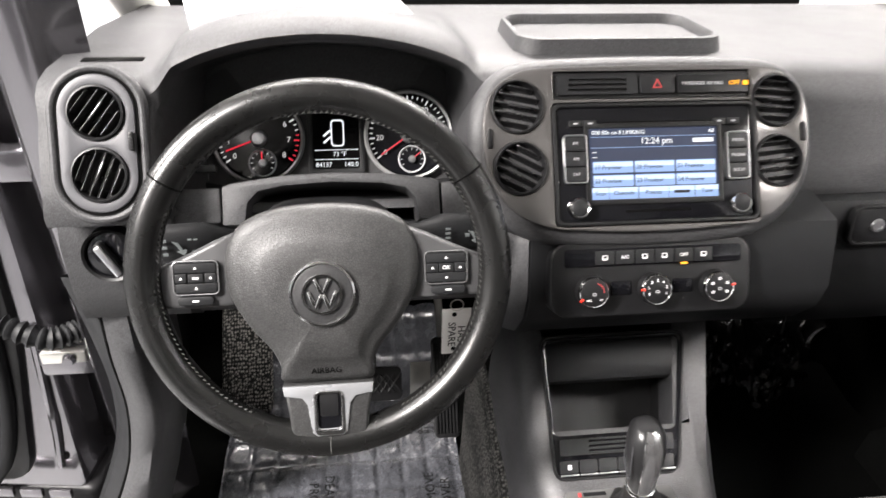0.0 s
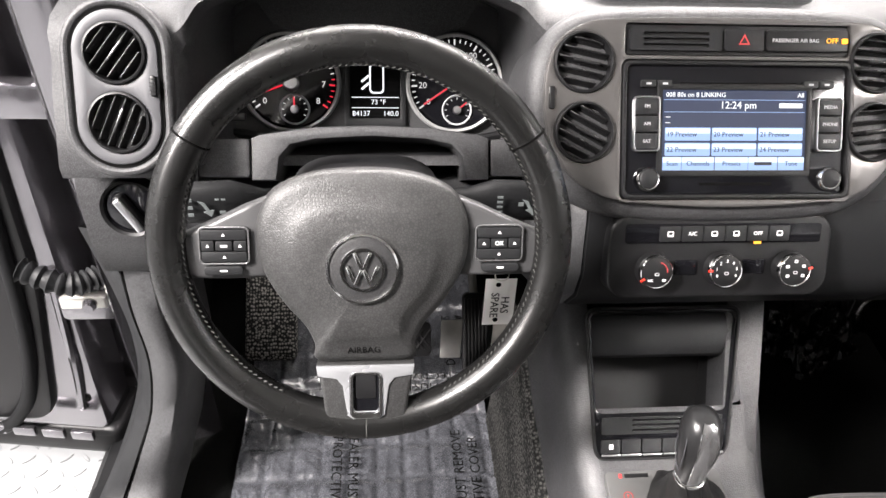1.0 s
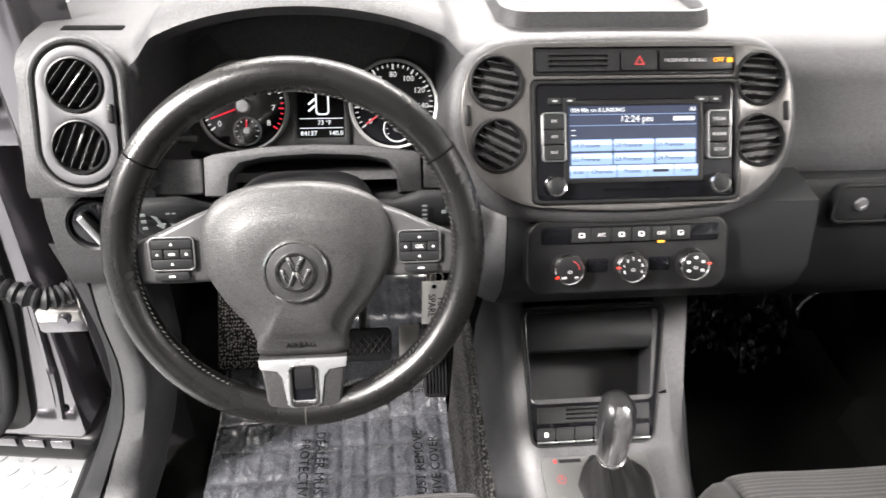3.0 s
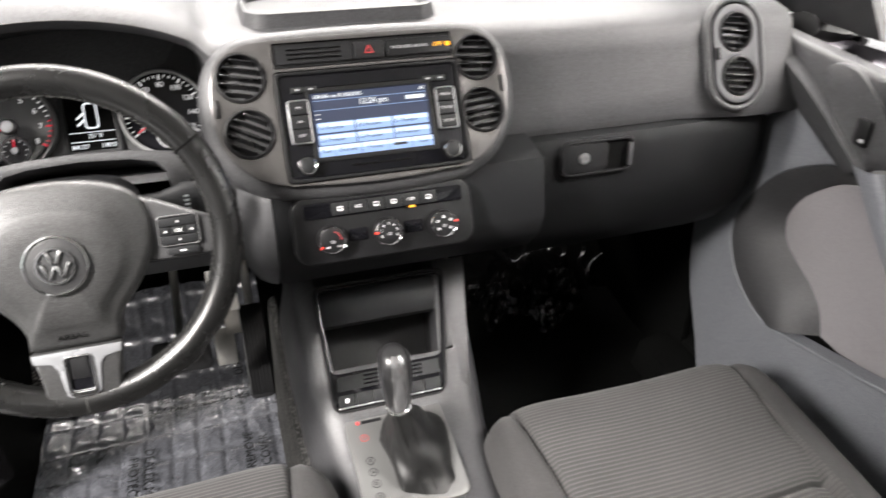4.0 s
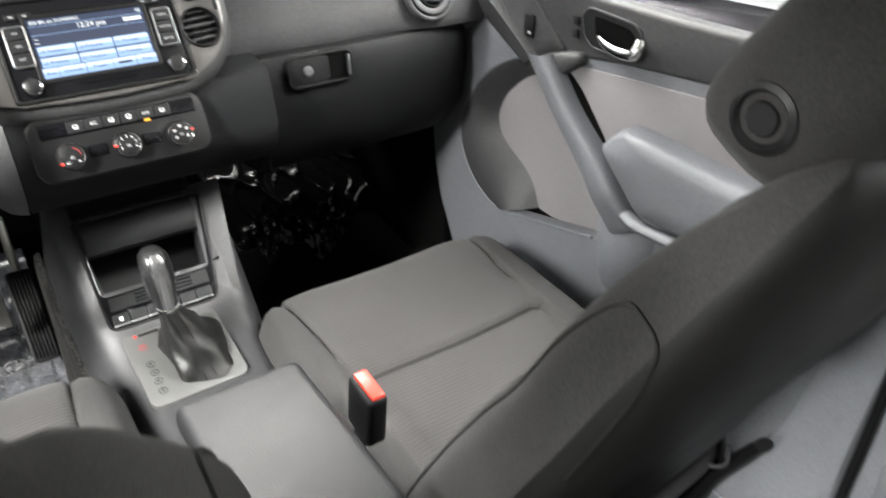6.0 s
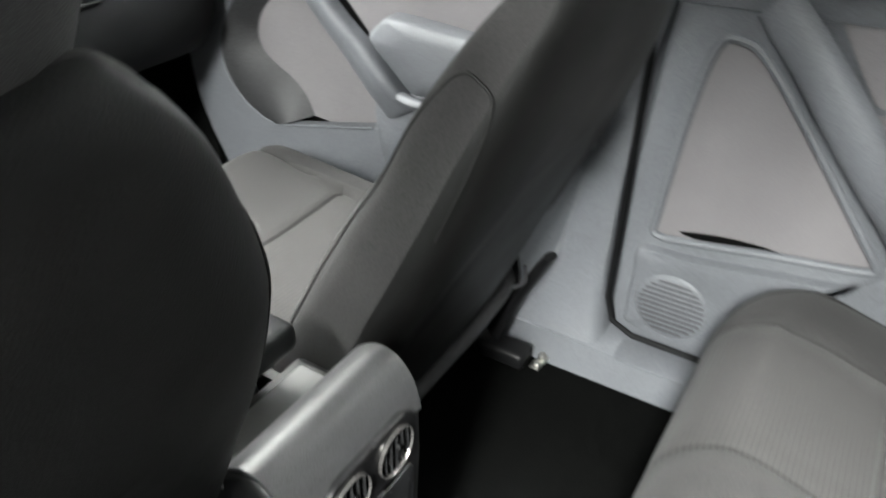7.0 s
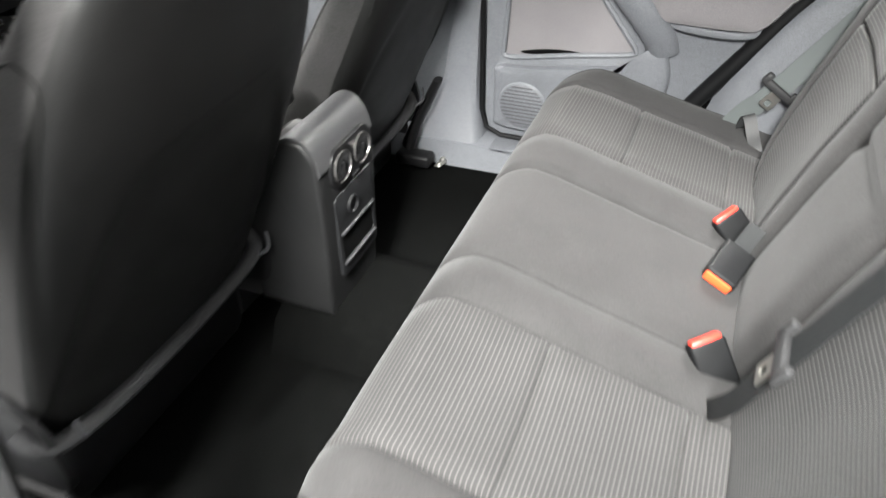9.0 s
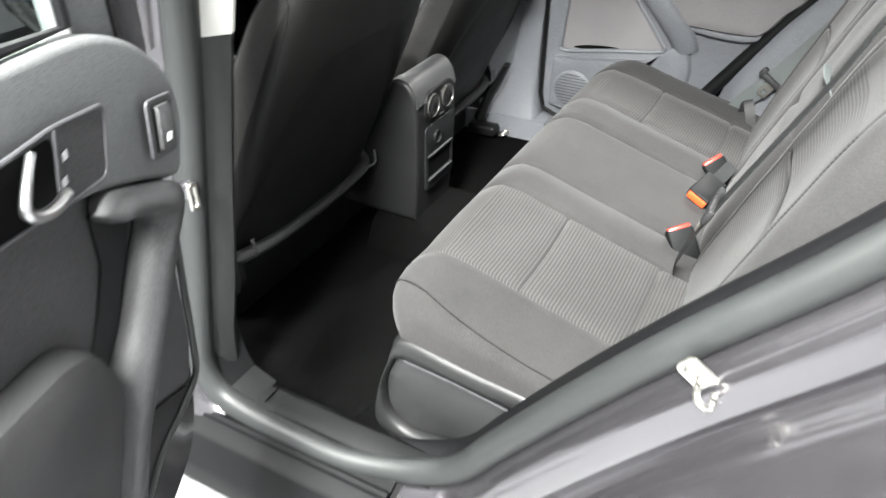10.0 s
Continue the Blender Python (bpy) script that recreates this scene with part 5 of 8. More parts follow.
lsp = part("lower_spoke", plate(low_line, depth=0.02, bevel=0.004, segments=3), AIRBAG, wheel, "grained lower spoke", m=Matrix.Translation((0, 0, 0.0150)), local=True)
part("silver_insert", plate([(-0.044, -0.109), (-0.043, -0.118), (-0.026, -0.121), (-0.021, -0.128), (-0.017, -0.157), (-0.012, -0.161), (0.012, -0.161), (0.017, -0.157), (0.021, -0.128), (0.026, -0.121), (0.043, -0.118), (0.044, -0.109)], [rrect(0.0225, 0.036, 0.003, 3, 0, -0.1355)], 0.005, 0.001), BRIGHTPAINT, lsp, "satin silver insert", m=Matrix.Translation((0, 0, 0.0170)), local=True)
part("spoke_window", plate(rrect(0.0235, 0.037, 0.003, 3, 0, -0.1355), depth=0.004), PIANO, lsp, "gloss black window", m=Matrix.Translation((0, 0, 0.0152)), local=True)
part("window_rim", plate(rrect(0.030, 0.046, 0.006, 5, 0, -0.137), [rrect(0.0225, 0.037, 0.003, 3, 0, -0.1355)], 0.003, 0.0012), CHROME, lsp, "chrome window rim", m=Matrix.Translation((0, 0, 0.0185)), local=True)
part("window_slide", plate(rrect(0.018, 0.024, 0.002, 3, 0, -0.129), depth=0.002, bevel=0.0006), BLACK, lsp, "black slide", m=Matrix.Translation((0, 0, 0.0162)), local=True)
THREAD = surface("grey_thread", (0.05, 0.05, 0.048), 0.8, blotch=0.1, spec=0.1)
for a0 in (33, 147):
    a = radians(a0)
    part("rim_seam", tube([(0.1705 * math.cos(a) + 0.0169 * math.cos(b) * math.cos(a), 0.1705 * math.sin(a) + 0.0169 * math.cos(b) * math.sin(a), 0.0177 * math.sin(b)) for b in [2 * math.pi * k / 20 for k in range(20)]], 0.0010, 6, closed=True), HOLE, wheel, "leather seam", local=True)
part("rim_seam", tube([(0.0, -0.1705 - 0.0168 * math.cos(b), 0.0176 * math.sin(b)) for b in [2 * math.pi * k / 20 for k in range(20)]], 0.0006, 6, closed=True), THREAD, wheel, "leather seam", local=True)
stitch = []
for k in range(150):
    a = radians(-62 + k * 304 / 150)
    stitch.append(moved(box(0.0040, 0.0009, 0.0009, 0, (0, 0, 0)), Matrix.Translation((0.1550 * math.cos(a), 0.1550 * math.sin(a), 0.0072)) @ Matrix.Rotation(a + math.pi / 2 + 0.5, 4, "Z")))
tagged(part("stitching", join(*stitch), THREAD, wheel, "grey thread stitches", local=True), kind="stuff")

# ---- dash top tray, glovebox handle, papers ----
TRAY = Matrix.Translation((-0.004, 1.215, 1.108))
part("tray_rim", loft([[(x * kx, y * ky, z) for x, y in rrect(0.25, 0.14, 0.03, 6)] for kx, ky, z in ((1.06, 1.10, -0.006), (1.02, 1.04, 0.014), (0.985, 0.97, 0.015), (0.955, 0.92, 0.010), (0.93, 0.88, -0.02))], cap=False), DASH, dash, "grained storage tray rim", m=TRAY)
part("tray_floor", plate(rrect(0.24, 0.125, 0.03, 6), depth=0.004), DASH, dash, m=TRAY @ Matrix.Translation((0, 0, 0.003)))
part("demist_slot", box(0.07, 0.016, 0.006, 0.002, (-0.605, 1.185, 1.091)), HOLE, dash, "dark demist slot", m=Matrix.Identity(4))
solid("paper_sheet", moved(box(0.28, 0.16, 0.002, 0.0005), Matrix.Translation((-0.40, 1.32, 1.128)) @ Matrix.Rotation(radians(8), 4, "X") @ Matrix.Rotation(radians(14), 4, "Z")), PAPER, "white paper sheet lying on the dashboard", "paper")
GLOVE = facing(0.345, 1.044, 0.911, 4)
gl = part("glovebox_latch", plate(rrect(0.122, 0.054, 0.014, 6), [rrect(0.112, 0.046, 0.011, 5)], 0.008, 0.0015), BLACK, dash, "black glovebox latch frame", m=GLOVE @ Matrix.Translation((0, 0, 0.005)))
part("latch_recess", plate(rrect(0.113, 0.047, 0.011, 5), depth=0.003), HOLE, gl, m=GLOVE @ Matrix.Translation((0, 0, 0.001)))
part("latch_flap", plate(rrect(0.072, 0.045, 0.010, 5, -0.020, 0), depth=0.004, bevel=0.001), BLACK, gl, m=GLOVE @ Matrix.Translation((0, 0, 0.004)))
part("latch_lock", lathe([(0, 0.006), (0.004, 0.006), (0.0045, 0.0075), (0.008, 0.007), (0.009, 0.004)], 24), SATIN, gl, "metal lock", m=GLOVE @ Matrix.Translation((-0.024, 0, 0)))
part("latch_lip", box(0.006, 0.036, 0.008, 0.0025, (0.051, 0, 0.006)), SATIN, gl, "bright latch edge", m=GLOVE)
part("glovebox_gap", box(0.0025, 0.004, 0.19, 0, (0.238, 1.046, 0.84)), HOLE, dash)

# ---- key and tag ----
key = thing("key_tag", (-0.213, 1.03, 0.83), "white paper key tag hanging from the ignition key", "key tag")
part("tag", box(0.036, 0.0008, 0.068, 0.0003, (-0.213, 1.03, 0.790)), PAPER, key, m=Matrix.Identity(4))
for dx, text in ((0.006, "HAS"), (-0.006, "SPARE")):
    part("tag_writing", words(text, 0.0135), BLACK, key, "black handwriting", m=Matrix.Translation((-0.213 + dx, 1.0292, 0.786)) @ Matrix.Rotation(radians(90), 4, "X") @ Matrix.Rotation(radians(-90), 4, "Z"))
for dz in (0.026, -0.026):
    part("tag_hole", lathe([(0, 0.0006), (0.003, 0.0006), (0.0032, 0.0)], 14), HOLE, key, m=Matrix.Translation((-0.216, 1.0292, 0.790 + dz)) @ Matrix.Rotation(radians(90), 4, "X"))
part("key_ring", tube([(-0.213 + 0.008 * math.cos(a), 1.03, 0.829 + 0.008 * math.sin(a)) for a in [2 * math.pi * k / 16 for k in range(16)]], 0.0008, 6, closed=True), STEEL, key, "steel ring")
part("key_blade_plate", box(0.020, 0.003, 0.040, 0.001, (-0.207, 1.032, 0.735)), STEEL, key, "bare metal plate")

# ---- console details ----
CUB = facing(0.015, 0.964, 0.595, 44) @ Matrix(((1, 0.088, 0, -0.016), (0, 1, 0, 0), (0, 0, 1, 0), (0, 0, 0, 1)))
frame_out = [(-0.104, 0.182), (0.104, 0.182), (0.084, -0.006), (-0.084, -0.006)]


def rounded(poly, r, n=5):
    """The polygon with round corners."""
    out = []
    for i, p in enumerate(poly):
        p, a, b = Vector(p), Vector(poly[i - 1]), Vector(poly[(i + 1) % len(poly)])
        s, e = p + (a - p).normalized() * r, p + (b - p).normalized() * r
        for k in range(n + 1):
            t = k / n
            q = (1 - t) ** 2 * s + 2 * t * (1 - t) * p + t * t * e
            out.append((q.x, q.y))
    return out


mouth = rounded([(-0.096, 0.175), (0.096, 0.175), (0.084, 0.050), (-0.084, 0.050)], 0.010)
cub = part("cubby_frame", plate(rounded(frame_out, 0.016), [mouth], 0.012, 0.003), PIANO, console, "gloss black cubby frame", m=CUB @ Matrix.Translation((0, 0, 0.006)))
part("cubby_rim", tube([(x, y, 0.0065) for x, y in rounded(frame_out, 0.016)], 0.0022, 6, closed=True), BLACK, cub, "rounded rim", m=CUB)
CUBBY_DARK = surface("dark_cubby_plastic", (0.006, 0.006, 0.0063), 0.5, grain=0.2, grain_size=0.002, spec=0.25)
part("cubby_wall", loft([[(x, y, 0.002) for x, y in mouth], [(x * 0.985, y, -0.030) for x, y in mouth], [(x * 0.96, 0.035 + (y - 0.05) * 1.02, -0.085) for x, y in mouth]], cap=False), CUBBY_DARK, cub, "dark box wall", m=CUB)
part("cubby_back", plate([(x * 0.97, 0.035 + (y - 0.05) * 1.03) for x, y in mouth], depth=0.002), CUBBY_DARK, cub, m=CUB @ Matrix.Translation((0, 0, -0.083)))
part("cubby_shoulder", plate([(0.088, 0.196), (0.140, 0.196), (0.124, -0.02), (0.078, -0.02)], depth=0.05, bevel=0.002), CONSOLE, console, "grained console shoulder beside the cubby", m=CUB @ Matrix.Translation((0, 0, 0.003)))
flap_rows = []
for y, z in ((0.174, 0.0), (0.168, 0.0045), (0.150, 0.0065), (0.132, 0.0045), (0.122, -0.001), (0.119, -0.010)):
    w = 0.0945 - (0.175 - y) * 0.10
    flap_rows.append([(x * w, y, z - 0.004 * abs(x) ** 6) for x in (-1, -0.97, -0.9, -0.5, 0, 0.5, 0.9, 0.97, 1)])
part("cubby_flap", thick(skin(flap_rows), 0.003), DASH_LOW, cub, "dark sliding cubby lid", m=CUB)
for k in range(14):
    part("mat_rib", box(0.150, 0.0022, 0.0016, 0.0005, (-0.002, 0.0525 - 0.0006 * k, -0.006 - 0.0052 * k)), CUBBY_DARK, cub, "ribbed rubber mat", m=CUB)
part("slot_panel", plate(rounded([(-0.078, 0.045), (0.078, 0.045), (0.078, 0.024), (-0.078, 0.024)], 0.002), [rrect(0.090, 0.0026, 0.001, 2, 0.006, 0.035 + dy) for dy in (-0.006, 0, 0.006)], 0.003), DASH_LOW, cub, "dark slot panel", m=CUB @ Matrix.Translation((0, 0, 0.0095)))
for k in range(6):
    x = -0.066 + k * 0.0262
    b = part("switch", plate(rrect(0.0245, 0.017, 0.002, 3, x, 0.0095), depth=0.005, bevel=0.001), DASH_LOW, cub, m=CUB @ Matrix.Translation((0, 0, 0.0105)))
    part("switch_edge", box(0.0250, 0.0026, 0.003, 0.0008, (x, -0.0006, 0.0120)), SATIN, b, "bright switch edge", m=CUB)
    if k == 0:
        part("switch_mark", box(0.005, 0.006, 0.0004, 0, (x, 0.0095, 0.0107)), WHITE, b, "white print", m=CUB)

GATEPLATE = surface("satin_gate_plate", (0.13, 0.13, 0.128), 0.36, metal=0.5, blotch=0.05)
GATE = facing(-0.004, 0.872, 0.573, 79)
gear = thing("gear_lever", m=GATE, label="black leather gear lever with chrome capped knob", category="gear lever")
gp = part("gate_plate", plate(rrect(0.146, 0.160, 0.016, 6), [rrect(0.076, 0.122, 0.012, 5, 0.020, 0.002)], 0.008, 0.002), GATEPLATE, gear, "satin silver selector plate", local=True)
part("gate_back", plate(rrect(0.080, 0.126, 0.012, 5, 0.020, 0.002), depth=0.003), HOLE, gear, m=Matrix.Translation((0, 0, -0.004)), local=True)
part("gate_letter", words("P", 0.0060), REDPRINT, gp, m=Matrix.Translation((-0.050, 0.040, 0.0008)), local=True)
part("p_ring", plate(circle(0.0058, 20, -0.050, 0.040), [circle(0.0051, 20, -0.050, 0.040)], 0.0004), REDPRINT, gp, "red ring", m=Matrix.Translation((0, 0, 0.0008)), local=True)
for y, t in ((0.002, "R"), (-0.016, "N"), (-0.034, "D"), (-0.054, "S")):
    part("gate_letter", words(t, 0.0065), BLACK, gp, m=Matrix.Translation((-0.050, y, 0.0008)), local=True)
    part("gate_ring", plate(circle(0.0062, 18, -0.050, y), [circle(0.0055, 18, -0.050, y)], 0.0004), BLACK, gp, "dark ring", m=Matrix.Translation((0, 0, 0.0006)), local=True)
part("badge_bar", box(0.004, 0.0055, 0.0005, 0, (-0.054, 0.066, 0.0008)), REDPRINT, gp, "red mark", local=True)
part("badge_bar", box(0.030, 0.005, 0.0005, 0, (-0.034, 0.066, 0.0008)), BLACK, gp, "dark mark", local=True)
# folded leather boot
boot = []
for i in range(15):
    t = i / 14
    w = 0.034 * (1 - t) ** 1.3 + 0.013
    h = 0.058 * (1 - t) ** 1.3 + 0.014
    cx, cy, cz = 0.020 - 0.030 * t, 0.002 + 0.018 * t, -0.003 + 0.098 * t
    boot.append([(cx + w * math.copysign(abs(math.cos(a)) ** 0.7, math.cos(a)) * (1 + 0.10 * math.sin(5 * a + 9 * t) * (1 - t)), cy + h * math.copysign(abs(math.sin(a)) ** 0.7, math.sin(a)) * (1 + 0.07 * math.sin(4 * a - 11 * t) * (1 - t)), cz + 0.004 * math.sin(3 * a + 14 * t) * (1 - t)) for a in [2 * math.pi * k / 40 for k in range(40)]])
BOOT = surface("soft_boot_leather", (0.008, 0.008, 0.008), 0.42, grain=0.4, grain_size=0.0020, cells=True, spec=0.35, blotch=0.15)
bt = part("leather_boot", loft(boot), BOOT, gear, "creased black leather boot", local=True, angle=80)
for s in (-1, 1):
    part("boot_seam", tube([(0.020 - 0.030 * t + s * 0.008, 0.002 + 0.018 * t - (0.058 * (1 - t) ** 1.3 + 0.0145), -0.003 + 0.098 * t) for t in [k / 12 for k in range(13)]], 0.0008, 5), SEATBACK, bt, "stitched seam", local=True)
kn = []
KNOB = ((0.0, 0.0150, 0.0150), (0.10, 0.0170, 0.0170), (0.28, 0.0180, 0.0195), (0.50, 0.0210, 0.0240), (0.72, 0.0218, 0.0250), (0.88, 0.0200, 0.0225), (0.97, 0.0150, 0.0160), (1.0, 0.0095, 0.010))


def knob_centre(t):
    return Vector((-0.008 - 0.004 * t, 0.020 + 0.020 * t, 0.090 + 0.092 * t))


for t, rx, ry in KNOB:
    kn.append([knob_centre(t) + Vector((rx * spow(math.cos(a), 0.85), ry * math.sin(a), 0)) for a in [2 * math.pi * k / 32 for k in range(32)]])
GRAPHITE = surface("graphite_knob_plastic", (0.012, 0.012, 0.0125), 0.3, grain=0.08, grain_size=0.0015, blotch=0.1, spec=0.45)
knob = part("knob", loft(kn), GRAPHITE, gear, "black graphite knob", local=True, angle=70)
cap = []
strip_edges = {-1: [], 1: []}
for t, rx, ry in ((0.06, 0.0160, 0.0160),) + KNOB[2:]:
    row = []
    for k in range(13):
        a = -math.pi / 2 + (k - 6) / 6 * 0.52
        row.append(knob_centre(t) + Vector((rx * math.cos(a) * 0.96, (ry + 0.0010) * math.sin(a), 0.0006 if t > 0.9 else 0)))
    cap.append(row)
    strip_edges[-1].append(row[0])
    strip_edges[1].append(row[-1])
part("knob_cap", thick(skin(cap), 0.001), BRIGHT, gear, "bright silver knob strip", local=True, angle=70)
for sx in (-1, 1):
    part("strip_edge", tube(smooth_line(strip_edges[sx], 4), 0.0007, 6), CHROME, knob, "thin chrome edge", local=True)
pad = [knob_centre(0.52 + 0.30 * math.sin(b)) + Vector((-0.0212 + 0.0028 * math.sin(b) ** 2, 0.011 * math.cos(b) - 0.004, 0)) for b in [2 * math.pi * k / 28 for k in range(28)]]
part("knob_pad", tube(pad, 0.0007, 6, closed=True), POD, knob, "grey oval side pad line", local=True)
part("knob_collar", lathe([(0.0150, 0.0), (0.0172, 0.001), (0.0176, 0.004), (0.0170, 0.006), (0.0150, 0.007)], 32), CHROME, gear, "chrome collar", m=Matrix.Translation((-0.008, 0.020, 0.088)), local=True)

# ---- rear end of the console ----
REAR = Matrix(((1, 0, 0, 0.0), (0, 0, -1, 0.190), (0, 1, 0, 0.640), (0, 0, 0, 1)))
vent_plate = part("rear_vent_plate", plate(rrect(0.148, 0.078, 0.030, 8), [circle(0.0285, 32, sx * 0.036, 0) for sx in (-1, 1)], 0.008, 0.002), BLACK, console, "black rear vent plate", m=REAR @ Matrix.Translation((0, 0.012, 0.004)))
for sx in (-1, 1):
    rv = thing("rear_air_vent", m=REAR @ Matrix.Translation((sx * 0.036, 0.012, 0.004)), label="round rear air vent with chrome ring", category="air vent", group="rear air vents")
    part("ring", lathe([(0.0272, -0.004), (0.0274, 0.002), (0.0279, 0.0030), (0.0285, 0.0025), (0.0287, -0.002)], 40), SILVER, rv, "satin silver ring", local=True)
    part("barrel", lathe([(0.0262, 0.0), (0.0255, -0.012), (0.0, -0.013)], 32), HOLE, rv, local=True)
    for k in range(-2, 3):
        w = 2 * math.sqrt(0.025**2 - (k * 0.0095) ** 2)
        part("slat", moved(box(0.0018, w, 0.010, 0.0005), Matrix.Translation((k * 0.0095, 0, -0.003)) @ Matrix.Rotation(radians(25), 4, "Y")), SLAT, rv, local=True)
    part("slat_tip", box(0.006, 0.016, 0.004, 0.001, (0, 0, 0.003)), BLACK, rv, local=True)
part("vent_wheel", box(0.022, 0.006, 0.005, 0.002, (0, -0.021, 0.008)), BLACK, vent_plate, "ribbed thumb wheel", m=REAR)
lower = part("socket_panel", plate(rrect(0.142, 0.175, 0.012, 5, 0, -0.125), [rrect(0.118, 0.058, 0.006, 4, 0, -0.150)], 0.006, 0.0015), DASH_LOW, console, "dark lower panel", m=REAR @ Matrix.Translation((0, 0, 0.002)))
part("power_socket", lathe([(0.0, 0.003), (0.012, 0.004), (0.015, 0.008), (0.0175, 0.007), (0.018, 0.0)], 28), BLACK, lower, "round power socket", m=REAR @ Matrix.Translation((-0.015, -0.078, 0)))
# black sheet paints the shade inside the rear cubby
part("cubby_inside_shade", box(0.117, 0.057, 0.002, 0, (0, -0.150, -0.0005)), HOLE, lower, m=REAR)
part("cubby_edge", box(0.124, 0.006, 0.006, 0.002, (0, -0.117, 0.004)), CONSOLE, lower, "grey cubby edge", m=REAR)
part("cubby_edge", box(0.124, 0.006, 0.006, 0.002, (0, -0.183, 0.004)), CONSOLE, lower, "grey cubby edge", m=REAR)
part("console_hinge_tray", box(0.140, 0.05, 0.02, 0.004, (0, 0.315, 0.657)), PLATE, console, "bare grey tray behind the armrest")

# ---- pedals, footrest and floor film ----


def pedal(name, at, w, h, tilt, label, ribs):
    m = facing(*at, tilt)
    p = thing(name, m=m, label=label, category="pedal")
    part("pad", plate(rrect(w, h, 0.010, 4), depth=0.012, bevel=0.003), BLACK, p, "black rubber pad", local=True)
    if ribs == "bars":
        for k in range(-3, 4):
            part("rib", box(0.004, h * 0.9, 0.004, 0.001, (k * w / 7.5, 0, 0.002)), BLACK, p, local=True)
    else:
        for k in range(-3, 4):
            for s in (-1, 1):
                part("rib", moved(box(0.004, h * 0.72, 0.003, 0.001), Matrix.Translation((k * w / 8, 0, 0.001)) @ Matrix.Rotation(radians(s * 38), 4, "Z")), BLACK, p, local=True)
    part("arm", tube([(0, h * 0.3, -0.012), (0, h * 0.3 + 0.06, -0.05), (0, h * 0.3 + 0.16, -0.09)], 0.008, 8), STEEL, p, "bare steel arm", local=True)
    return p


pedal("brake_pedal", (-0.315, 1.34, 0.455), 0.105, 0.062, 35, "black ribbed rubber brake pedal", "cross")
pedal("accelerator_pedal", (-0.178, 1.36, 0.42), 0.048, 0.19, 32, "long ribbed black accelerator pedal", "bars")
part("pedal_bracket", box(0.036, 0.004, 0.085, 0.002, (-0.232, 1.30, 0.49)), STEEL, column, "bare steel bracket", m=Matrix.Identity(4))
FOOT = speckled("speckled_grey_carpet", (0.012, 0.012, 0.012), (0.23, 0.22, 0.205), 0.0055)
solid("footrest", moved(box(0.10, 0.23, 0.03, 0.012), Matrix.Translation((-0.565, 1.52, 0.40)) @ Matrix.Rotation(radians(48), 4, "X")), FOOT, "speckled grey carpet footrest beside the pedals", "footrest")


def film_sheet(x0, x1, y0, y1, n, m, amp, base, f=12, sharp=6, soft=0.8):
    rows = []
    for j in range(m + 1):
        y = y0 + (y1 - y0) * j / m
        row = []
        for i in range(n + 1):
            x = x0 + (x1 - x0) * i / n
            wr = noise.noise(Vector((x * f, y * f, 3))) * soft + (1 - abs(noise.noise(Vector((x * f * 1.7, y * f * 1.3, 9))))) ** sharp * 0.6 + (1 - abs(noise.noise(Vector((x * f * 3.1, y * f * 2.3, 5))))) ** (sharp + 4) * 0.35
            row.append((x, y, base(x, y) + amp * wr))
        rows.append(row)
    return skin(rows)


def floor_z(x, y):
    return 0.284 + 0.0045 * (1 - math.sin((x + 0.05) * 66) ** 12) * (1 - math.sin(y * 44) ** 14) + max(y - 1.42, 0) * 0.75


matt = thing("floor_cover", (-0.38, 1.35, 0.28), "crinkled clear protective film with black lettering over the floor mat", "floor cover")
part("film", film_sheet(-0.60, -0.155, 1.10, 1.62, 150, 160, 0.0040, floor_z), FILM, matt, "shiny crinkled film", angle=80)
for x, y, turn in ((-0.415, 1.145, -90), (-0.205, 1.135, 90), (-0.275, 1.395, 180), (-0.205, 1.50, 90)):
    for dy, t in ((0.014, "DEALER MUST REMOVE"), (-0.014, "PROTECTIVE COVER")):
        part("film_lettering", words(t, 0.025), HOLE, matt, "black printed letters", m=Matrix.Translation((x, y, floor_z(x, y) + 0.012)) @ Matrix.Rotation(radians(turn), 4, "Z") @ Matrix.Translation((0, dy, 0)))
solid("floor_mat", film_sheet(-0.59, -0.165, 0.75, 1.60, 20, 30, 0.0015, lambda x, y: 0.279 + max(y - 1.42, 0) * 0.75), CARPET, "black carpet floor mat on the driver side", "floor mat")
crumple = thing("plastic_cover", (0.40, 1.45, 0.36), "crumpled shiny black plastic cover in the passenger footwell", "plastic cover")
part("loose_sheet", film_sheet(0.19, 0.64, 1.38, 1.68, 110, 90, 0.020, lambda x, y: 0.40 + (y - 1.38) * 0.72, 6, 16, 0.5), BLACKFILM, crumple, "creased black film", angle=30)
part("torn_edge", thick(film_sheet(0.30, 0.52, 1.30, 1.40, 50, 24, 0.030, lambda x, y: 0.395 + (y - 1.30) * 0.5 + 0.03 * math.sin(x * 40), 16, 8), 0.0006), BLACKFILM, crumple, "folded loose edge", angle=30)

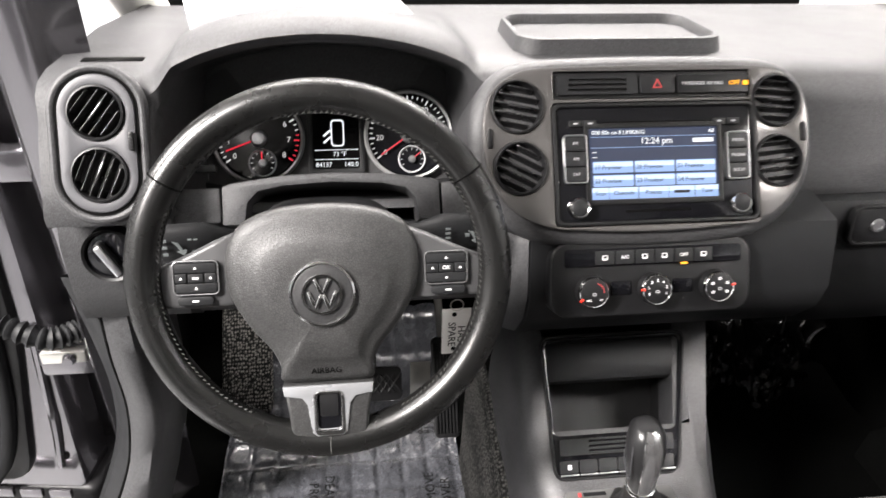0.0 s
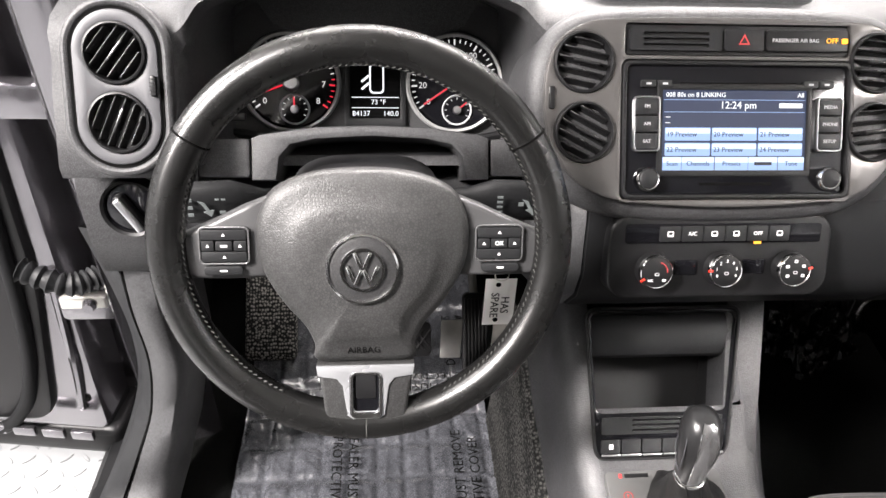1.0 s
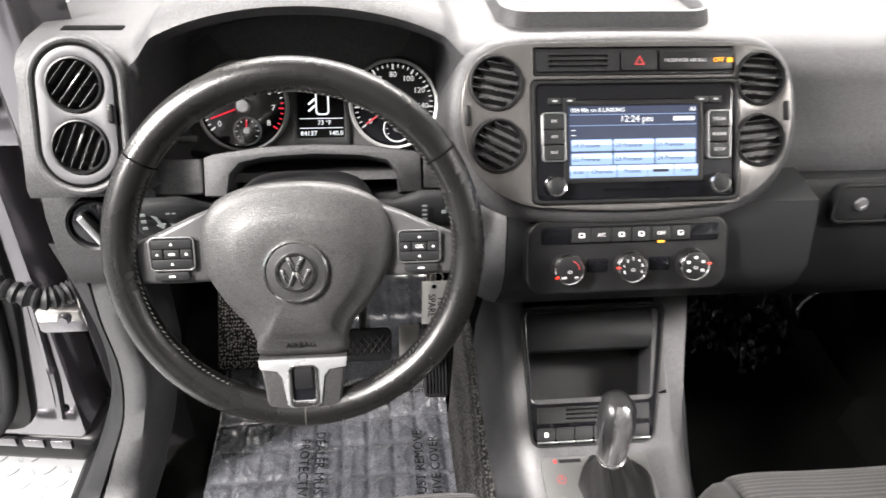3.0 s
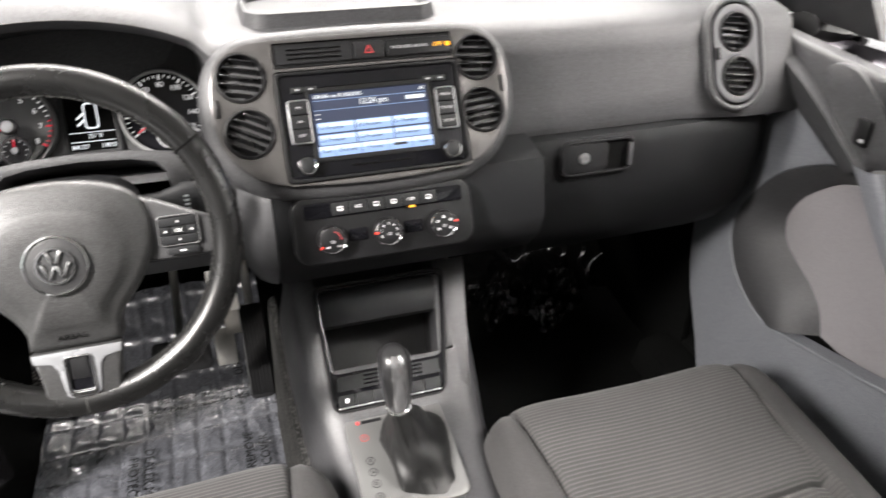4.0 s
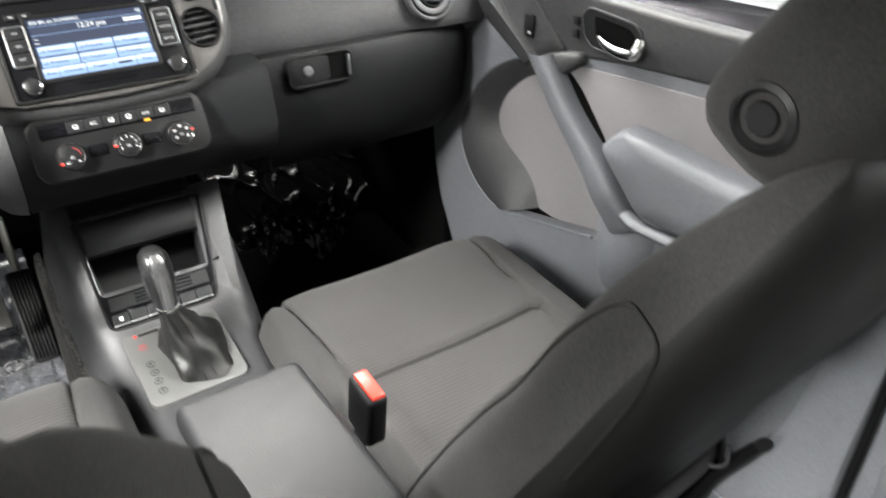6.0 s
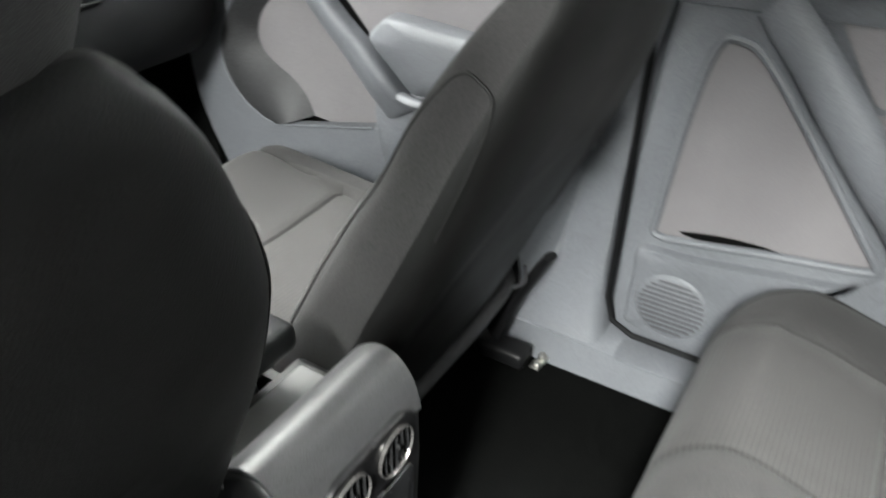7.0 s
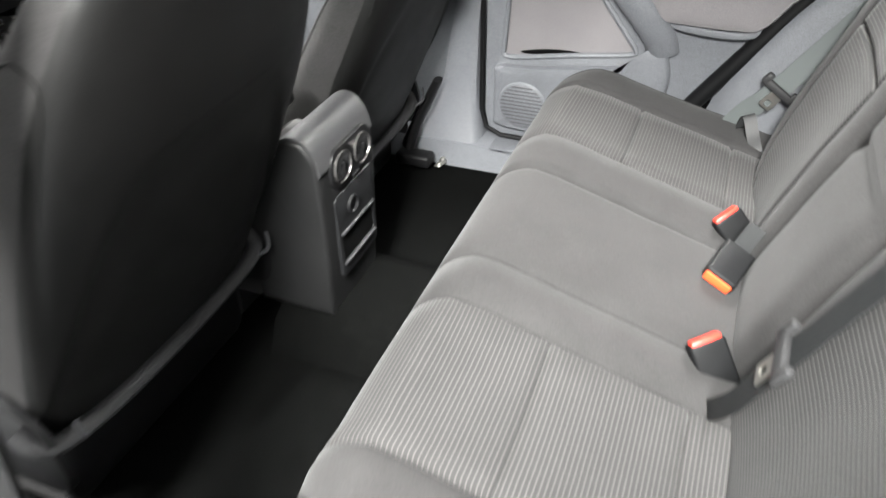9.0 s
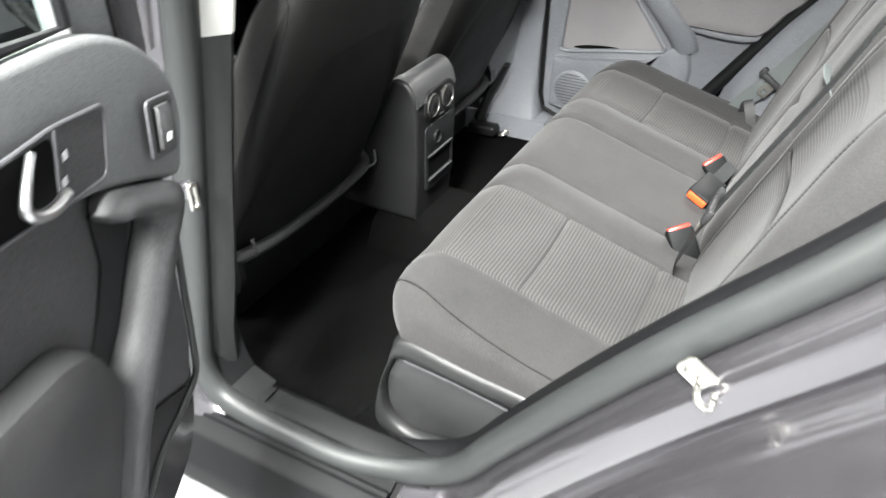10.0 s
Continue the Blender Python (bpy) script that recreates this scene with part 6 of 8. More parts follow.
# ---- front right door ----
fdoor = thing("door_front_right", (0.78, 0.6, 0.4), "grey front passenger door panel with pocket and pull bar", "car door")
R70 = side_r(0.705)
panel_line = yz([(1.120, 0.325), (1.150, 0.40), (1.200, 0.50), (1.226, 0.60), (1.226, 0.70), (1.190, 0.81), (1.12, 0.905), (1.05, 0.965), (0.95, 0.99), (0.60, 1.0), (0.22, 1.01), (0.22, 0.325)])
POCKET_OUT = [(0.880, 0.880), (0.915, 0.893), (0.959, 0.886), (1.030, 0.846), (1.080, 0.795), (1.116, 0.735), (1.122, 0.680), (1.102, 0.632), (1.070, 0.597), (1.030, 0.574), (0.991, 0.560)]
POCKET_IN = [(0.905, 0.852), (0.928, 0.859), (0.967, 0.842), (1.013, 0.802), (1.035, 0.768), (1.042, 0.738), (1.030, 0.706), (0.997, 0.682), (0.955, 0.660), (0.922, 0.630), (0.902, 0.586)]
out_line, in_line = smooth_line([(y, z, 0) for y, z in POCKET_OUT], 4), smooth_line([(y, z, 0) for y, z in POCKET_IN], 4)
pocket = [(p.x, p.y) for p in out_line] + [(0.93, 0.571), (0.82, 0.595), (0.715, 0.619), (0.693, 0.626), (0.688, 0.636), (0.700, 0.668), (0.76, 0.745), (0.83, 0.825)]
pocket_ring = yz(pocket)
part("lower_panel", plate(panel_line, [pocket_ring], 0.03, 0.005, 3), DOOR, fdoor, "grained grey lower panel", m=R70 @ Matrix.Translation((0, 0, 0.003)))
part("panel_roll", skin([[R70 @ Vector((-y - k, z, 0.003 - d)) for k, d in ((-0.006, 0.004), (0.010, 0.010), (0.024, 0.028), (0.030, 0.055), (0.030, 0.09))] for y, z in [(p.x, p.y) for p in smooth_line([(1.110, 0.30, 0), (1.150, 0.40, 0), (1.200, 0.50, 0), (1.226, 0.60, 0), (1.226, 0.70, 0), (1.190, 0.81, 0), (1.12, 0.905, 0)], 4)]]), DOOR, fdoor, "rounded front edge of the panel", angle=60)
band = []
for t in [k / 8 for k in range(9)]:
    band.append([R70 @ Vector((-o.lerp(i, t).x, o.lerp(i, t).y, 0.002 - 0.042 * t ** 1.3 + 0.020 * math.sin(math.pi * t) * min(max((k - 18) / 20, 0), 1))) for k, (o, i) in enumerate(zip(out_line, in_line))])
part("pocket_front", skin(band), DASH, fdoor, "smooth curved pocket front", angle=60)
part("pocket_back", plate(yz([(p.x, p.y) for p in in_line] + [(0.86, 0.583), (0.80, 0.592), (0.72, 0.612), (0.66, 0.66), (0.74, 0.78), (0.83, 0.87)]), depth=0.004), DOOR_CLOTH, fdoor, "grey cloth pocket wall", m=R70 @ Matrix.Translation((0, 0, -0.036)))
# black sheet paints the shade deep in the pocket
part("pocket_inside_shade", plate(yz([(1.14, 0.70), (1.06, 0.50), (0.62, 0.54), (0.62, 0.90), (0.95, 0.93)]), depth=0.004), HOLE, fdoor, m=R70 @ Matrix.Translation((0, 0, -0.046)))
part("pocket_lip", tube([R70 @ Vector((-y, z, 0.004)) for y, z in ((1.005, 0.566), (0.985, 0.561), (0.93, 0.571), (0.82, 0.595), (0.715, 0.619))], 0.0035, 8), DOOR, fdoor, "rounded pocket edge")
part("bar_foot", dome([(-p.x, p.y) for p in smooth_line([(0.703, 0.690, 0), (0.655, 0.708, 0), (0.600, 0.718, 0), (0.575, 0.690, 0), (0.585, 0.620, 0), (0.620, 0.560, 0), (0.675, 0.530, 0), (0.702, 0.600, 0)], 4, closed=True)], ((1.0, 0.001), (0.93, 0.004), (0.80, 0.009), (0.55, 0.014), (0.25, 0.017), (0.05, 0.0175))), DOOR, fdoor, "grey foot of the pull bar", m=R70, angle=70)
part("armrest_ledge", tube(smooth_line([R70 @ Vector((-y, z, d)) for y, z, d in ((0.625, 0.712, 0.028), (0.590, 0.712, 0.040), (0.52, 0.718, 0.045), (0.40, 0.722, 0.045), (0.24, 0.724, 0.040))], 4), 0.013, 10, flat=0.8), DOOR, fdoor, "grey ledge under the armrest")
# upper trim with window ledge
upper = [(1.22, 1.03), (1.17, 1.055), (0.97, 1.043), (0.60, 1.032), (0.22, 1.030), (0.22, 0.965), (0.53, 0.952), (0.70, 0.940), (0.80, 0.928), (0.86, 0.908), (0.91, 0.898), (0.94, 0.915), (1.05, 0.985)]
part("upper_trim", plate(yz(upper), depth=0.03, bevel=0.010, segments=3), DASH, fdoor, "dark grained upper trim", m=R70 @ Matrix.Translation((0, 0, 0.006)))
part("window_ledge", loft([[(x, y, z) for x, z in ((0.700, 1.006), (0.706, 1.022), (0.722, 1.026), (0.742, 1.020), (0.750, 1.010), (0.750, 0.96), (0.71, 0.96))] for y in (1.18, 0.9, 0.5, 0.2)]), DASH, fdoor, "dark window ledge")
part("window_seal", tube([(0.757, 1.18, 1.018), (0.757, 0.7, 1.012), (0.757, 0.2, 1.012)], 0.006, 8), RUBBER, fdoor, "black rubber window seal")
part("outer_window_sill", skin([[(x, y, z) for x, z in ((0.765, 1.010), (0.80, 1.006), (0.845, 0.996), (0.862, 0.98), (0.866, 0.95))] for y in (1.20, 0.9, 0.5, 0.2)]), PAINT, fdoor, "grey metallic sill outside the window", angle=60)
pod = part("switch_pod", dome([(-p.x, p.y) for p in smooth_line([(1.005, 1.03, 0), (0.96, 1.042, 0), (0.915, 1.02, 0), (0.86, 0.975, 0), (0.822, 0.94, 0), (0.85, 0.922, 0), (0.905, 0.912, 0), (0.95, 0.945, 0), (0.99, 0.99, 0)], 4, closed=True)], ((1.0, 0.004), (0.99, 0.011), (0.95, 0.0135), (0.6, 0.0145), (0.1, 0.0145))), DASH, fdoor, "dark switch pod", m=R70)
part("window_switch", box(0.024, 0.040, 0.010, 0.003, (-0.907, 0.962, 0.016)), BLACK, pod, "black window switch", m=R70)
part("switch_mark", box(0.007, 0.0045, 0.001, 0, (-0.902, 0.952, 0.0212)), GREYPRINT, pod, "white print", m=R70)
recess_line = rounded(yz([(0.790, 1.003), (0.775, 1.017), (0.680, 1.010), (0.664, 1.0), (0.658, 0.966), (0.670, 0.954), (0.761, 0.956), (0.781, 0.970)]), 0.008)
hb = part("handle_recess", plate(recess_line, depth=0.004), DASH_LOW, fdoor, "dark handle surround", m=R70 @ Matrix.Translation((0, 0, 0.0085)))
part("recess_rim", tube([(x, y, 0.0075) for x, y in recess_line], 0.0025, 8, closed=True), DASH, hb, "raised grained rim", m=R70)
# thin black sheet paints the shade behind the handle
part("handle_hole_shade", plate(rounded(yz([(0.762, 1.007), (0.690, 1.002), (0.672, 0.990), (0.680, 0.966), (0.752, 0.966)]), 0.008), depth=0.002), HOLE, hb, m=R70 @ Matrix.Translation((0, 0, 0.0102)))
part("door_handle", tube(smooth_line([(-0.745, 0.976, 0.014), (-0.722, 0.971, 0.022), (-0.690, 0.967, 0.026), (-0.666, 0.969, 0.026), (-0.657, 0.978, 0.024), (-0.659, 0.990, 0.016)], 6), lambda t: 0.0050 + 0.0060 * t * (1.6 - t), 12, flat=0.7), CHROME, hb, "chrome door handle", m=R70)
for dz in (0.993, 0.972):
    part("lock_button", box(0.012, 0.014, 0.004, 0.001, (-0.798, dz, 0.012)), DASH_LOW, hb, m=R70)
bar_left = smooth_line([(-y, z, 0) for y, z in ((0.905, 0.918), (0.890, 0.903), (0.821, 0.825), (0.749, 0.751), (0.697, 0.689), (0.668, 0.650))], 6)
bar_right = smooth_line([(-y, z, 0) for y, z in ((0.838, 0.930), (0.818, 0.908), (0.762, 0.848), (0.690, 0.788), (0.632, 0.726), (0.605, 0.690))], 6)
GRIP = ((0.0, -0.006), (0.0, 0.018), (0.05, 0.026), (0.18, 0.033), (0.45, 0.040), (0.72, 0.045), (0.88, 0.044), (0.97, 0.038), (1.0, 0.028), (1.0, -0.006))
part("pull_bar", skin([[a.lerp(b, k) + Vector((0, 0, d * (1 - 0.5 * max(i - 22, 0) / 8))) for k, d in GRIP] for i, (a, b) in enumerate(zip(bar_left, bar_right))]), DOOR, fdoor, "grey pull bar", m=R70, angle=70)
part("bar_cap", dome([(-p.x, p.y) for p in smooth_line([(0.880, 0.912, 0), (0.840, 0.932, 0), (0.780, 0.944, 0), (0.772, 0.928, 0), (0.795, 0.910, 0), (0.830, 0.892, 0)], 4, closed=True)], ((1.0, 0.0), (0.96, 0.012), (0.85, 0.019), (0.6, 0.023), (0.1, 0.024))), DASH, fdoor, "rounded upper end of the pull bar", m=R70, angle=70)
spear_r = smooth_line([(-y, z, 0) for y, z in ((1.190, 1.056), (1.164, 1.050), (1.027, 0.999), (0.886, 0.913))], 5)
spear_l = smooth_line([(-y, z, 0) for y, z in ((1.165, 1.000), (1.113, 0.975), (1.027, 0.932), (0.930, 0.884))], 5)
part("trim_spear", skin([[a.lerp(b, k) + Vector((0, 0, d)) for k, d in ((-0.05, 0.006), (0.0, 0.022), (0.06, 0.026), (0.14, 0.024), (0.6, 0.014), (0.95, 0.004), (1.0, -0.004))] for a, b in zip(spear_r, spear_l)]), DASH, fdoor, "ridged strip running up to the dash", m=R70, angle=50)
arm_line = [(0.687, 0.812), (0.678, 0.834), (0.654, 0.855), (0.632, 0.861), (0.549, 0.857), (0.45, 0.850), (0.30, 0.846), (0.25, 0.82), (0.25, 0.745), (0.45, 0.738), (0.560, 0.730), (0.595, 0.730), (0.640, 0.768)]
part("armrest", dome([(-p.x, p.y) for p in smooth_line([(y, z, 0) for y, z in arm_line], 4, closed=True)], ((1.0, -0.01), (1.0, 0.025), (0.97, 0.042), (0.88, 0.052), (0.5, 0.056), (0.1, 0.057))), DOOR, fdoor, "padded grey armrest", m=R70, angle=60)
part("cloth_insert", plate(rounded(yz([(0.845, 0.89), (0.795, 0.918), (0.53, 0.935), (0.25, 0.945), (0.25, 0.80), (0.66, 0.80), (0.735, 0.78)]), 0.012), depth=0.006, bevel=0.002), DOOR_CLOTH, fdoor, "grey cloth insert", m=R70 @ Matrix.Translation((0, 0, 0.007)))
# flat black patch paints the shade behind the pull bar
part("grab_hollow_shade", plate(rounded(yz([(0.850, 0.893), (0.806, 0.905), (0.772, 0.880), (0.708, 0.812), (0.690, 0.775), (0.74, 0.785)]), 0.010), depth=0.002), HOLE, fdoor, m=R70 @ Matrix.Translation((0, 0, 0.010)))
part("door_outer_skin", plate(yz([(1.25, 0.33), (1.25, 0.98), (0.2, 1.05), (0.2, 0.33)]), depth=0.02), PAINT, fdoor, "grey metallic outer skin", m=side_r(0.84))
part("mirror_triangle", plate(yz([(1.25, 1.06), (1.0, 1.06), (1.10, 1.20)]), depth=0.02, bevel=0.003), BLACK, fdoor, "black corner trim", m=side_r(0.775))
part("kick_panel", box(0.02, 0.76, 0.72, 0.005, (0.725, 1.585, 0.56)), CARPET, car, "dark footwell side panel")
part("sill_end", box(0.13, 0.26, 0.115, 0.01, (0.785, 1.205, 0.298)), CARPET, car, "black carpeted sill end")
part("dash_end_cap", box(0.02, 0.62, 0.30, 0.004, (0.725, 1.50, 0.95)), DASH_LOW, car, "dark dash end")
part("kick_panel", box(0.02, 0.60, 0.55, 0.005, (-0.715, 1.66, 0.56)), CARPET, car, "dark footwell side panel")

mirror = thing("wing_mirror", (0.90, 1.13, 1.10), "black wing mirror reflecting the white booth", "mirror")
MIR = Matrix.Translation((1.006, 1.105, 1.062)) @ Matrix.Rotation(radians(-16), 4, "Z") @ Matrix.Rotation(radians(90), 4, "X")
mo = [(p.x, p.y) for p in smooth_line([(-0.115, 0.07, 0), (-0.09, 0.088, 0), (0.06, 0.09, 0), (0.10, 0.075, 0), (0.112, 0.03, 0), (0.10, -0.03, 0), (0.06, -0.072, 0), (-0.05, -0.078, 0), (-0.10, -0.06, 0), (-0.118, -0.01, 0)], 5, closed=True)]
mo = [(x * 1.14, y * 0.98) for x, y in mo]
part("housing", dome(mo, ((1.02, 0.012), (1.06, 0.0), (1.05, -0.03), (0.9, -0.07), (0.5, -0.095), (0.1, -0.1))), BLACK, mirror, "black mirror housing", m=MIR)
part("mirror_rim", plate([(x * 1.04, y * 1.04) for x, y in mo], [[(x * 0.93, y * 0.93) for x, y in mo]], 0.014, 0.003), BLACK, mirror, m=MIR @ Matrix.Translation((0, 0, 0.020)))
part("mirror_pane", plate([(x * 0.94, y * 0.94) for x, y in mo], depth=0.003), MIRROR, mirror, "mirror glass", m=MIR @ Matrix.Translation((0, 0, 0.0145)))
part("mirror_foot", tube([(0.92, 1.15, 1.05), (0.84, 1.16, 1.035), (0.765, 1.15, 1.05)], 0.035, 10, flat=0.6), BLACK, mirror)

# ---- rear right door ----
rdoor = thing("door_rear_right", (0.78, -0.2, 0.4), "grey rear passenger door panel with pocket and speaker", "car door")
R69 = side_r(0.695)
rp = [(0.125, 0.578), (0.128, 0.62), (0.115, 0.78), (0.095, 0.90), (0.06, 0.915), (0.02, 0.89), (-0.07, 0.785), (-0.17, 0.66), (-0.190, 0.632), (-0.175, 0.618), (-0.05, 0.600), (0.06, 0.582)]
rp_ring = [(-p.x, p.y) for p in smooth_line([(y, z, 0) for y, z in rp], 4, closed=True)]
rear_line = yz([(0.175, 0.42), (0.165, 0.375), (0.13, 0.36), (-0.20, 0.36), (-0.25, 0.42), (-0.37, 0.60), (-0.57, 0.88), (-0.66, 1.0), (-0.65, 1.06), (0.15, 1.05), (0.175, 0.70)])
part("panel", plate(rear_line, [rp_ring], 0.03, 0.004), DOOR, rdoor, "grained grey panel", m=R69)
part("pocket_back", plate([(x * 1.08 - 0.0, 0.74 + (y - 0.74) * 1.06) for x, y in rp_ring], depth=0.004), DOOR_CLOTH, rdoor, "grey cloth pocket wall", m=R69 @ Matrix.Translation((0, 0, -0.012)))
part("pocket_rim", tube([(x, y, 0) for x, y in rp_ring], 0.007, 8, closed=True), DOOR, rdoor, "rounded pocket edge", m=R69 @ Matrix.Translation((0, 0, -0.002)))
# shallow black patch paints the shade under the pocket's edge
part("pocket_notch_shade", dome([(-p.x, p.y) for p in smooth_line([(0.09, 0.588, 0), (0.03, 0.602, 0), (-0.04, 0.606, 0), (-0.07, 0.600, 0), (0.0, 0.588, 0)], 4, closed=True)], ((1.0, -0.012), (0.9, -0.007), (0.4, -0.005))), HOLE, rdoor, m=R69)
lowb = [(0.150, 0.50), (0.150, 0.42), (0.12, 0.385), (-0.15, 0.385), (-0.22, 0.43), (-0.27, 0.52), (-0.275, 0.60), (-0.24, 0.66), (-0.19, 0.60), (-0.05, 0.575), (0.06, 0.56), (0.145, 0.552)]
part("lower_bulge", dome([(-p.x, p.y) for p in smooth_line([(y, z, 0) for y, z in lowb], 4, closed=True)], ((1.0, 0.0), (0.985, 0.012), (0.95, 0.018), (0.7, 0.020), (0.3, 0.020), (0.05, 0.020))), DOOR, rdoor, "rounded lower panel", m=R69)
sp = part("speaker_grille", lathe([(0.0, 0.024), (0.058, 0.024), (0.062, 0.021), (0.064, 0.018)], 40), DOOR, rdoor, "round speaker grille", m=R69 @ Matrix.Translation((-0.070, 0.460, 0)))
for k in range(-5, 6):
    w = 2 * math.sqrt(max(0.056**2 - (k * 0.0098) ** 2, 0))
    part("grille_bar", box(w, 0.0032, 0.002, 0.0006, (-0.070, 0.460 + k * 0.0098, 0.0248)), POD, sp, m=R69)
rarm = [(-0.10, 0.84), (-0.16, 0.80), (-0.235, 0.725), (-0.27, 0.715), (-0.40, 0.712), (-0.450, 0.722), (-0.495, 0.78), (-0.530, 0.835), (-0.35, 0.855), (-0.22, 0.862)]
part("armrest", dome([(-p.x, p.y) for p in smooth_line([(y, z, 0) for y, z in rarm], 4, closed=True)], ((1.0, -0.005), (1.0, 0.024), (0.96, 0.036), (0.8, 0.042), (0.4, 0.044), (0.05, 0.044))), DOOR_CLOTH, rdoor, "padded grey cloth armrest", m=R69)
part("armrest_edge", tube(smooth_line([(0.245, 0.712, 0.012), (0.30, 0.703, 0.020), (0.40, 0.700, 0.022), (0.455, 0.712, 0.012)], 5), 0.010, 8, flat=0.6), DOOR, rdoor, "grey armrest edge", m=R69)
part("pull_bar", tube(smooth_line([(-0.03, 0.975, 0.012), (0.03, 0.918, 0.026), (0.09, 0.852, 0.034), (0.155, 0.778, 0.034), (0.205, 0.722, 0.028), (0.240, 0.672, 0.014), (0.250, 0.635, 0.0)], 6), lambda t: 0.030 + 0.008 * t, 14, flat=0.52), DOOR, rdoor, "grey pull bar", m=R69)
part("cloth_insert", plate(rounded(yz([(-0.05, 0.96), (-0.12, 0.86), (-0.22, 0.87), (-0.53, 0.85), (-0.62, 0.96)]), 0.012), depth=0.006, bevel=0.002), DOOR_CLOTH, rdoor, "grey cloth insert", m=R69 @ Matrix.Translation((0, 0, 0.006)))
part("upper_trim", plate(yz([(0.16, 0.955), (0.16, 1.06), (-0.70, 1.07), (-0.69, 0.97)]), depth=0.03, bevel=0.008), DOOR, rdoor, "grained upper trim", m=R69 @ Matrix.Translation((0, 0, 0.010)))
part("handle_surround", plate(rrect(0.13, 0.07, 0.012, 4, 0.16, 1.005), depth=0.006, bevel=0.002), BLACK, rdoor, "black handle surround", m=R69 @ Matrix.Translation((0, 0, 0.016)))
part("door_handle", tube([(0.13, 0.985, 0.022), (0.16, 0.980, 0.026), (0.21, 0.99, 0.02)], 0.007, 8), CHROME, rdoor, "chrome door handle", m=R69)
part("window_switch", box(0.026, 0.036, 0.008, 0.003, (0.045, 1.01, 0.016)), BLACK, rdoor, "black window switch", m=R69)
part("door_gap_seal", tube([(0.700, 0.186, 1.0), (0.700, 0.186, 0.42), (0.70, 0.172, 0.372), (0.70, 0.13, 0.352), (0.70, -0.2, 0.352)], 0.007, 8), RUBBER, car, "black door seal")
part("sill_plate", box(0.06, 0.24, 0.006, 0.002, (0.655, 0.02, 0.348)), DOOR, car, "grey sill plate")

# ---- right rear corner: seal, pillar trim, belt ----
part("rear_aperture_seal", tube(smooth_line([(0.685, -0.255, 0.40), (0.685, -0.34, 0.53), (0.685, -0.50, 0.76), (0.685, -0.66, 0.98), (0.68, -0.76, 1.15)], 5), 0.020, 10), RUBBER, car, "dark door seal")
pillar_line = ((-0.27, 0.36), (-0.33, 0.42), (-0.388, 0.51), (-0.412, 0.60), (-0.488, 0.736), (-0.56, 0.83), (-0.69, 1.0), (-0.82, 1.2), (-0.88, 1.45))
part("c_pillar_trim", skin([[(0.690, y + 0.02, z), (0.672, y + 0.004, z), (0.660, y - 0.008, z), (0.650, y - 0.03, z), (0.646, y - 0.08, z), (0.642, y - 0.16, z), (0.63, y - 0.45, z)] for y, z in [(p.x, p.y) for p in smooth_line([(y, z, 0) for y, z in pillar_line], 4)]]), DOOR, car, "grey rear pillar trim", angle=60)
part("rear_side_trim", plate(yz([(-0.45, 0.40), (-0.70, 0.80), (-0.90, 1.15), (-1.5, 1.15), (-1.5, 0.40)]), depth=0.02), DOOR, car, "grey rear side trim", m=side_r(0.665))
rb = thing("rear_belt_right", (0.62, -0.52, 0.62), "grey seat belt with steel tongue beside the rear seat", "seat belt", "rear seat belts")
belt = smooth_line([(0.625, -0.418, 0.495), (0.622, -0.45, 0.552), (0.618, -0.50, 0.610), (0.622, -0.562, 0.70), (0.622, -0.63, 0.80), (0.615, -0.74, 0.95), (0.60, -0.86, 1.15)], 6)
part("webbing", strap(belt, 0.047, (0.0, 0.82, 0.57)), WEB, rb, "grey webbing")
TONGUE = Matrix(((0, 0, 1, 0.612), (0.82, -0.57, 0, -0.502), (0.57, 0.82, 0, 0.614), (0, 0, 0, 1)))
part("tongue", join(moved(box(0.082, 0.017, 0.014, 0.005), Matrix.Translation((0, 0.006, -0.006))), moved(box(0.016, 0.026, 0.015, 0.005), Matrix.Translation((-0.035, 0.012, -0.006))), moved(box(0.016, 0.026, 0.015, 0.005), Matrix.Translation((0.035, 0.012, -0.006)))), MIDDARK, rb, "dark grey tongue grip", m=TONGUE)
part("tongue_plate", plate(rrect(0.028, 0.036, 0.003, 3, -0.006, -0.022), [rrect(0.013, 0.015, 0.002, 3, -0.006, -0.028)], 0.003), STEEL, rb, "bright steel tongue", m=TONGUE @ Matrix.Translation((0, 0, -0.003)))
part("belt_anchor", strap(smooth_line([(0.600, -0.452, 0.530), (0.592, -0.456, 0.560), (0.582, -0.463, 0.560), (0.562, -0.477, 0.53), (0.535, -0.492, 0.503), (0.52, -0.52, 0.46)], 4), 0.026, (0.15, -0.9, 0.4), 0.003), MIDDARK, rb, "folded dark webbing end")

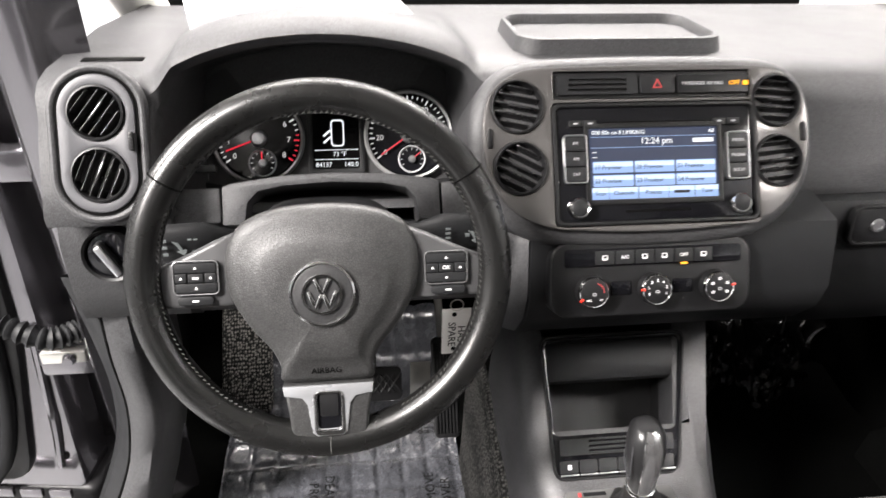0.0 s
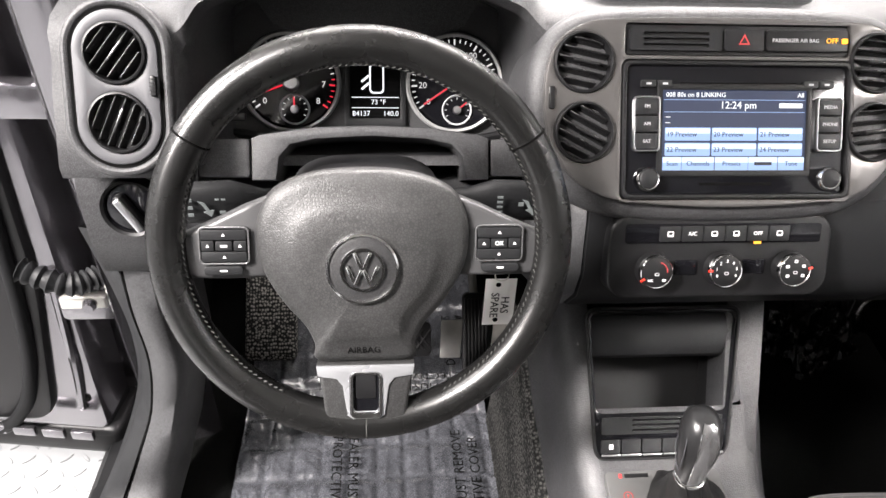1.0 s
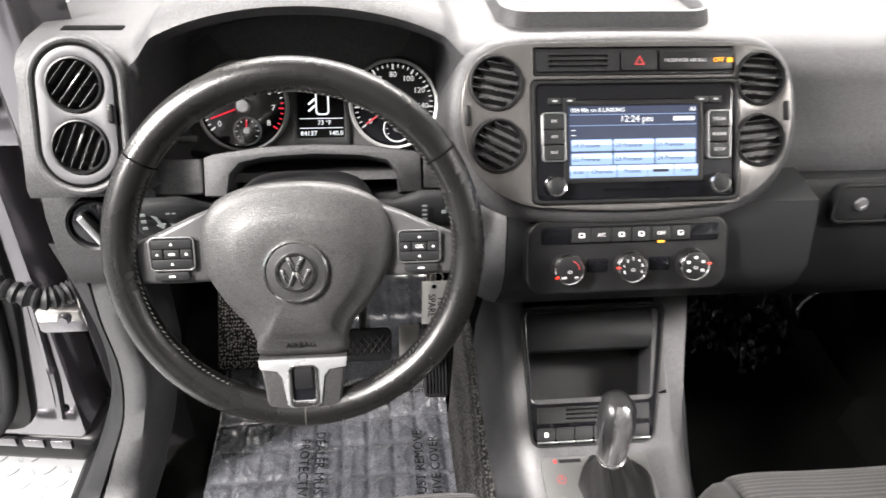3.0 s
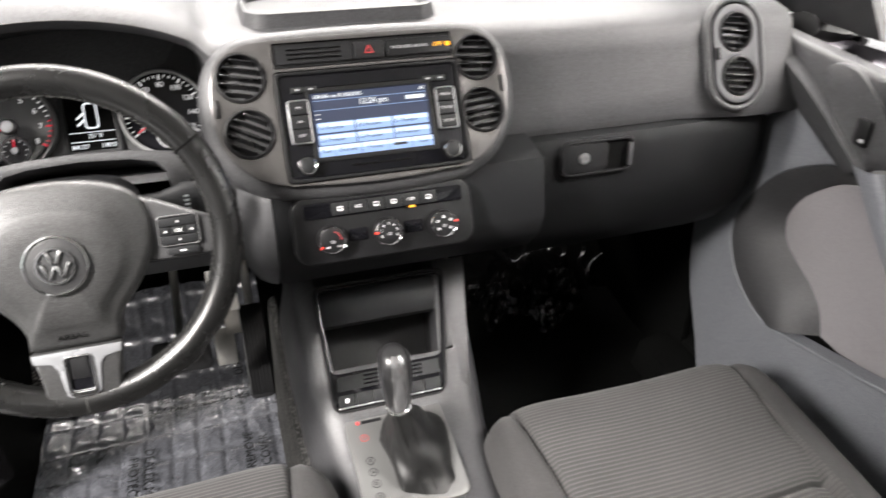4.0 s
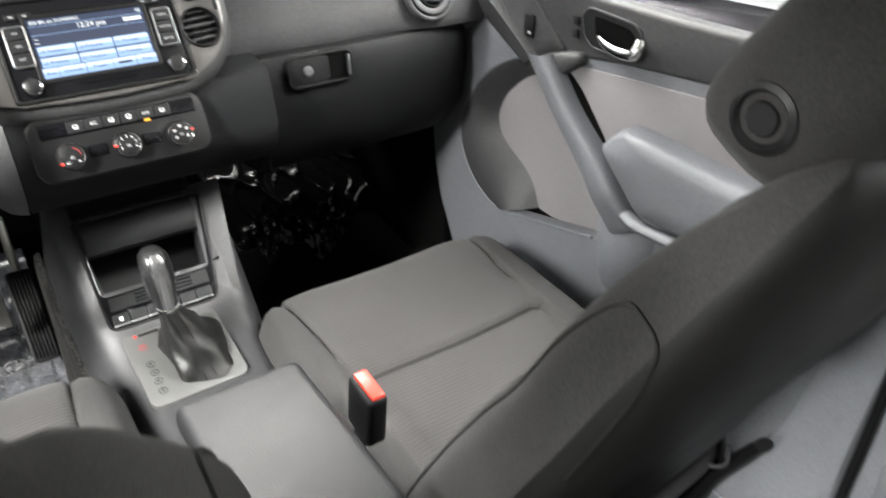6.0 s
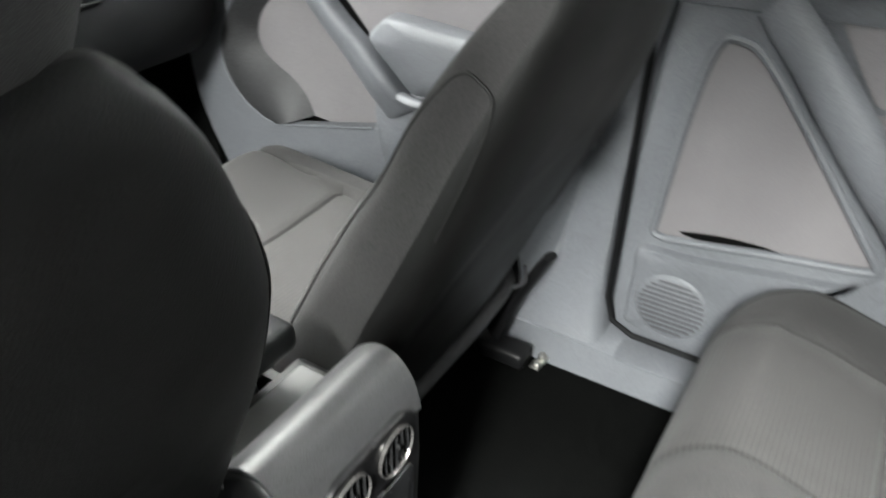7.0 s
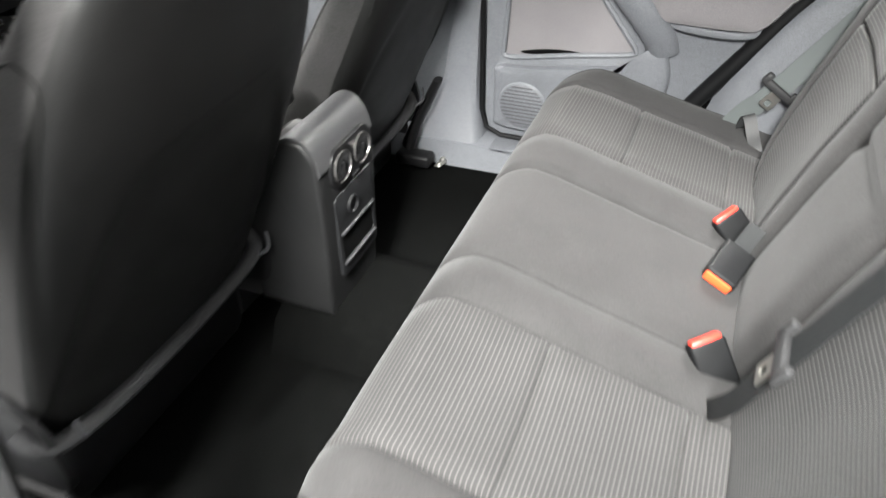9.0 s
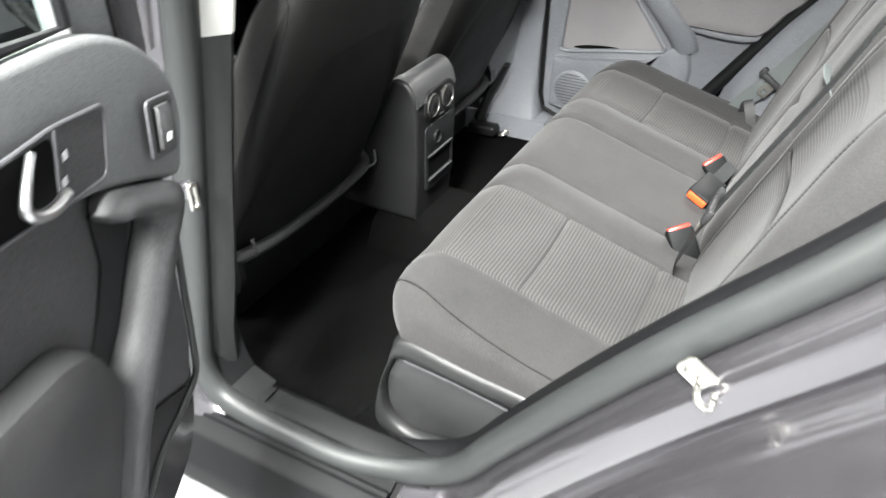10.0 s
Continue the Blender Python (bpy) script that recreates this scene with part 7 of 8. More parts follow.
# ---- buckles ----


def buckle(name, m, stem, red, label):
    b = thing(name, m=m, label=label, category="seat belt buckle", group="seat belt buckles")
    part("case", box(0.054, 0.026, 0.080, 0.006, (0, 0, 0), 3), GLOVEBOX, b, local=True)
    part("release_button", box(0.046, 0.018, 0.016, 0.003, (0, -0.002, 0.036)), red, b, "red release button" if red is RED else "orange release button", local=True)
    part("case_print", box(0.022, 0.001, 0.026, 0, (0, -0.0122, -0.012)), DASH_LOW, b, "faint grey print", local=True)
    part("case_dot", lathe([(0, 0.0), (0.003, 0.0)], 14), POD, b, "grey dot", m=Matrix.Translation((0, -0.0128, 0.012)) @ Matrix.Rotation(radians(90), 4, "X"), local=True)
    part("stem", strap([(0, 0.004, -0.036), (0, 0.010, -0.036 - stem * 0.5), (0, 0.022, -0.036 - stem)], 0.030, (1, 0, 0), 0.003), WEB_SHADED, b, local=True)
    return b


def held(button, along, wide):
    """A buckle whose button end is at a place, its length pointing along."""
    z = Vector(along).normalized()
    x = Vector(wide)
    x = (x - z * x.dot(z)).normalized()
    y = z.cross(x)
    c = Vector(button) - z * 0.040
    return Matrix(((x.x, y.x, z.x, c.x), (x.y, y.y, z.y, c.y), (x.z, y.z, z.z, c.z), (0, 0, 0, 1)))


buckle("rear_buckle_right", held((0.180, -0.443, 0.562), (0.10, 0.66, 0.74), (0.5, -0.85, 0.2)), 0.05, RED, "black buckle with red button on the rear seat")
buckle("rear_buckle_middle", held((0.000, -0.448, 0.552), (-0.85, 0.28, -0.14), (0.38, -0.9, -0.2)), 0.05, ORANGE, "black buckle with orange button on the rear seat")
buckle("rear_buckle_left", held((-0.150, -0.441, 0.560), (0.30, 0.50, 0.81), (0.5, -0.8, 0.2)), 0.05, RED, "black buckle with red button on the rear seat")
buckle("front_buckle", Matrix.Translation((0.118, 0.515, 0.672)) @ Matrix.Rotation(radians(90), 4, "Z") @ Matrix.Rotation(radians(-8), 4, "Y"), 0.07, RED, "black buckle with red button beside the passenger seat")

# ---- left rear belt and tether ----
lb = thing("rear_belt_left", (-0.25, -0.52, 0.6), "grey seat belt, coloured as shaded, lying over the rear backrest", "seat belt", "rear seat belts")
belt = smooth_line([BACK @ Vector(p) for p in ((-0.225, -0.01, 0.035), (-0.270, 0.035, 0.052), (-0.312, 0.10, 0.062), (-0.326, 0.16, 0.066), (-0.328, 0.24, 0.064), (-0.328, 0.34, 0.058), (-0.335, 0.48, 0.05), (-0.345, 0.62, 0.05))], 6)
# left belt takes the darker webbing, which holds its shade
part("webbing", strap(belt, 0.050, (0.95, 0.10, -0.25)), WEB_SHADED, lb, "grey webbing with shade in its colour")
ON_BELT = BACK @ Matrix.Translation((-0.328, 0.205, 0.072)) @ Matrix.Rotation(radians(8), 4, "Z")
part("tongue", join(moved(box(0.074, 0.020, 0.012, 0.005), Matrix.Translation((0, 0.004, 0))), moved(box(0.014, 0.032, 0.013, 0.005), Matrix.Translation((-0.033, 0.010, 0))), moved(box(0.014, 0.032, 0.013, 0.005), Matrix.Translation((0.033, 0.010, 0)))), MIDDARK, lb, "grey tongue grip", m=ON_BELT)
part("tongue_plate", plate(rrect(0.030, 0.040, 0.003, 3, 0, -0.024), [rrect(0.013, 0.015, 0.002, 3, 0, -0.030)], 0.003), STEEL, lb, "steel tongue", m=ON_BELT)
tether = thing("seat_pull_loop", (-0.13, -0.65, 0.9), "grey webbing pull loop on the rear backrest", "pull loop")
part("loop", strap(smooth_line([(-0.155, -0.640, 0.875), (-0.150, -0.622, 0.905), (-0.135, -0.618, 0.918), (-0.115, -0.625, 0.912), (-0.10, -0.640, 0.89)], 5), 0.022, (0, 0.6, 0.8), 0.002), WEB, tether)

part("side_piping", tube(smooth_line([BACK @ Vector(p) for p in ((0.470, 0.0, -0.06), (0.494, 0.02, -0.05), (0.536, 0.0616, -0.045), (0.570, 0.13, -0.04), (0.592, 0.25, -0.04), (0.600, 0.45, -0.04))], 5), 0.005, 8), HOLE, bench, "black edge piping")

# ---- bench plinth on the left ----
rim_out = smooth_line([(y, z, 0) for y, z in ((-0.100, 0.525), (-0.068, 0.461), (-0.040, 0.367), (-0.032, 0.281), (-0.096, 0.258), (-0.19, 0.265), (-0.30, 0.31), (-0.40, 0.44), (-0.36, 0.492), (-0.22, 0.508))], 5, closed=True)
rim_in = smooth_line([(y, z, 0) for y, z in ((-0.098, 0.474), (-0.070, 0.44), (-0.056, 0.385), (-0.062, 0.325), (-0.105, 0.293), (-0.185, 0.302), (-0.255, 0.330), (-0.335, 0.440), (-0.318, 0.452), (-0.21, 0.465))], 5, closed=True)


def plinth_ring(k, x):
    ring = [a.lerp(b, k) for a, b in zip(rim_out, rim_in)]
    return [(x, p.x, p.y) for p in ring]


part("bench_side_trim", loft([plinth_ring(k, x) for k, x in ((0, -0.55), (0, -0.655), (0.10, -0.668), (0.3, -0.676), (0.62, -0.677), (0.86, -0.674), (0.97, -0.668), (1.0, -0.655), (1.0, -0.635))], cap=False), REARDARK, bench, "dark plastic seat base trim", angle=60)
part("bench_side_recess", loft([plinth_ring(0.99, -0.640), plinth_ring(0.99, -0.650), plinth_ring(1.06, -0.656), plinth_ring(1.25, -0.660)]), MIDDARK, bench, "dark grey recessed panel", angle=60)
part("bench_side_bead", tube([(-0.676, -0.105, 0.480), (-0.678, -0.20, 0.474), (-0.678, -0.325, 0.456)], 0.0016, 6), POD, bench, "bright grey bead")

# ---- left rear door opening: trim, seal, painted body ----
opening = [(0.085, 1.50), (0.11, 1.30), (0.142, 1.08), (0.195, 0.80), (0.238, 0.58), (0.262, 0.46), (0.272, 0.38), (0.248, 0.325), (0.18, 0.305), (0.05, 0.296), (-0.06, 0.296), (-0.16, 0.312), (-0.235, 0.352), (-0.30, 0.445), (-0.41, 0.600), (-0.53, 0.758), (-0.70, 0.965), (-0.80, 1.13), (-0.82, 1.35), (-0.77, 1.50)]
line = [Vector((p.x, p.y)) for p in smooth_line([(y, z, 0) for y, z in opening], 5)]


def outward(i):
    a, b = line[max(i - 1, 0)], line[min(i + 1, len(line) - 1)]
    d = (b - a).normalized()
    return Vector((d.y, -d.x)) * -1


def flare(p):
    """The sill and the pillar in front stand further out than the rear slope."""
    k = min(max((p.x + 0.26) / 0.28, 0), 1)
    return -0.042 * k * k * (3 - 2 * k)


def part_of_line(profile, lo, hi):
    rows = []
    for i, p in enumerate(line):
        if lo <= i <= hi:
            o = outward(i)
            rows.append([(x + flare(p), p.x + o.x * k, p.y + o.y * k) for k, x in profile])
    return skin(rows)


n_line = len(line)
part("opening_trim", part_of_line([(-0.004, -0.672), (-0.006, -0.685), (0.0, -0.70), (0.006, -0.715)], 20, n_line - 1), RUBBER, car, "black inner trim", angle=60)
front_half = next(i for i, p in enumerate(line) if p.y < 0.36 and p.x < -0.02)
SEAL_SHAPE = [(0.002, -0.712), (-0.008, -0.722), (-0.010, -0.738), (0.0, -0.750), (0.018, -0.756), (0.034, -0.750), (0.038, -0.74)]
part("opening_seal", part_of_line(SEAL_SHAPE, 0, n_line - 1), SEAL, car, "grey rubber door seal", angle=60)
part("pillar_jamb", part_of_line([(0.036, -0.742), (0.046, -0.762), (0.085, -0.775), (0.10, -0.79), (0.16, -0.80)], 0, front_half), PAINT, car, "grey painted pillar jamb", angle=60)
part("painted_jamb", part_of_line([(0.034, -0.738), (0.038, -0.746), (0.050, -0.770), (0.056, -0.779), (0.062, -0.7825), (0.070, -0.784), (0.096, -0.788), (0.104, -0.786), (0.110, -0.780), (0.116, -0.778), (0.122, -0.784), (0.128, -0.806), (0.134, -0.820), (0.145, -0.834), (0.18, -0.862), (0.22, -0.885), (0.25, -0.897)], front_half, n_line - 1), PAINT, car, "grey metallic painted door jamb", angle=60)
# B pillar inner trim, belt cover
PILLAR = ((-0.757, 0.004), (-0.750, -0.004), (-0.724, -0.024), (-0.712, -0.018), (-0.700, 0.03), (-0.700, 0.11), (-0.757, 0.11))
part("b_pillar_trim", loft([[(x, y + dy, z) for x, dy in PILLAR] for y, z in ((0.278, 0.33), (0.268, 0.44), (0.236, 0.58), (0.197, 0.80), (0.150, 1.03))]), REARDARK, car, "grey lower pillar trim")
part("b_pillar_upper", loft([[(x + dx, y + dy - 0.002, z) for x, dy in PILLAR] for y, z, dx in ((0.150, 1.031, 0), (0.128, 1.20, 0.02), (0.088, 1.55, 0.09))]), HEADLINER, car, "cream upper pillar trim")
part("b_pillar_left_body", loft([[(x + dx, y + dy, z) for x, dy in ((-0.76, 0.03), (-0.78, 0.025), (-0.82, 0.05), (-0.82, 0.15), (-0.76, 0.15))] for y, z, dx in ((0.30, 0.30, 0), (0.25, 0.60, 0), (0.16, 1.0, 0), (0.10, 1.55, 0.09))]), PAINT, car, "dark painted pillar")
part("sill_inner_trim", loft([[(x, y, z) for x, z in ((-0.690, 0.270), (-0.700, 0.305), (-0.715, 0.316), (-0.745, 0.312), (-0.757, 0.302), (-0.757, 0.27))] for y in (1.20, 0.8, 0.42, 0.27, 0.1, -0.1, -0.20)]), RUBBER, car, "black sill trim")
part("sill_sweep_trim", skin([[(x, y + dy * k, z + dz * k) for x, k in ((-0.700, 1.0), (-0.715, 0.75), (-0.745, 0.3), (-0.757, 0.0))] for y, z, dy, dz in ((0.275, 0.50, -0.012, 0.0), (0.276, 0.42, -0.020, 0.004), (0.270, 0.36, -0.022, 0.014), (0.245, 0.322, -0.012, 0.016), (0.18, 0.306, 0.0, 0.012))]), RUBBER, car, "black curved sill corner")
part("sill_joint", box(0.055, 0.0025, 0.002, 0, (-0.727, 0.165, 0.3165)), HOLE, car)
# body paint in reality; its shade is put in by the black colour
part("outer_sill", loft([[(x, y, z) for x, z in ((-0.72, 0.29), (-0.76, 0.278), (-0.80, 0.262), (-0.84, 0.25), (-0.87, 0.20), (-0.86, 0.12), (-0.72, 0.12))] for y in (1.35, 0.6, 0.2, -0.15)]), RUBBER, car, "painted outer sill blackened for its shade")
part("step_pad", loft([[(x, y, z) for x, z in ((-0.765, 0.279), (-0.770, 0.284), (-0.80, 0.274), (-0.835, 0.262), (-0.842, 0.254), (-0.80, 0.255))] for y in (1.2, 0.6, 0.2, -0.14)]), RUBBER, car, "black rubber step pad")
part("step_seal", tube([(-0.80, 1.2, 0.272), (-0.80, 0.3, 0.272), (-0.80, -0.14, 0.272)], 0.010, 8), RUBBER, car, "black sill seal")
# quarter panel beyond the jamb, down to the wheel arch
qp = part_of_line([(0.25, -0.897), (0.268, -0.910), (0.285, -0.928), (0.31, -0.936), (0.34, -0.932), (0.40, -0.925), (0.50, -0.92), (0.62, -0.91)], 58, n_line - 1)
part("quarter_panel", qp, PAINT, car, "grey metallic rear quarter panel", angle=60)

striker = thing("door_striker", (-0.785, -0.588, 0.745), "bare zinc steel door striker bolted to the jamb", "door striker")
SK = Matrix.Translation((-0.772, -0.588, 0.742)) @ Matrix.Rotation(radians(-90), 4, "Y") @ Matrix.Rotation(radians(55), 4, "Z")
part("base_plate", plate(rounded([(-0.042, -0.016), (-0.042, 0.016), (0.042, 0.016), (0.042, -0.016)], 0.013), depth=0.004, bevel=0.001), STEEL, striker, "steel base plate", m=SK @ Matrix.Translation((0, 0, 0.006)))
part("loop", tube(smooth_line([(-0.012, 0, 0.004), (-0.012, 0, 0.030), (-0.006, 0, 0.040), (0.006, 0, 0.040), (0.012, 0, 0.030), (0.012, 0, 0.004)], 5), 0.0045, 10), STEEL, striker, "steel loop", m=SK)
for sx in (-1, 1):
    part("bolt", lathe([(0, 0.013), (0.006, 0.013), (0.0085, 0.010), (0.009, 0.005)], 14), STEEL, striker, "steel bolt", m=SK @ Matrix.Translation((sx * 0.027, 0, 0)))
# lower belt anchor bolt on the cushion's rear corner
part("side_hook", tube(smooth_line([(-0.62, -0.43, 0.565), (-0.635, -0.44, 0.575), (-0.65, -0.46, 0.572)], 4), 0.006, 8), BLACK, bench, "black hook")

# ---- open rear left door ----
HINGE = (-0.765, 0.06, 0.0)
DL = Matrix(((0.961, 0, 0.276, HINGE[0]), (0.276, 0, -0.961, HINGE[1]), (0, 1, 0, 0), (0, 0, 0, 1)))
ldoor = thing("door_rear_left", (-1.2, -0.08, 0.4), "open rear door with grey panel, window switch and pull bar", "car door")
lp = [(-0.226, 0.94), (-0.212, 0.965), (-0.200, 0.99), (-0.195, 1.045), (-0.22, 1.095), (-0.30, 1.140), (-0.45, 1.150), (-0.70, 1.155), (-1.0, 1.165), (-1.04, 0.90), (-0.90, 0.52), (-0.60, 0.48), (-0.47, 0.57), (-0.38, 0.640), (-0.300, 0.676), (-0.257, 0.71), (-0.238, 0.833)]
lp_ring = [(p.x, p.y) for p in smooth_line([(x, y, 0) for x, y in lp], 4, closed=True)]
# panel darker than the right rear door's: its shade is in the colour
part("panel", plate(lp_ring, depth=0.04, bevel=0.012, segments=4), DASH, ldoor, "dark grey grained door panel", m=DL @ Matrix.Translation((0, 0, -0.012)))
upper_l = [(-0.217, 0.963), (-0.198, 0.990), (-0.187, 1.023), (-0.189, 1.054), (-0.201, 1.082), (-0.223, 1.107), (-0.252, 1.128), (-0.287, 1.143), (-0.33, 1.151), (-0.401, 1.154), (-0.62, 1.160), (-0.64, 1.09), (-0.62, 1.022), (-0.467, 1.026), (-0.41, 1.020), (-0.35, 1.013), (-0.275, 0.987)]
part("upper_trim", plate([(p.x, p.y) for p in smooth_line([(x, y, 0) for x, y in upper_l], 3, closed=True)], depth=0.024, bevel=0.009, segments=4), DOOR_SHADED, ldoor, "grey upper trim", m=DL @ Matrix.Translation((0, 0, 0.006)))
ON_TRIM = DL @ Matrix.Translation((0, 0, 0.018))
tilt = Matrix.Translation((-0.2435, 1.036, 0)) @ Matrix.Rotation(radians(-8), 4, "Z")
ws = part("window_switch_frame", plate(rrect(0.046, 0.062, 0.006, 4), [rrect(0.036, 0.052, 0.005, 4)], 0.003, 0.0012), POD, ldoor, "grey switch frame", m=ON_TRIM @ tilt)
# shade of the well put into a darker plate
part("switch_well", plate(rrect(0.0365, 0.0525, 0.005, 4), depth=0.001), DASH, ws, "shaded switch well", m=ON_TRIM @ tilt)
part("window_switch", loft([[(x, y, z) for x, y in rrect(0.024, h, 0.003, 4, 0, cy)] for h, cy, z in ((0.046, 0.0, 0.0), (0.046, 0.0, 0.0035), (0.040, -0.002, 0.006))]), DASH, ws, "window switch", m=ON_TRIM @ tilt)
for dx in (-0.0150, 0.0150):
    part("switch_gap", box(0.0022, 0.046, 0.0012, 0, (dx, 0, 0.0012)), HOLE, ws, m=ON_TRIM @ tilt)
part("switch_mark", plate([(-0.005, -0.004), (0.004, -0.004), (0.005, 0.004), (-0.003, 0.004)], depth=0.0006), WHITE, ws, "white print", m=ON_TRIM @ tilt @ Matrix.Translation((0, -0.010, 0.0066)))
surround = rounded([(-0.323, 1.094), (-0.343, 1.032), (-0.41, 1.035), (-0.467, 1.041), (-0.60, 1.046), (-0.60, 1.094), (-0.441, 1.099), (-0.39, 1.101)], 0.010)
hr = part("handle_recess", plate(surround, depth=0.003), DASH, ldoor, "dark grey handle surround", m=ON_TRIM @ Matrix.Translation((0, 0, 0.0006)))
part("recess_rim", tube([(x, y, 0) for x, y in surround], 0.0022, 8, closed=True), POD, hr, "raised grey rim", m=ON_TRIM)
part("divider", tube([(-0.391, 1.099, 0.001), (-0.409, 1.037, 0.001)], 0.0022, 8), POD, hr, "raised grey divider", m=ON_TRIM)
# shade of the handle hollow, painted as a flat black sheet
part("handle_hollow_shade", plate(rounded([(-0.396, 1.096), (-0.412, 1.040), (-0.50, 1.046), (-0.50, 1.095)], 0.008), depth=0.001), HOLE, hr, m=ON_TRIM @ Matrix.Translation((0, 0, 0.0022)))
part("door_handle", tube(smooth_line([(-0.404, 1.047, 0.006), (-0.425, 1.049, 0.014), (-0.447, 1.054, 0.018), (-0.462, 1.066, 0.020), (-0.452, 1.082, 0.018), (-0.428, 1.096, 0.008)], 6), lambda t: 0.0062 - 0.0022 * t, 10), SATIN, hr, "satin door handle", m=ON_TRIM)
for dx, dy in ((-0.388, 1.075), (-0.397, 1.055)):
    part("lock_mark", plate([(-0.004, -0.004), (0.003, -0.003), (0.004, 0.004), (-0.003, 0.003)], depth=0.0005), GREYPRINT, hr, "grey print", m=ON_TRIM @ Matrix.Translation((dx, dy, 0.0026)))
bar_l = smooth_line([(x, y, 0) for x, y in ((-0.358, 0.994), (-0.340, 0.976), (-0.312, 0.966), (-0.292, 0.948), (-0.315, 0.918), (-0.356, 0.862), (-0.396, 0.820), (-0.421, 0.785), (-0.463, 0.716), (-0.50, 0.62))], 6)
bar_r = smooth_line([(x, y, 0) for x, y in ((-0.358, 0.996), (-0.334, 1.006), (-0.290, 0.990), (-0.222, 0.955), (-0.254, 0.906), (-0.303, 0.832), (-0.345, 0.777), (-0.391, 0.721), (-0.42, 0.658), (-0.45, 0.60))], 6)
BAR_PROFILE = ((0.0, -0.010), (0.0, 0.006), (0.06, 0.016), (0.22, 0.026), (0.45, 0.029), (0.68, 0.024), (0.88, 0.016), (1.0, 0.006), (1.02, -0.010))
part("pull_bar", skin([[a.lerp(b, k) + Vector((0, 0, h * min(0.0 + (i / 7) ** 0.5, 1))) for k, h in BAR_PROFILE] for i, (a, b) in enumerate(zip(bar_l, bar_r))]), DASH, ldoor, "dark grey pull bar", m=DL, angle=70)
# dark sheet along the bar's left edge, painting the shade it casts
part("bar_shade", plate(rounded([(-0.352, 0.992), (-0.300, 0.955), (-0.325, 0.912), (-0.365, 0.856), (-0.408, 0.816), (-0.420, 0.835), (-0.382, 0.885), (-0.355, 0.935)], 0.010), depth=0.004), DASH_LOW, ldoor, "painted shade beside the pull bar", m=DL @ Matrix.Translation((0, 0, -0.0075)))
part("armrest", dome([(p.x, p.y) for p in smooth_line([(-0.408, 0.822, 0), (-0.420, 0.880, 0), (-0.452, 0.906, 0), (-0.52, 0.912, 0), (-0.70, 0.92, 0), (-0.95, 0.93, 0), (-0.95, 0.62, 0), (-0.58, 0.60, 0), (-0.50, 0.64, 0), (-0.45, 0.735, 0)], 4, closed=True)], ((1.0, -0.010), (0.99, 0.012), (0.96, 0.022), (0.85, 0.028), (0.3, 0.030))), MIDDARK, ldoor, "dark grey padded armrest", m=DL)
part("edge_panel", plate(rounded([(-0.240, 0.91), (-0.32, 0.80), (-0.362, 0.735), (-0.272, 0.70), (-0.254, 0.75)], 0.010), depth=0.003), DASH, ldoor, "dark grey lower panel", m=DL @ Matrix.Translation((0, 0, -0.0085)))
# no real depth here: the pocket's shade is a black plate
part("edge_pocket_shade", plate(rounded([(-0.366, 0.728), (-0.276, 0.694), (-0.32, 0.674), (-0.40, 0.632), (-0.42, 0.66)], 0.008), depth=0.003), BLACK, ldoor, "flat black sheet painting the shade in the lower pocket", m=DL @ Matrix.Translation((0, 0, -0.0085)))
part("edge_bead", tube(smooth_line([(-0.219, 0.955, 0), (-0.226, 0.929, 0), (-0.238, 0.833, 0), (-0.248, 0.742, 0), (-0.260, 0.694, 0), (-0.311, 0.672, 0), (-0.36, 0.655, 0), (-0.42, 0.61, 0)], 5), 0.0045, 8), SEAL, ldoor, "grey rubber edge bead", m=DL @ Matrix.Translation((0, 0, -0.008)))
part("door_frame_painted", plate([(p.x, p.y) for p in smooth_line([(-0.42, 0.49, 0), (-0.345, 0.525, 0), (-0.268, 0.573, 0), (-0.238, 0.65, 0), (-0.226, 0.75, 0), (-0.205, 0.90, 0), (-0.176, 1.0, 0)], 4)] + [(-0.163, 1.15), (-0.168, 1.55), (-0.226, 1.55), (-0.226, 1.10), (-0.30, 1.10), (-1.06, 1.12), (-1.06, 0.70), (-0.78, 0.40), (-0.50, 0.40)], depth=0.06, bevel=0.006), PAINT, ldoor, "dark grey painted door frame", m=DL @ Matrix.Translation((0, 0, -0.030)))
part("post_gap", plate([(-0.225, 1.08), (-0.225, 1.55), (-0.240, 1.55), (-0.240, 1.08)], depth=0.02), RUBBER, ldoor, "black rubber joint", m=DL @ Matrix.Translation((0, 0, -0.022)))
part("window_post", plate([(-0.241, 1.08), (-0.241, 1.55), (-0.300, 1.55), (-0.298, 1.12)], depth=0.03, bevel=0.004), DOOR_SHADED, ldoor, "grey window post trim", m=DL @ Matrix.Translation((0, 0, -0.012)))
part("window_rubber", tube([(-0.306, 1.55, 0), (-0.308, 1.156, 0), (-0.40, 1.161, 0), (-1.04, 1.170, 0)], 0.006, 8), RUBBER, ldoor, "black window rubber", m=DL @ Matrix.Translation((0, 0, -0.010)))
pane = part("window_pane", plate([(-0.304, 1.13), (-1.04, 1.15), (-0.92, 1.52), (-0.304, 1.55)], depth=0.004), GREENGLASS, ldoor, "tinted window glass", m=DL @ Matrix.Translation((0, 0, -0.030)))
pane.visible_shadow = False
part("door_hinge", box(0.02, 0.03, 0.03, 0.006, (-0.795, 0.195, 0.80)), PAINT, car, "painted door hinge")
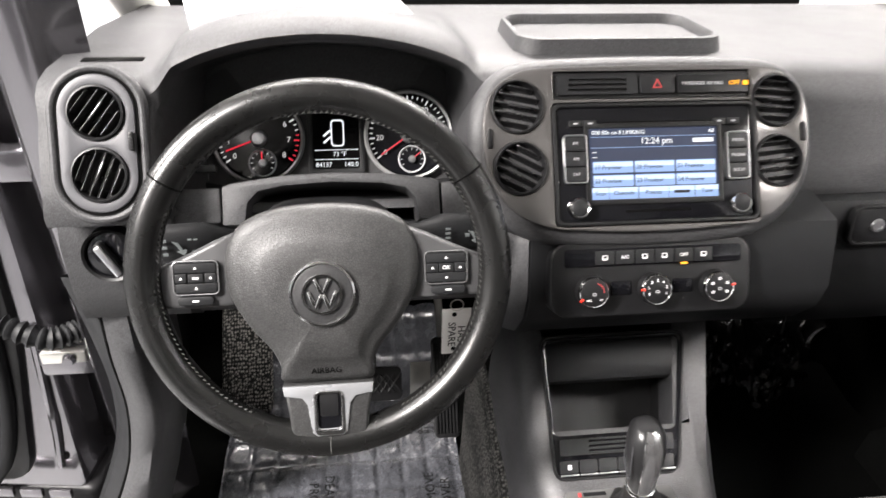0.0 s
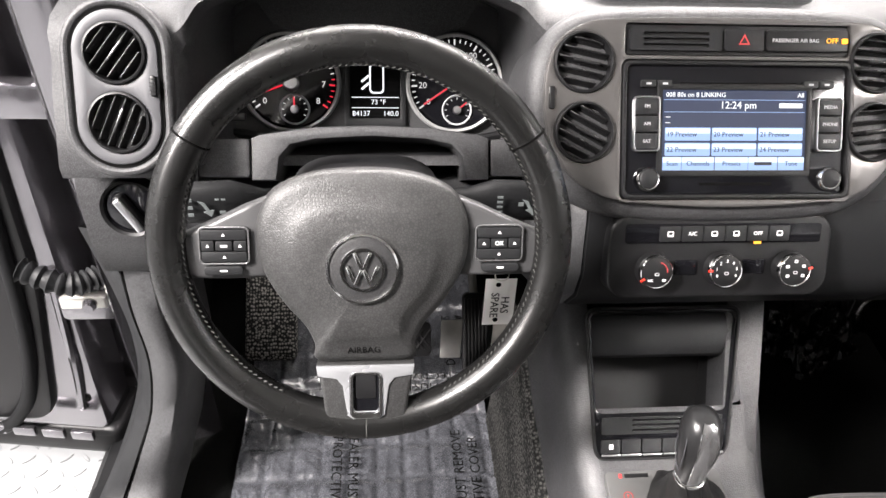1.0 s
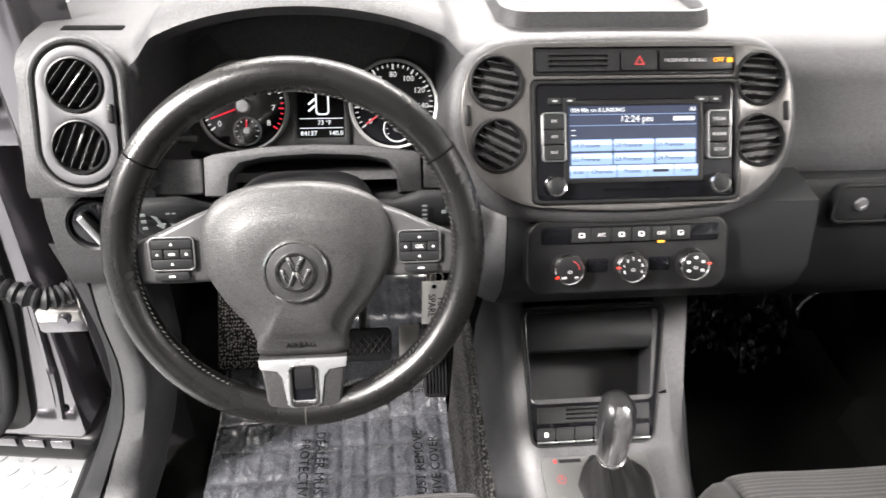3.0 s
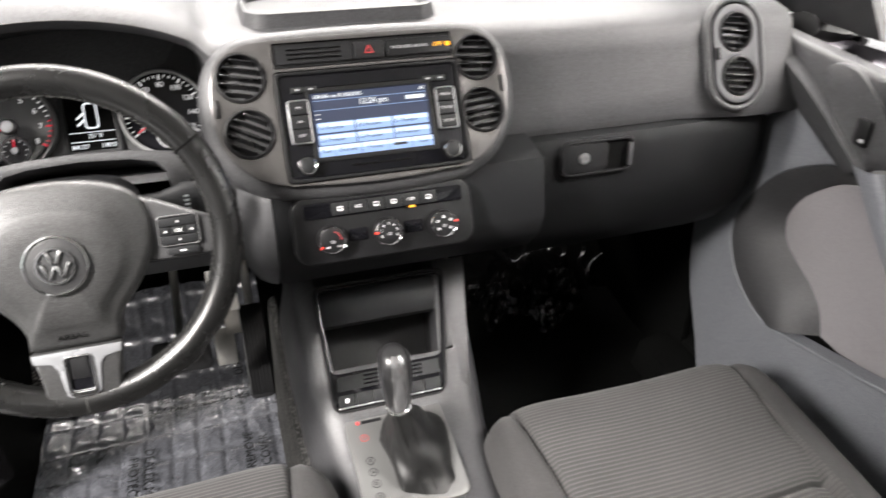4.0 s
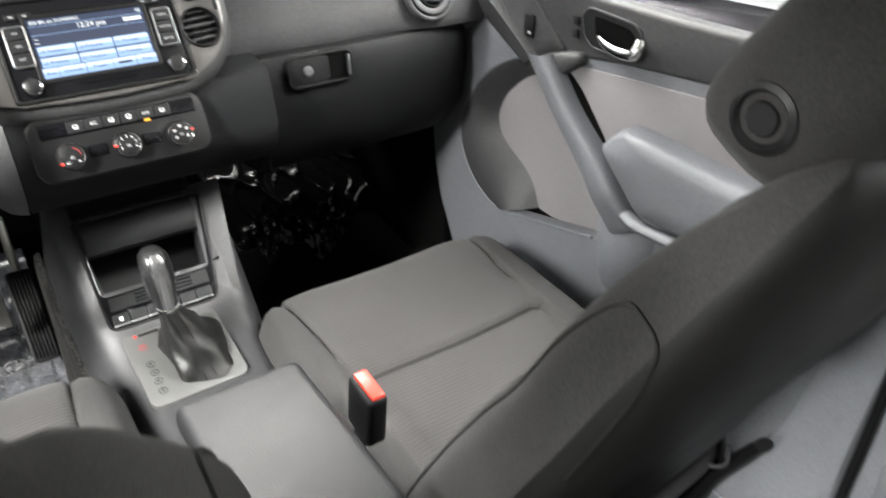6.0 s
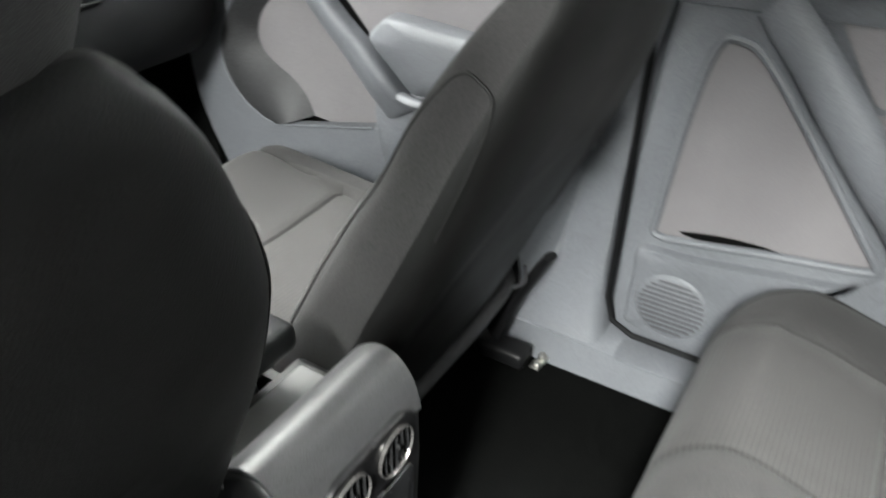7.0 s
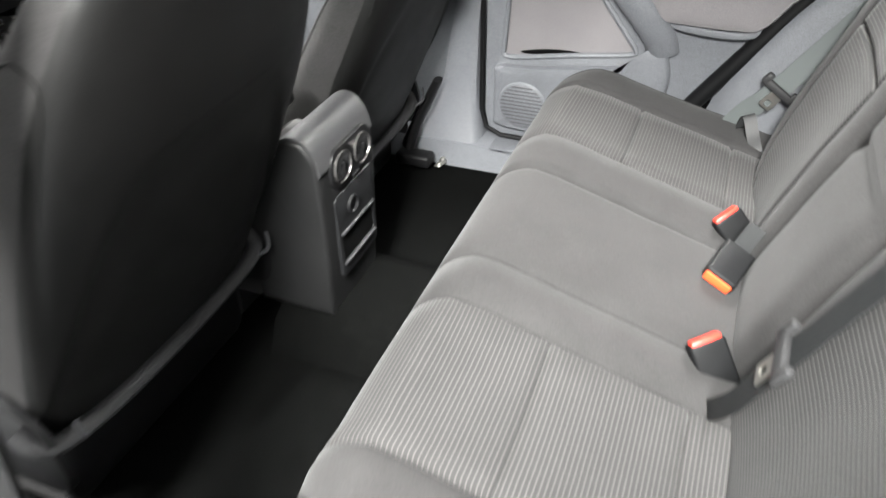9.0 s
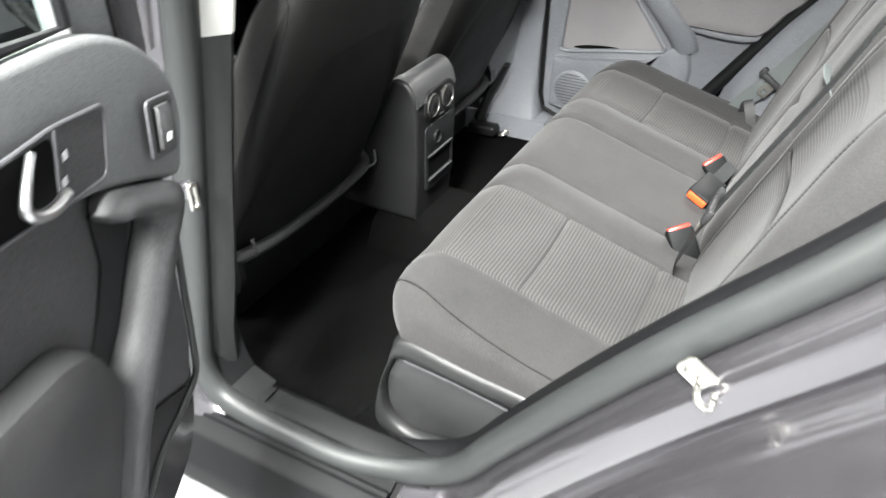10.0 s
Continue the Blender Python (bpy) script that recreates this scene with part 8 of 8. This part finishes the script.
part("door_check", plate(rrect(0.016, 0.046, 0.005, 4), [rrect(0.008, 0.034, 0.003, 4)], 0.006, 0.001), STEEL, car, "bright steel door check", m=Matrix.Translation((-0.808, 0.170, 0.80)) @ Matrix.Rotation(radians(90), 4, "X"))

# ---- left front post, jamb and open driver door ----
post_rows = (((-0.620, 1.112, 0.80), (-0.660, 1.115, 0.84), (-0.700, 1.12, 0.84)), ((-0.620, 1.118, 0.68), (-0.664, 1.118, 0.72), (-0.708, 1.180, 0.70)), ((-0.623, 1.124, 0.60), (-0.670, 1.145, 0.60), (-0.715, 1.215, 0.58)), ((-0.640, 1.142, 0.52), (-0.690, 1.155, 0.49), (-0.728, 1.215, 0.48)), ((-0.664, 1.135, 0.42), (-0.715, 1.130, 0.42), (-0.752, 1.150, 0.41)), ((-0.683, 1.115, 0.36), (-0.742, 1.110, 0.35), (-0.790, 1.11, 0.335)), ((-0.690, 1.02, 0.325), (-0.750, 1.01, 0.325), (-0.800, 1.0, 0.31)), ((-0.690, 0.70, 0.320), (-0.750, 0.70, 0.322), (-0.800, 0.70, 0.305)))
fine_rows = list(zip(*[smooth_line([r[k] for r in post_rows], 5) for k in range(3)]))
part("a_post_trim", skin([[i + Vector((0.004, 0.16, -0.06)), i + Vector((0.004, 0.012, -0.004)), i, i.lerp(m, 0.3) + Vector((0.006, -0.010, 0.004)), i.lerp(m, 0.7) + Vector((0.004, -0.008, 0.003)), m] for i, m, o in fine_rows]), DASH, car, "grey lower post trim", angle=60)
part("a_post_edge", skin([[m + Vector((-0.003, 0.003, 0)), m.lerp(o, 0.2) + Vector((0.004, -0.006, 0.003)), m.lerp(o, 0.8) + Vector((0.004, -0.006, 0.003)), o, o + Vector((0.01, 0.04, -0.01))] for i, m, o in fine_rows]), DASH_LOW, car, "dark grey post edge trim", angle=60)
part("a_post_gap", tube([m + Vector((0, 0.002, 0)) for i, m, o in fine_rows], 0.0032, 6), HOLE, car, "black joint line")
part("a_jamb", skin([[(x, y + 0.10 * (0.9 - z), z) for x, y in ((-0.64, 1.24), (-0.69, 1.22), (-0.735, 1.215), (-0.75, 1.23), (-0.755, 1.32), (-0.77, 1.35), (-0.81, 1.36), (-0.88, 1.37))] for z in (1.16, 0.9, 0.7, 0.5, 0.36, 0.20)]), PAINT, car, "dark painted door jamb", angle=60)
part("a_jamb_step", skin([[(x, y + 0.10 * (0.9 - z), z) for x, y in ((-0.728, 1.215), (-0.740, 1.208), (-0.746, 1.214), (-0.748, 1.245))] for z in (0.74, 0.64, 0.5, 0.40, 0.33)]), PAINT, car, "grey painted jamb step", angle=60)
ddoor = thing("door_front_left", (-1.15, 1.2, 0.4), "open dark driver door seen past the hinge post", "car door")
DF = Matrix.Translation((-0.84, 1.31, 0)) @ Matrix.Rotation(radians(-8), 4, "Z")
ON_DOOR = DF @ Matrix.Rotation(radians(90), 4, "X")
part("door_slab", plate([(0.0, 0.23), (0.0, 1.06), (-0.5, 1.08), (-1.0, 1.06), (-1.0, 0.5), (-0.9, 0.23)], depth=0.09, bevel=0.012), PAINT, ddoor, "dark painted door edge", m=ON_DOOR)
part("door_liner", plate(rounded([(-0.085, 0.31), (-0.030, 0.62), (-0.020, 1.00), (-0.95, 1.03), (-0.95, 0.52), (-0.85, 0.30)], 0.05), depth=0.02, bevel=0.008), BLACK, ddoor, "black door liner", m=ON_DOOR @ Matrix.Translation((0, 0, 0.018)))
part("door_seal", tube([ON_DOOR @ Vector((p.x, p.y, 0.024)) for p in smooth_line([(-0.045, 1.0, 0), (-0.05, 0.80, 0), (-0.062, 0.60, 0), (-0.085, 0.45, 0), (-0.13, 0.34, 0), (-0.22, 0.28, 0), (-0.5, 0.27, 0)], 6)], 0.012, 10), RUBBER, ddoor, "black rubber door seal")
part("sill_beam", plate(rounded([(0.02, 0.215), (0.02, 0.285), (-0.9, 0.285), (-0.9, 0.215)], 0.02), depth=0.11, bevel=0.015, segments=3), BLACK, ddoor, "black plastic lower door edge", m=ON_DOOR @ Matrix.Translation((0, 0, 0.006)))
for k in range(9):
    part("flange_tooth", box(0.040, 0.020, 0.010, 0.003, (-0.03 - 0.052 * k, 0.298, 0.030)), PAINT, ddoor, m=ON_DOOR)
part("jamb_hole", lathe([(0.0, 0.002), (0.007, 0.002), (0.0075, -0.001)], 16), HOLE, ddoor, "round drain hole", m=ON_DOOR @ Matrix.Translation((-0.022, 0.36, 0.001)))
part("jamb_rib", tube(smooth_line([ON_DOOR @ Vector(p) for p in ((-0.012, 0.64, 0.0), (-0.018, 0.50, 0.003), (-0.022, 0.42, 0.003), (-0.035, 0.335, 0.0))], 5), 0.008, 8), PAINT, ddoor, "pressed painted rib")
part("door_stay", box(0.07, 0.02, 0.022, 0.004, (-0.80, 1.285, 0.60)), STEEL, ddoor, "worn steel door stay")
part("wiring_boot", tube(smooth_line([(-0.765, 1.27, 0.655), (-0.80, 1.245, 0.66), (-0.86, 1.25, 0.685)], 16), lambda t: 0.016 + 0.003 * math.sin(t * 60), 14), DASH_LOW, ddoor, "ribbed rubber cable boot")
for z in (0.58, 0.92):
    part("hinge", box(0.09, 0.035, 0.05, 0.008, (-0.80, 1.305, z)), PAINT, ddoor, "dark painted door hinge")
part("hinge_bolt", lathe([(0, 0.01), (0.008, 0.01), (0.011, 0.0)], 12), PAINT, ddoor, m=Matrix.Translation((-0.79, 1.272, 0.60)) @ Matrix.Rotation(radians(90), 4, "X"))

# ---- seat details ----
for seat, cx in ((driver_seat, -0.352), (passenger_seat, 0.352)):
    for s in (-1, 1):
        part("recliner_cover", dome([(p.x, p.y) for p in smooth_line([(0.36, 0.40, 0), (0.52, 0.42, 0), (0.55, 0.50, 0), (0.44, 0.58, 0), (0.35, 0.55, 0), (0.32, 0.46, 0)], 4, closed=True)], ((1.0, 0.0), (0.97, 0.012), (0.7, 0.016), (0.1, 0.017))), BLACK, seat, "black plastic side cover", m=Matrix(((0, 0, s, cx + s * 0.245), (1, 0, 0, 0), (0, 1, 0, 0), (0, 0, 0, 1))))
    hm = Matrix.Translation((cx - 0.1425, 0.160, 1.132)) @ Matrix.Rotation(radians(-90), 4, "Y")
    part("headrest_button", lathe([(0, 0.004), (0.010, 0.004), (0.012, 0.001), (0.015, 0.001), (0.018, 0.005), (0.022, 0.003), (0.023, -0.004)], 28), BLACK, seat, "round black headrest button", m=hm)

# ---- raised diamonds of the booth floor near the open driver door ----
lug = plate([(0.015, 0.0), (0.008, 0.0028), (0.0, 0.0036), (-0.008, 0.0028), (-0.015, 0.0), (-0.008, -0.0028), (0.0, -0.0036), (0.008, -0.0028)], depth=0.003, bevel=0.0010, segments=1)
lug_mesh = mesh_of("floor_lug", lug, FLOORWHITE)
ground = bpy.data.objects["ground"]
made = 0
for j in range(26):
    for i in range(22):
        if made >= 300:
            break
        x, y = -1.60 + 0.040 * i, 1.20 + 0.040 * j
        if x + 0.9 * (y - 1.5) > -0.80:
            continue
        ob = new("floor_lug", lug_mesh)
        ob.matrix_basis = Matrix.Translation((x, y, 0.003)) @ Matrix.Rotation(radians(45 if (i + j) % 2 else -45), 4, "Z")
        ob.parent = ground
        made += 1

# ---- seat runner end beside the passenger seat ----
runner = thing("seat_runner_end", (0.62, 0.30, 0.33), "black seat runner end with latch and bare metal bracket", "seat runner")
part("runner_cap", box(0.05, 0.10, 0.035, 0.010, (0.585, 0.335, 0.305), 3), BLACK, runner, "black runner cap")
part("latch", tube(smooth_line([(0.600, 0.36, 0.33), (0.612, 0.335, 0.40), (0.612, 0.30, 0.47), (0.605, 0.27, 0.53)], 5), lambda t: 0.030 - 0.014 * t, 12, flat=0.6), BLACK, runner, "black plastic latch cover")
part("bracket", box(0.055, 0.018, 0.004, 0.0015, (0.605, 0.268, 0.288)), STEEL, runner, "bare metal bracket", m=Matrix.Translation((0.605, 0.268, 0.288)) @ Matrix.Rotation(radians(12), 4, "Y") @ Matrix.Translation((-0.605, -0.268, -0.288)))
for sx in (-0.012, 0.014):
    part("bolt", lathe([(0, 0.008), (0.006, 0.008), (0.008, 0.005), (0.0085, 0.0)], 14), STEEL, runner, "steel bolt", m=Matrix.Translation((0.605 + sx, 0.268, 0.290)))
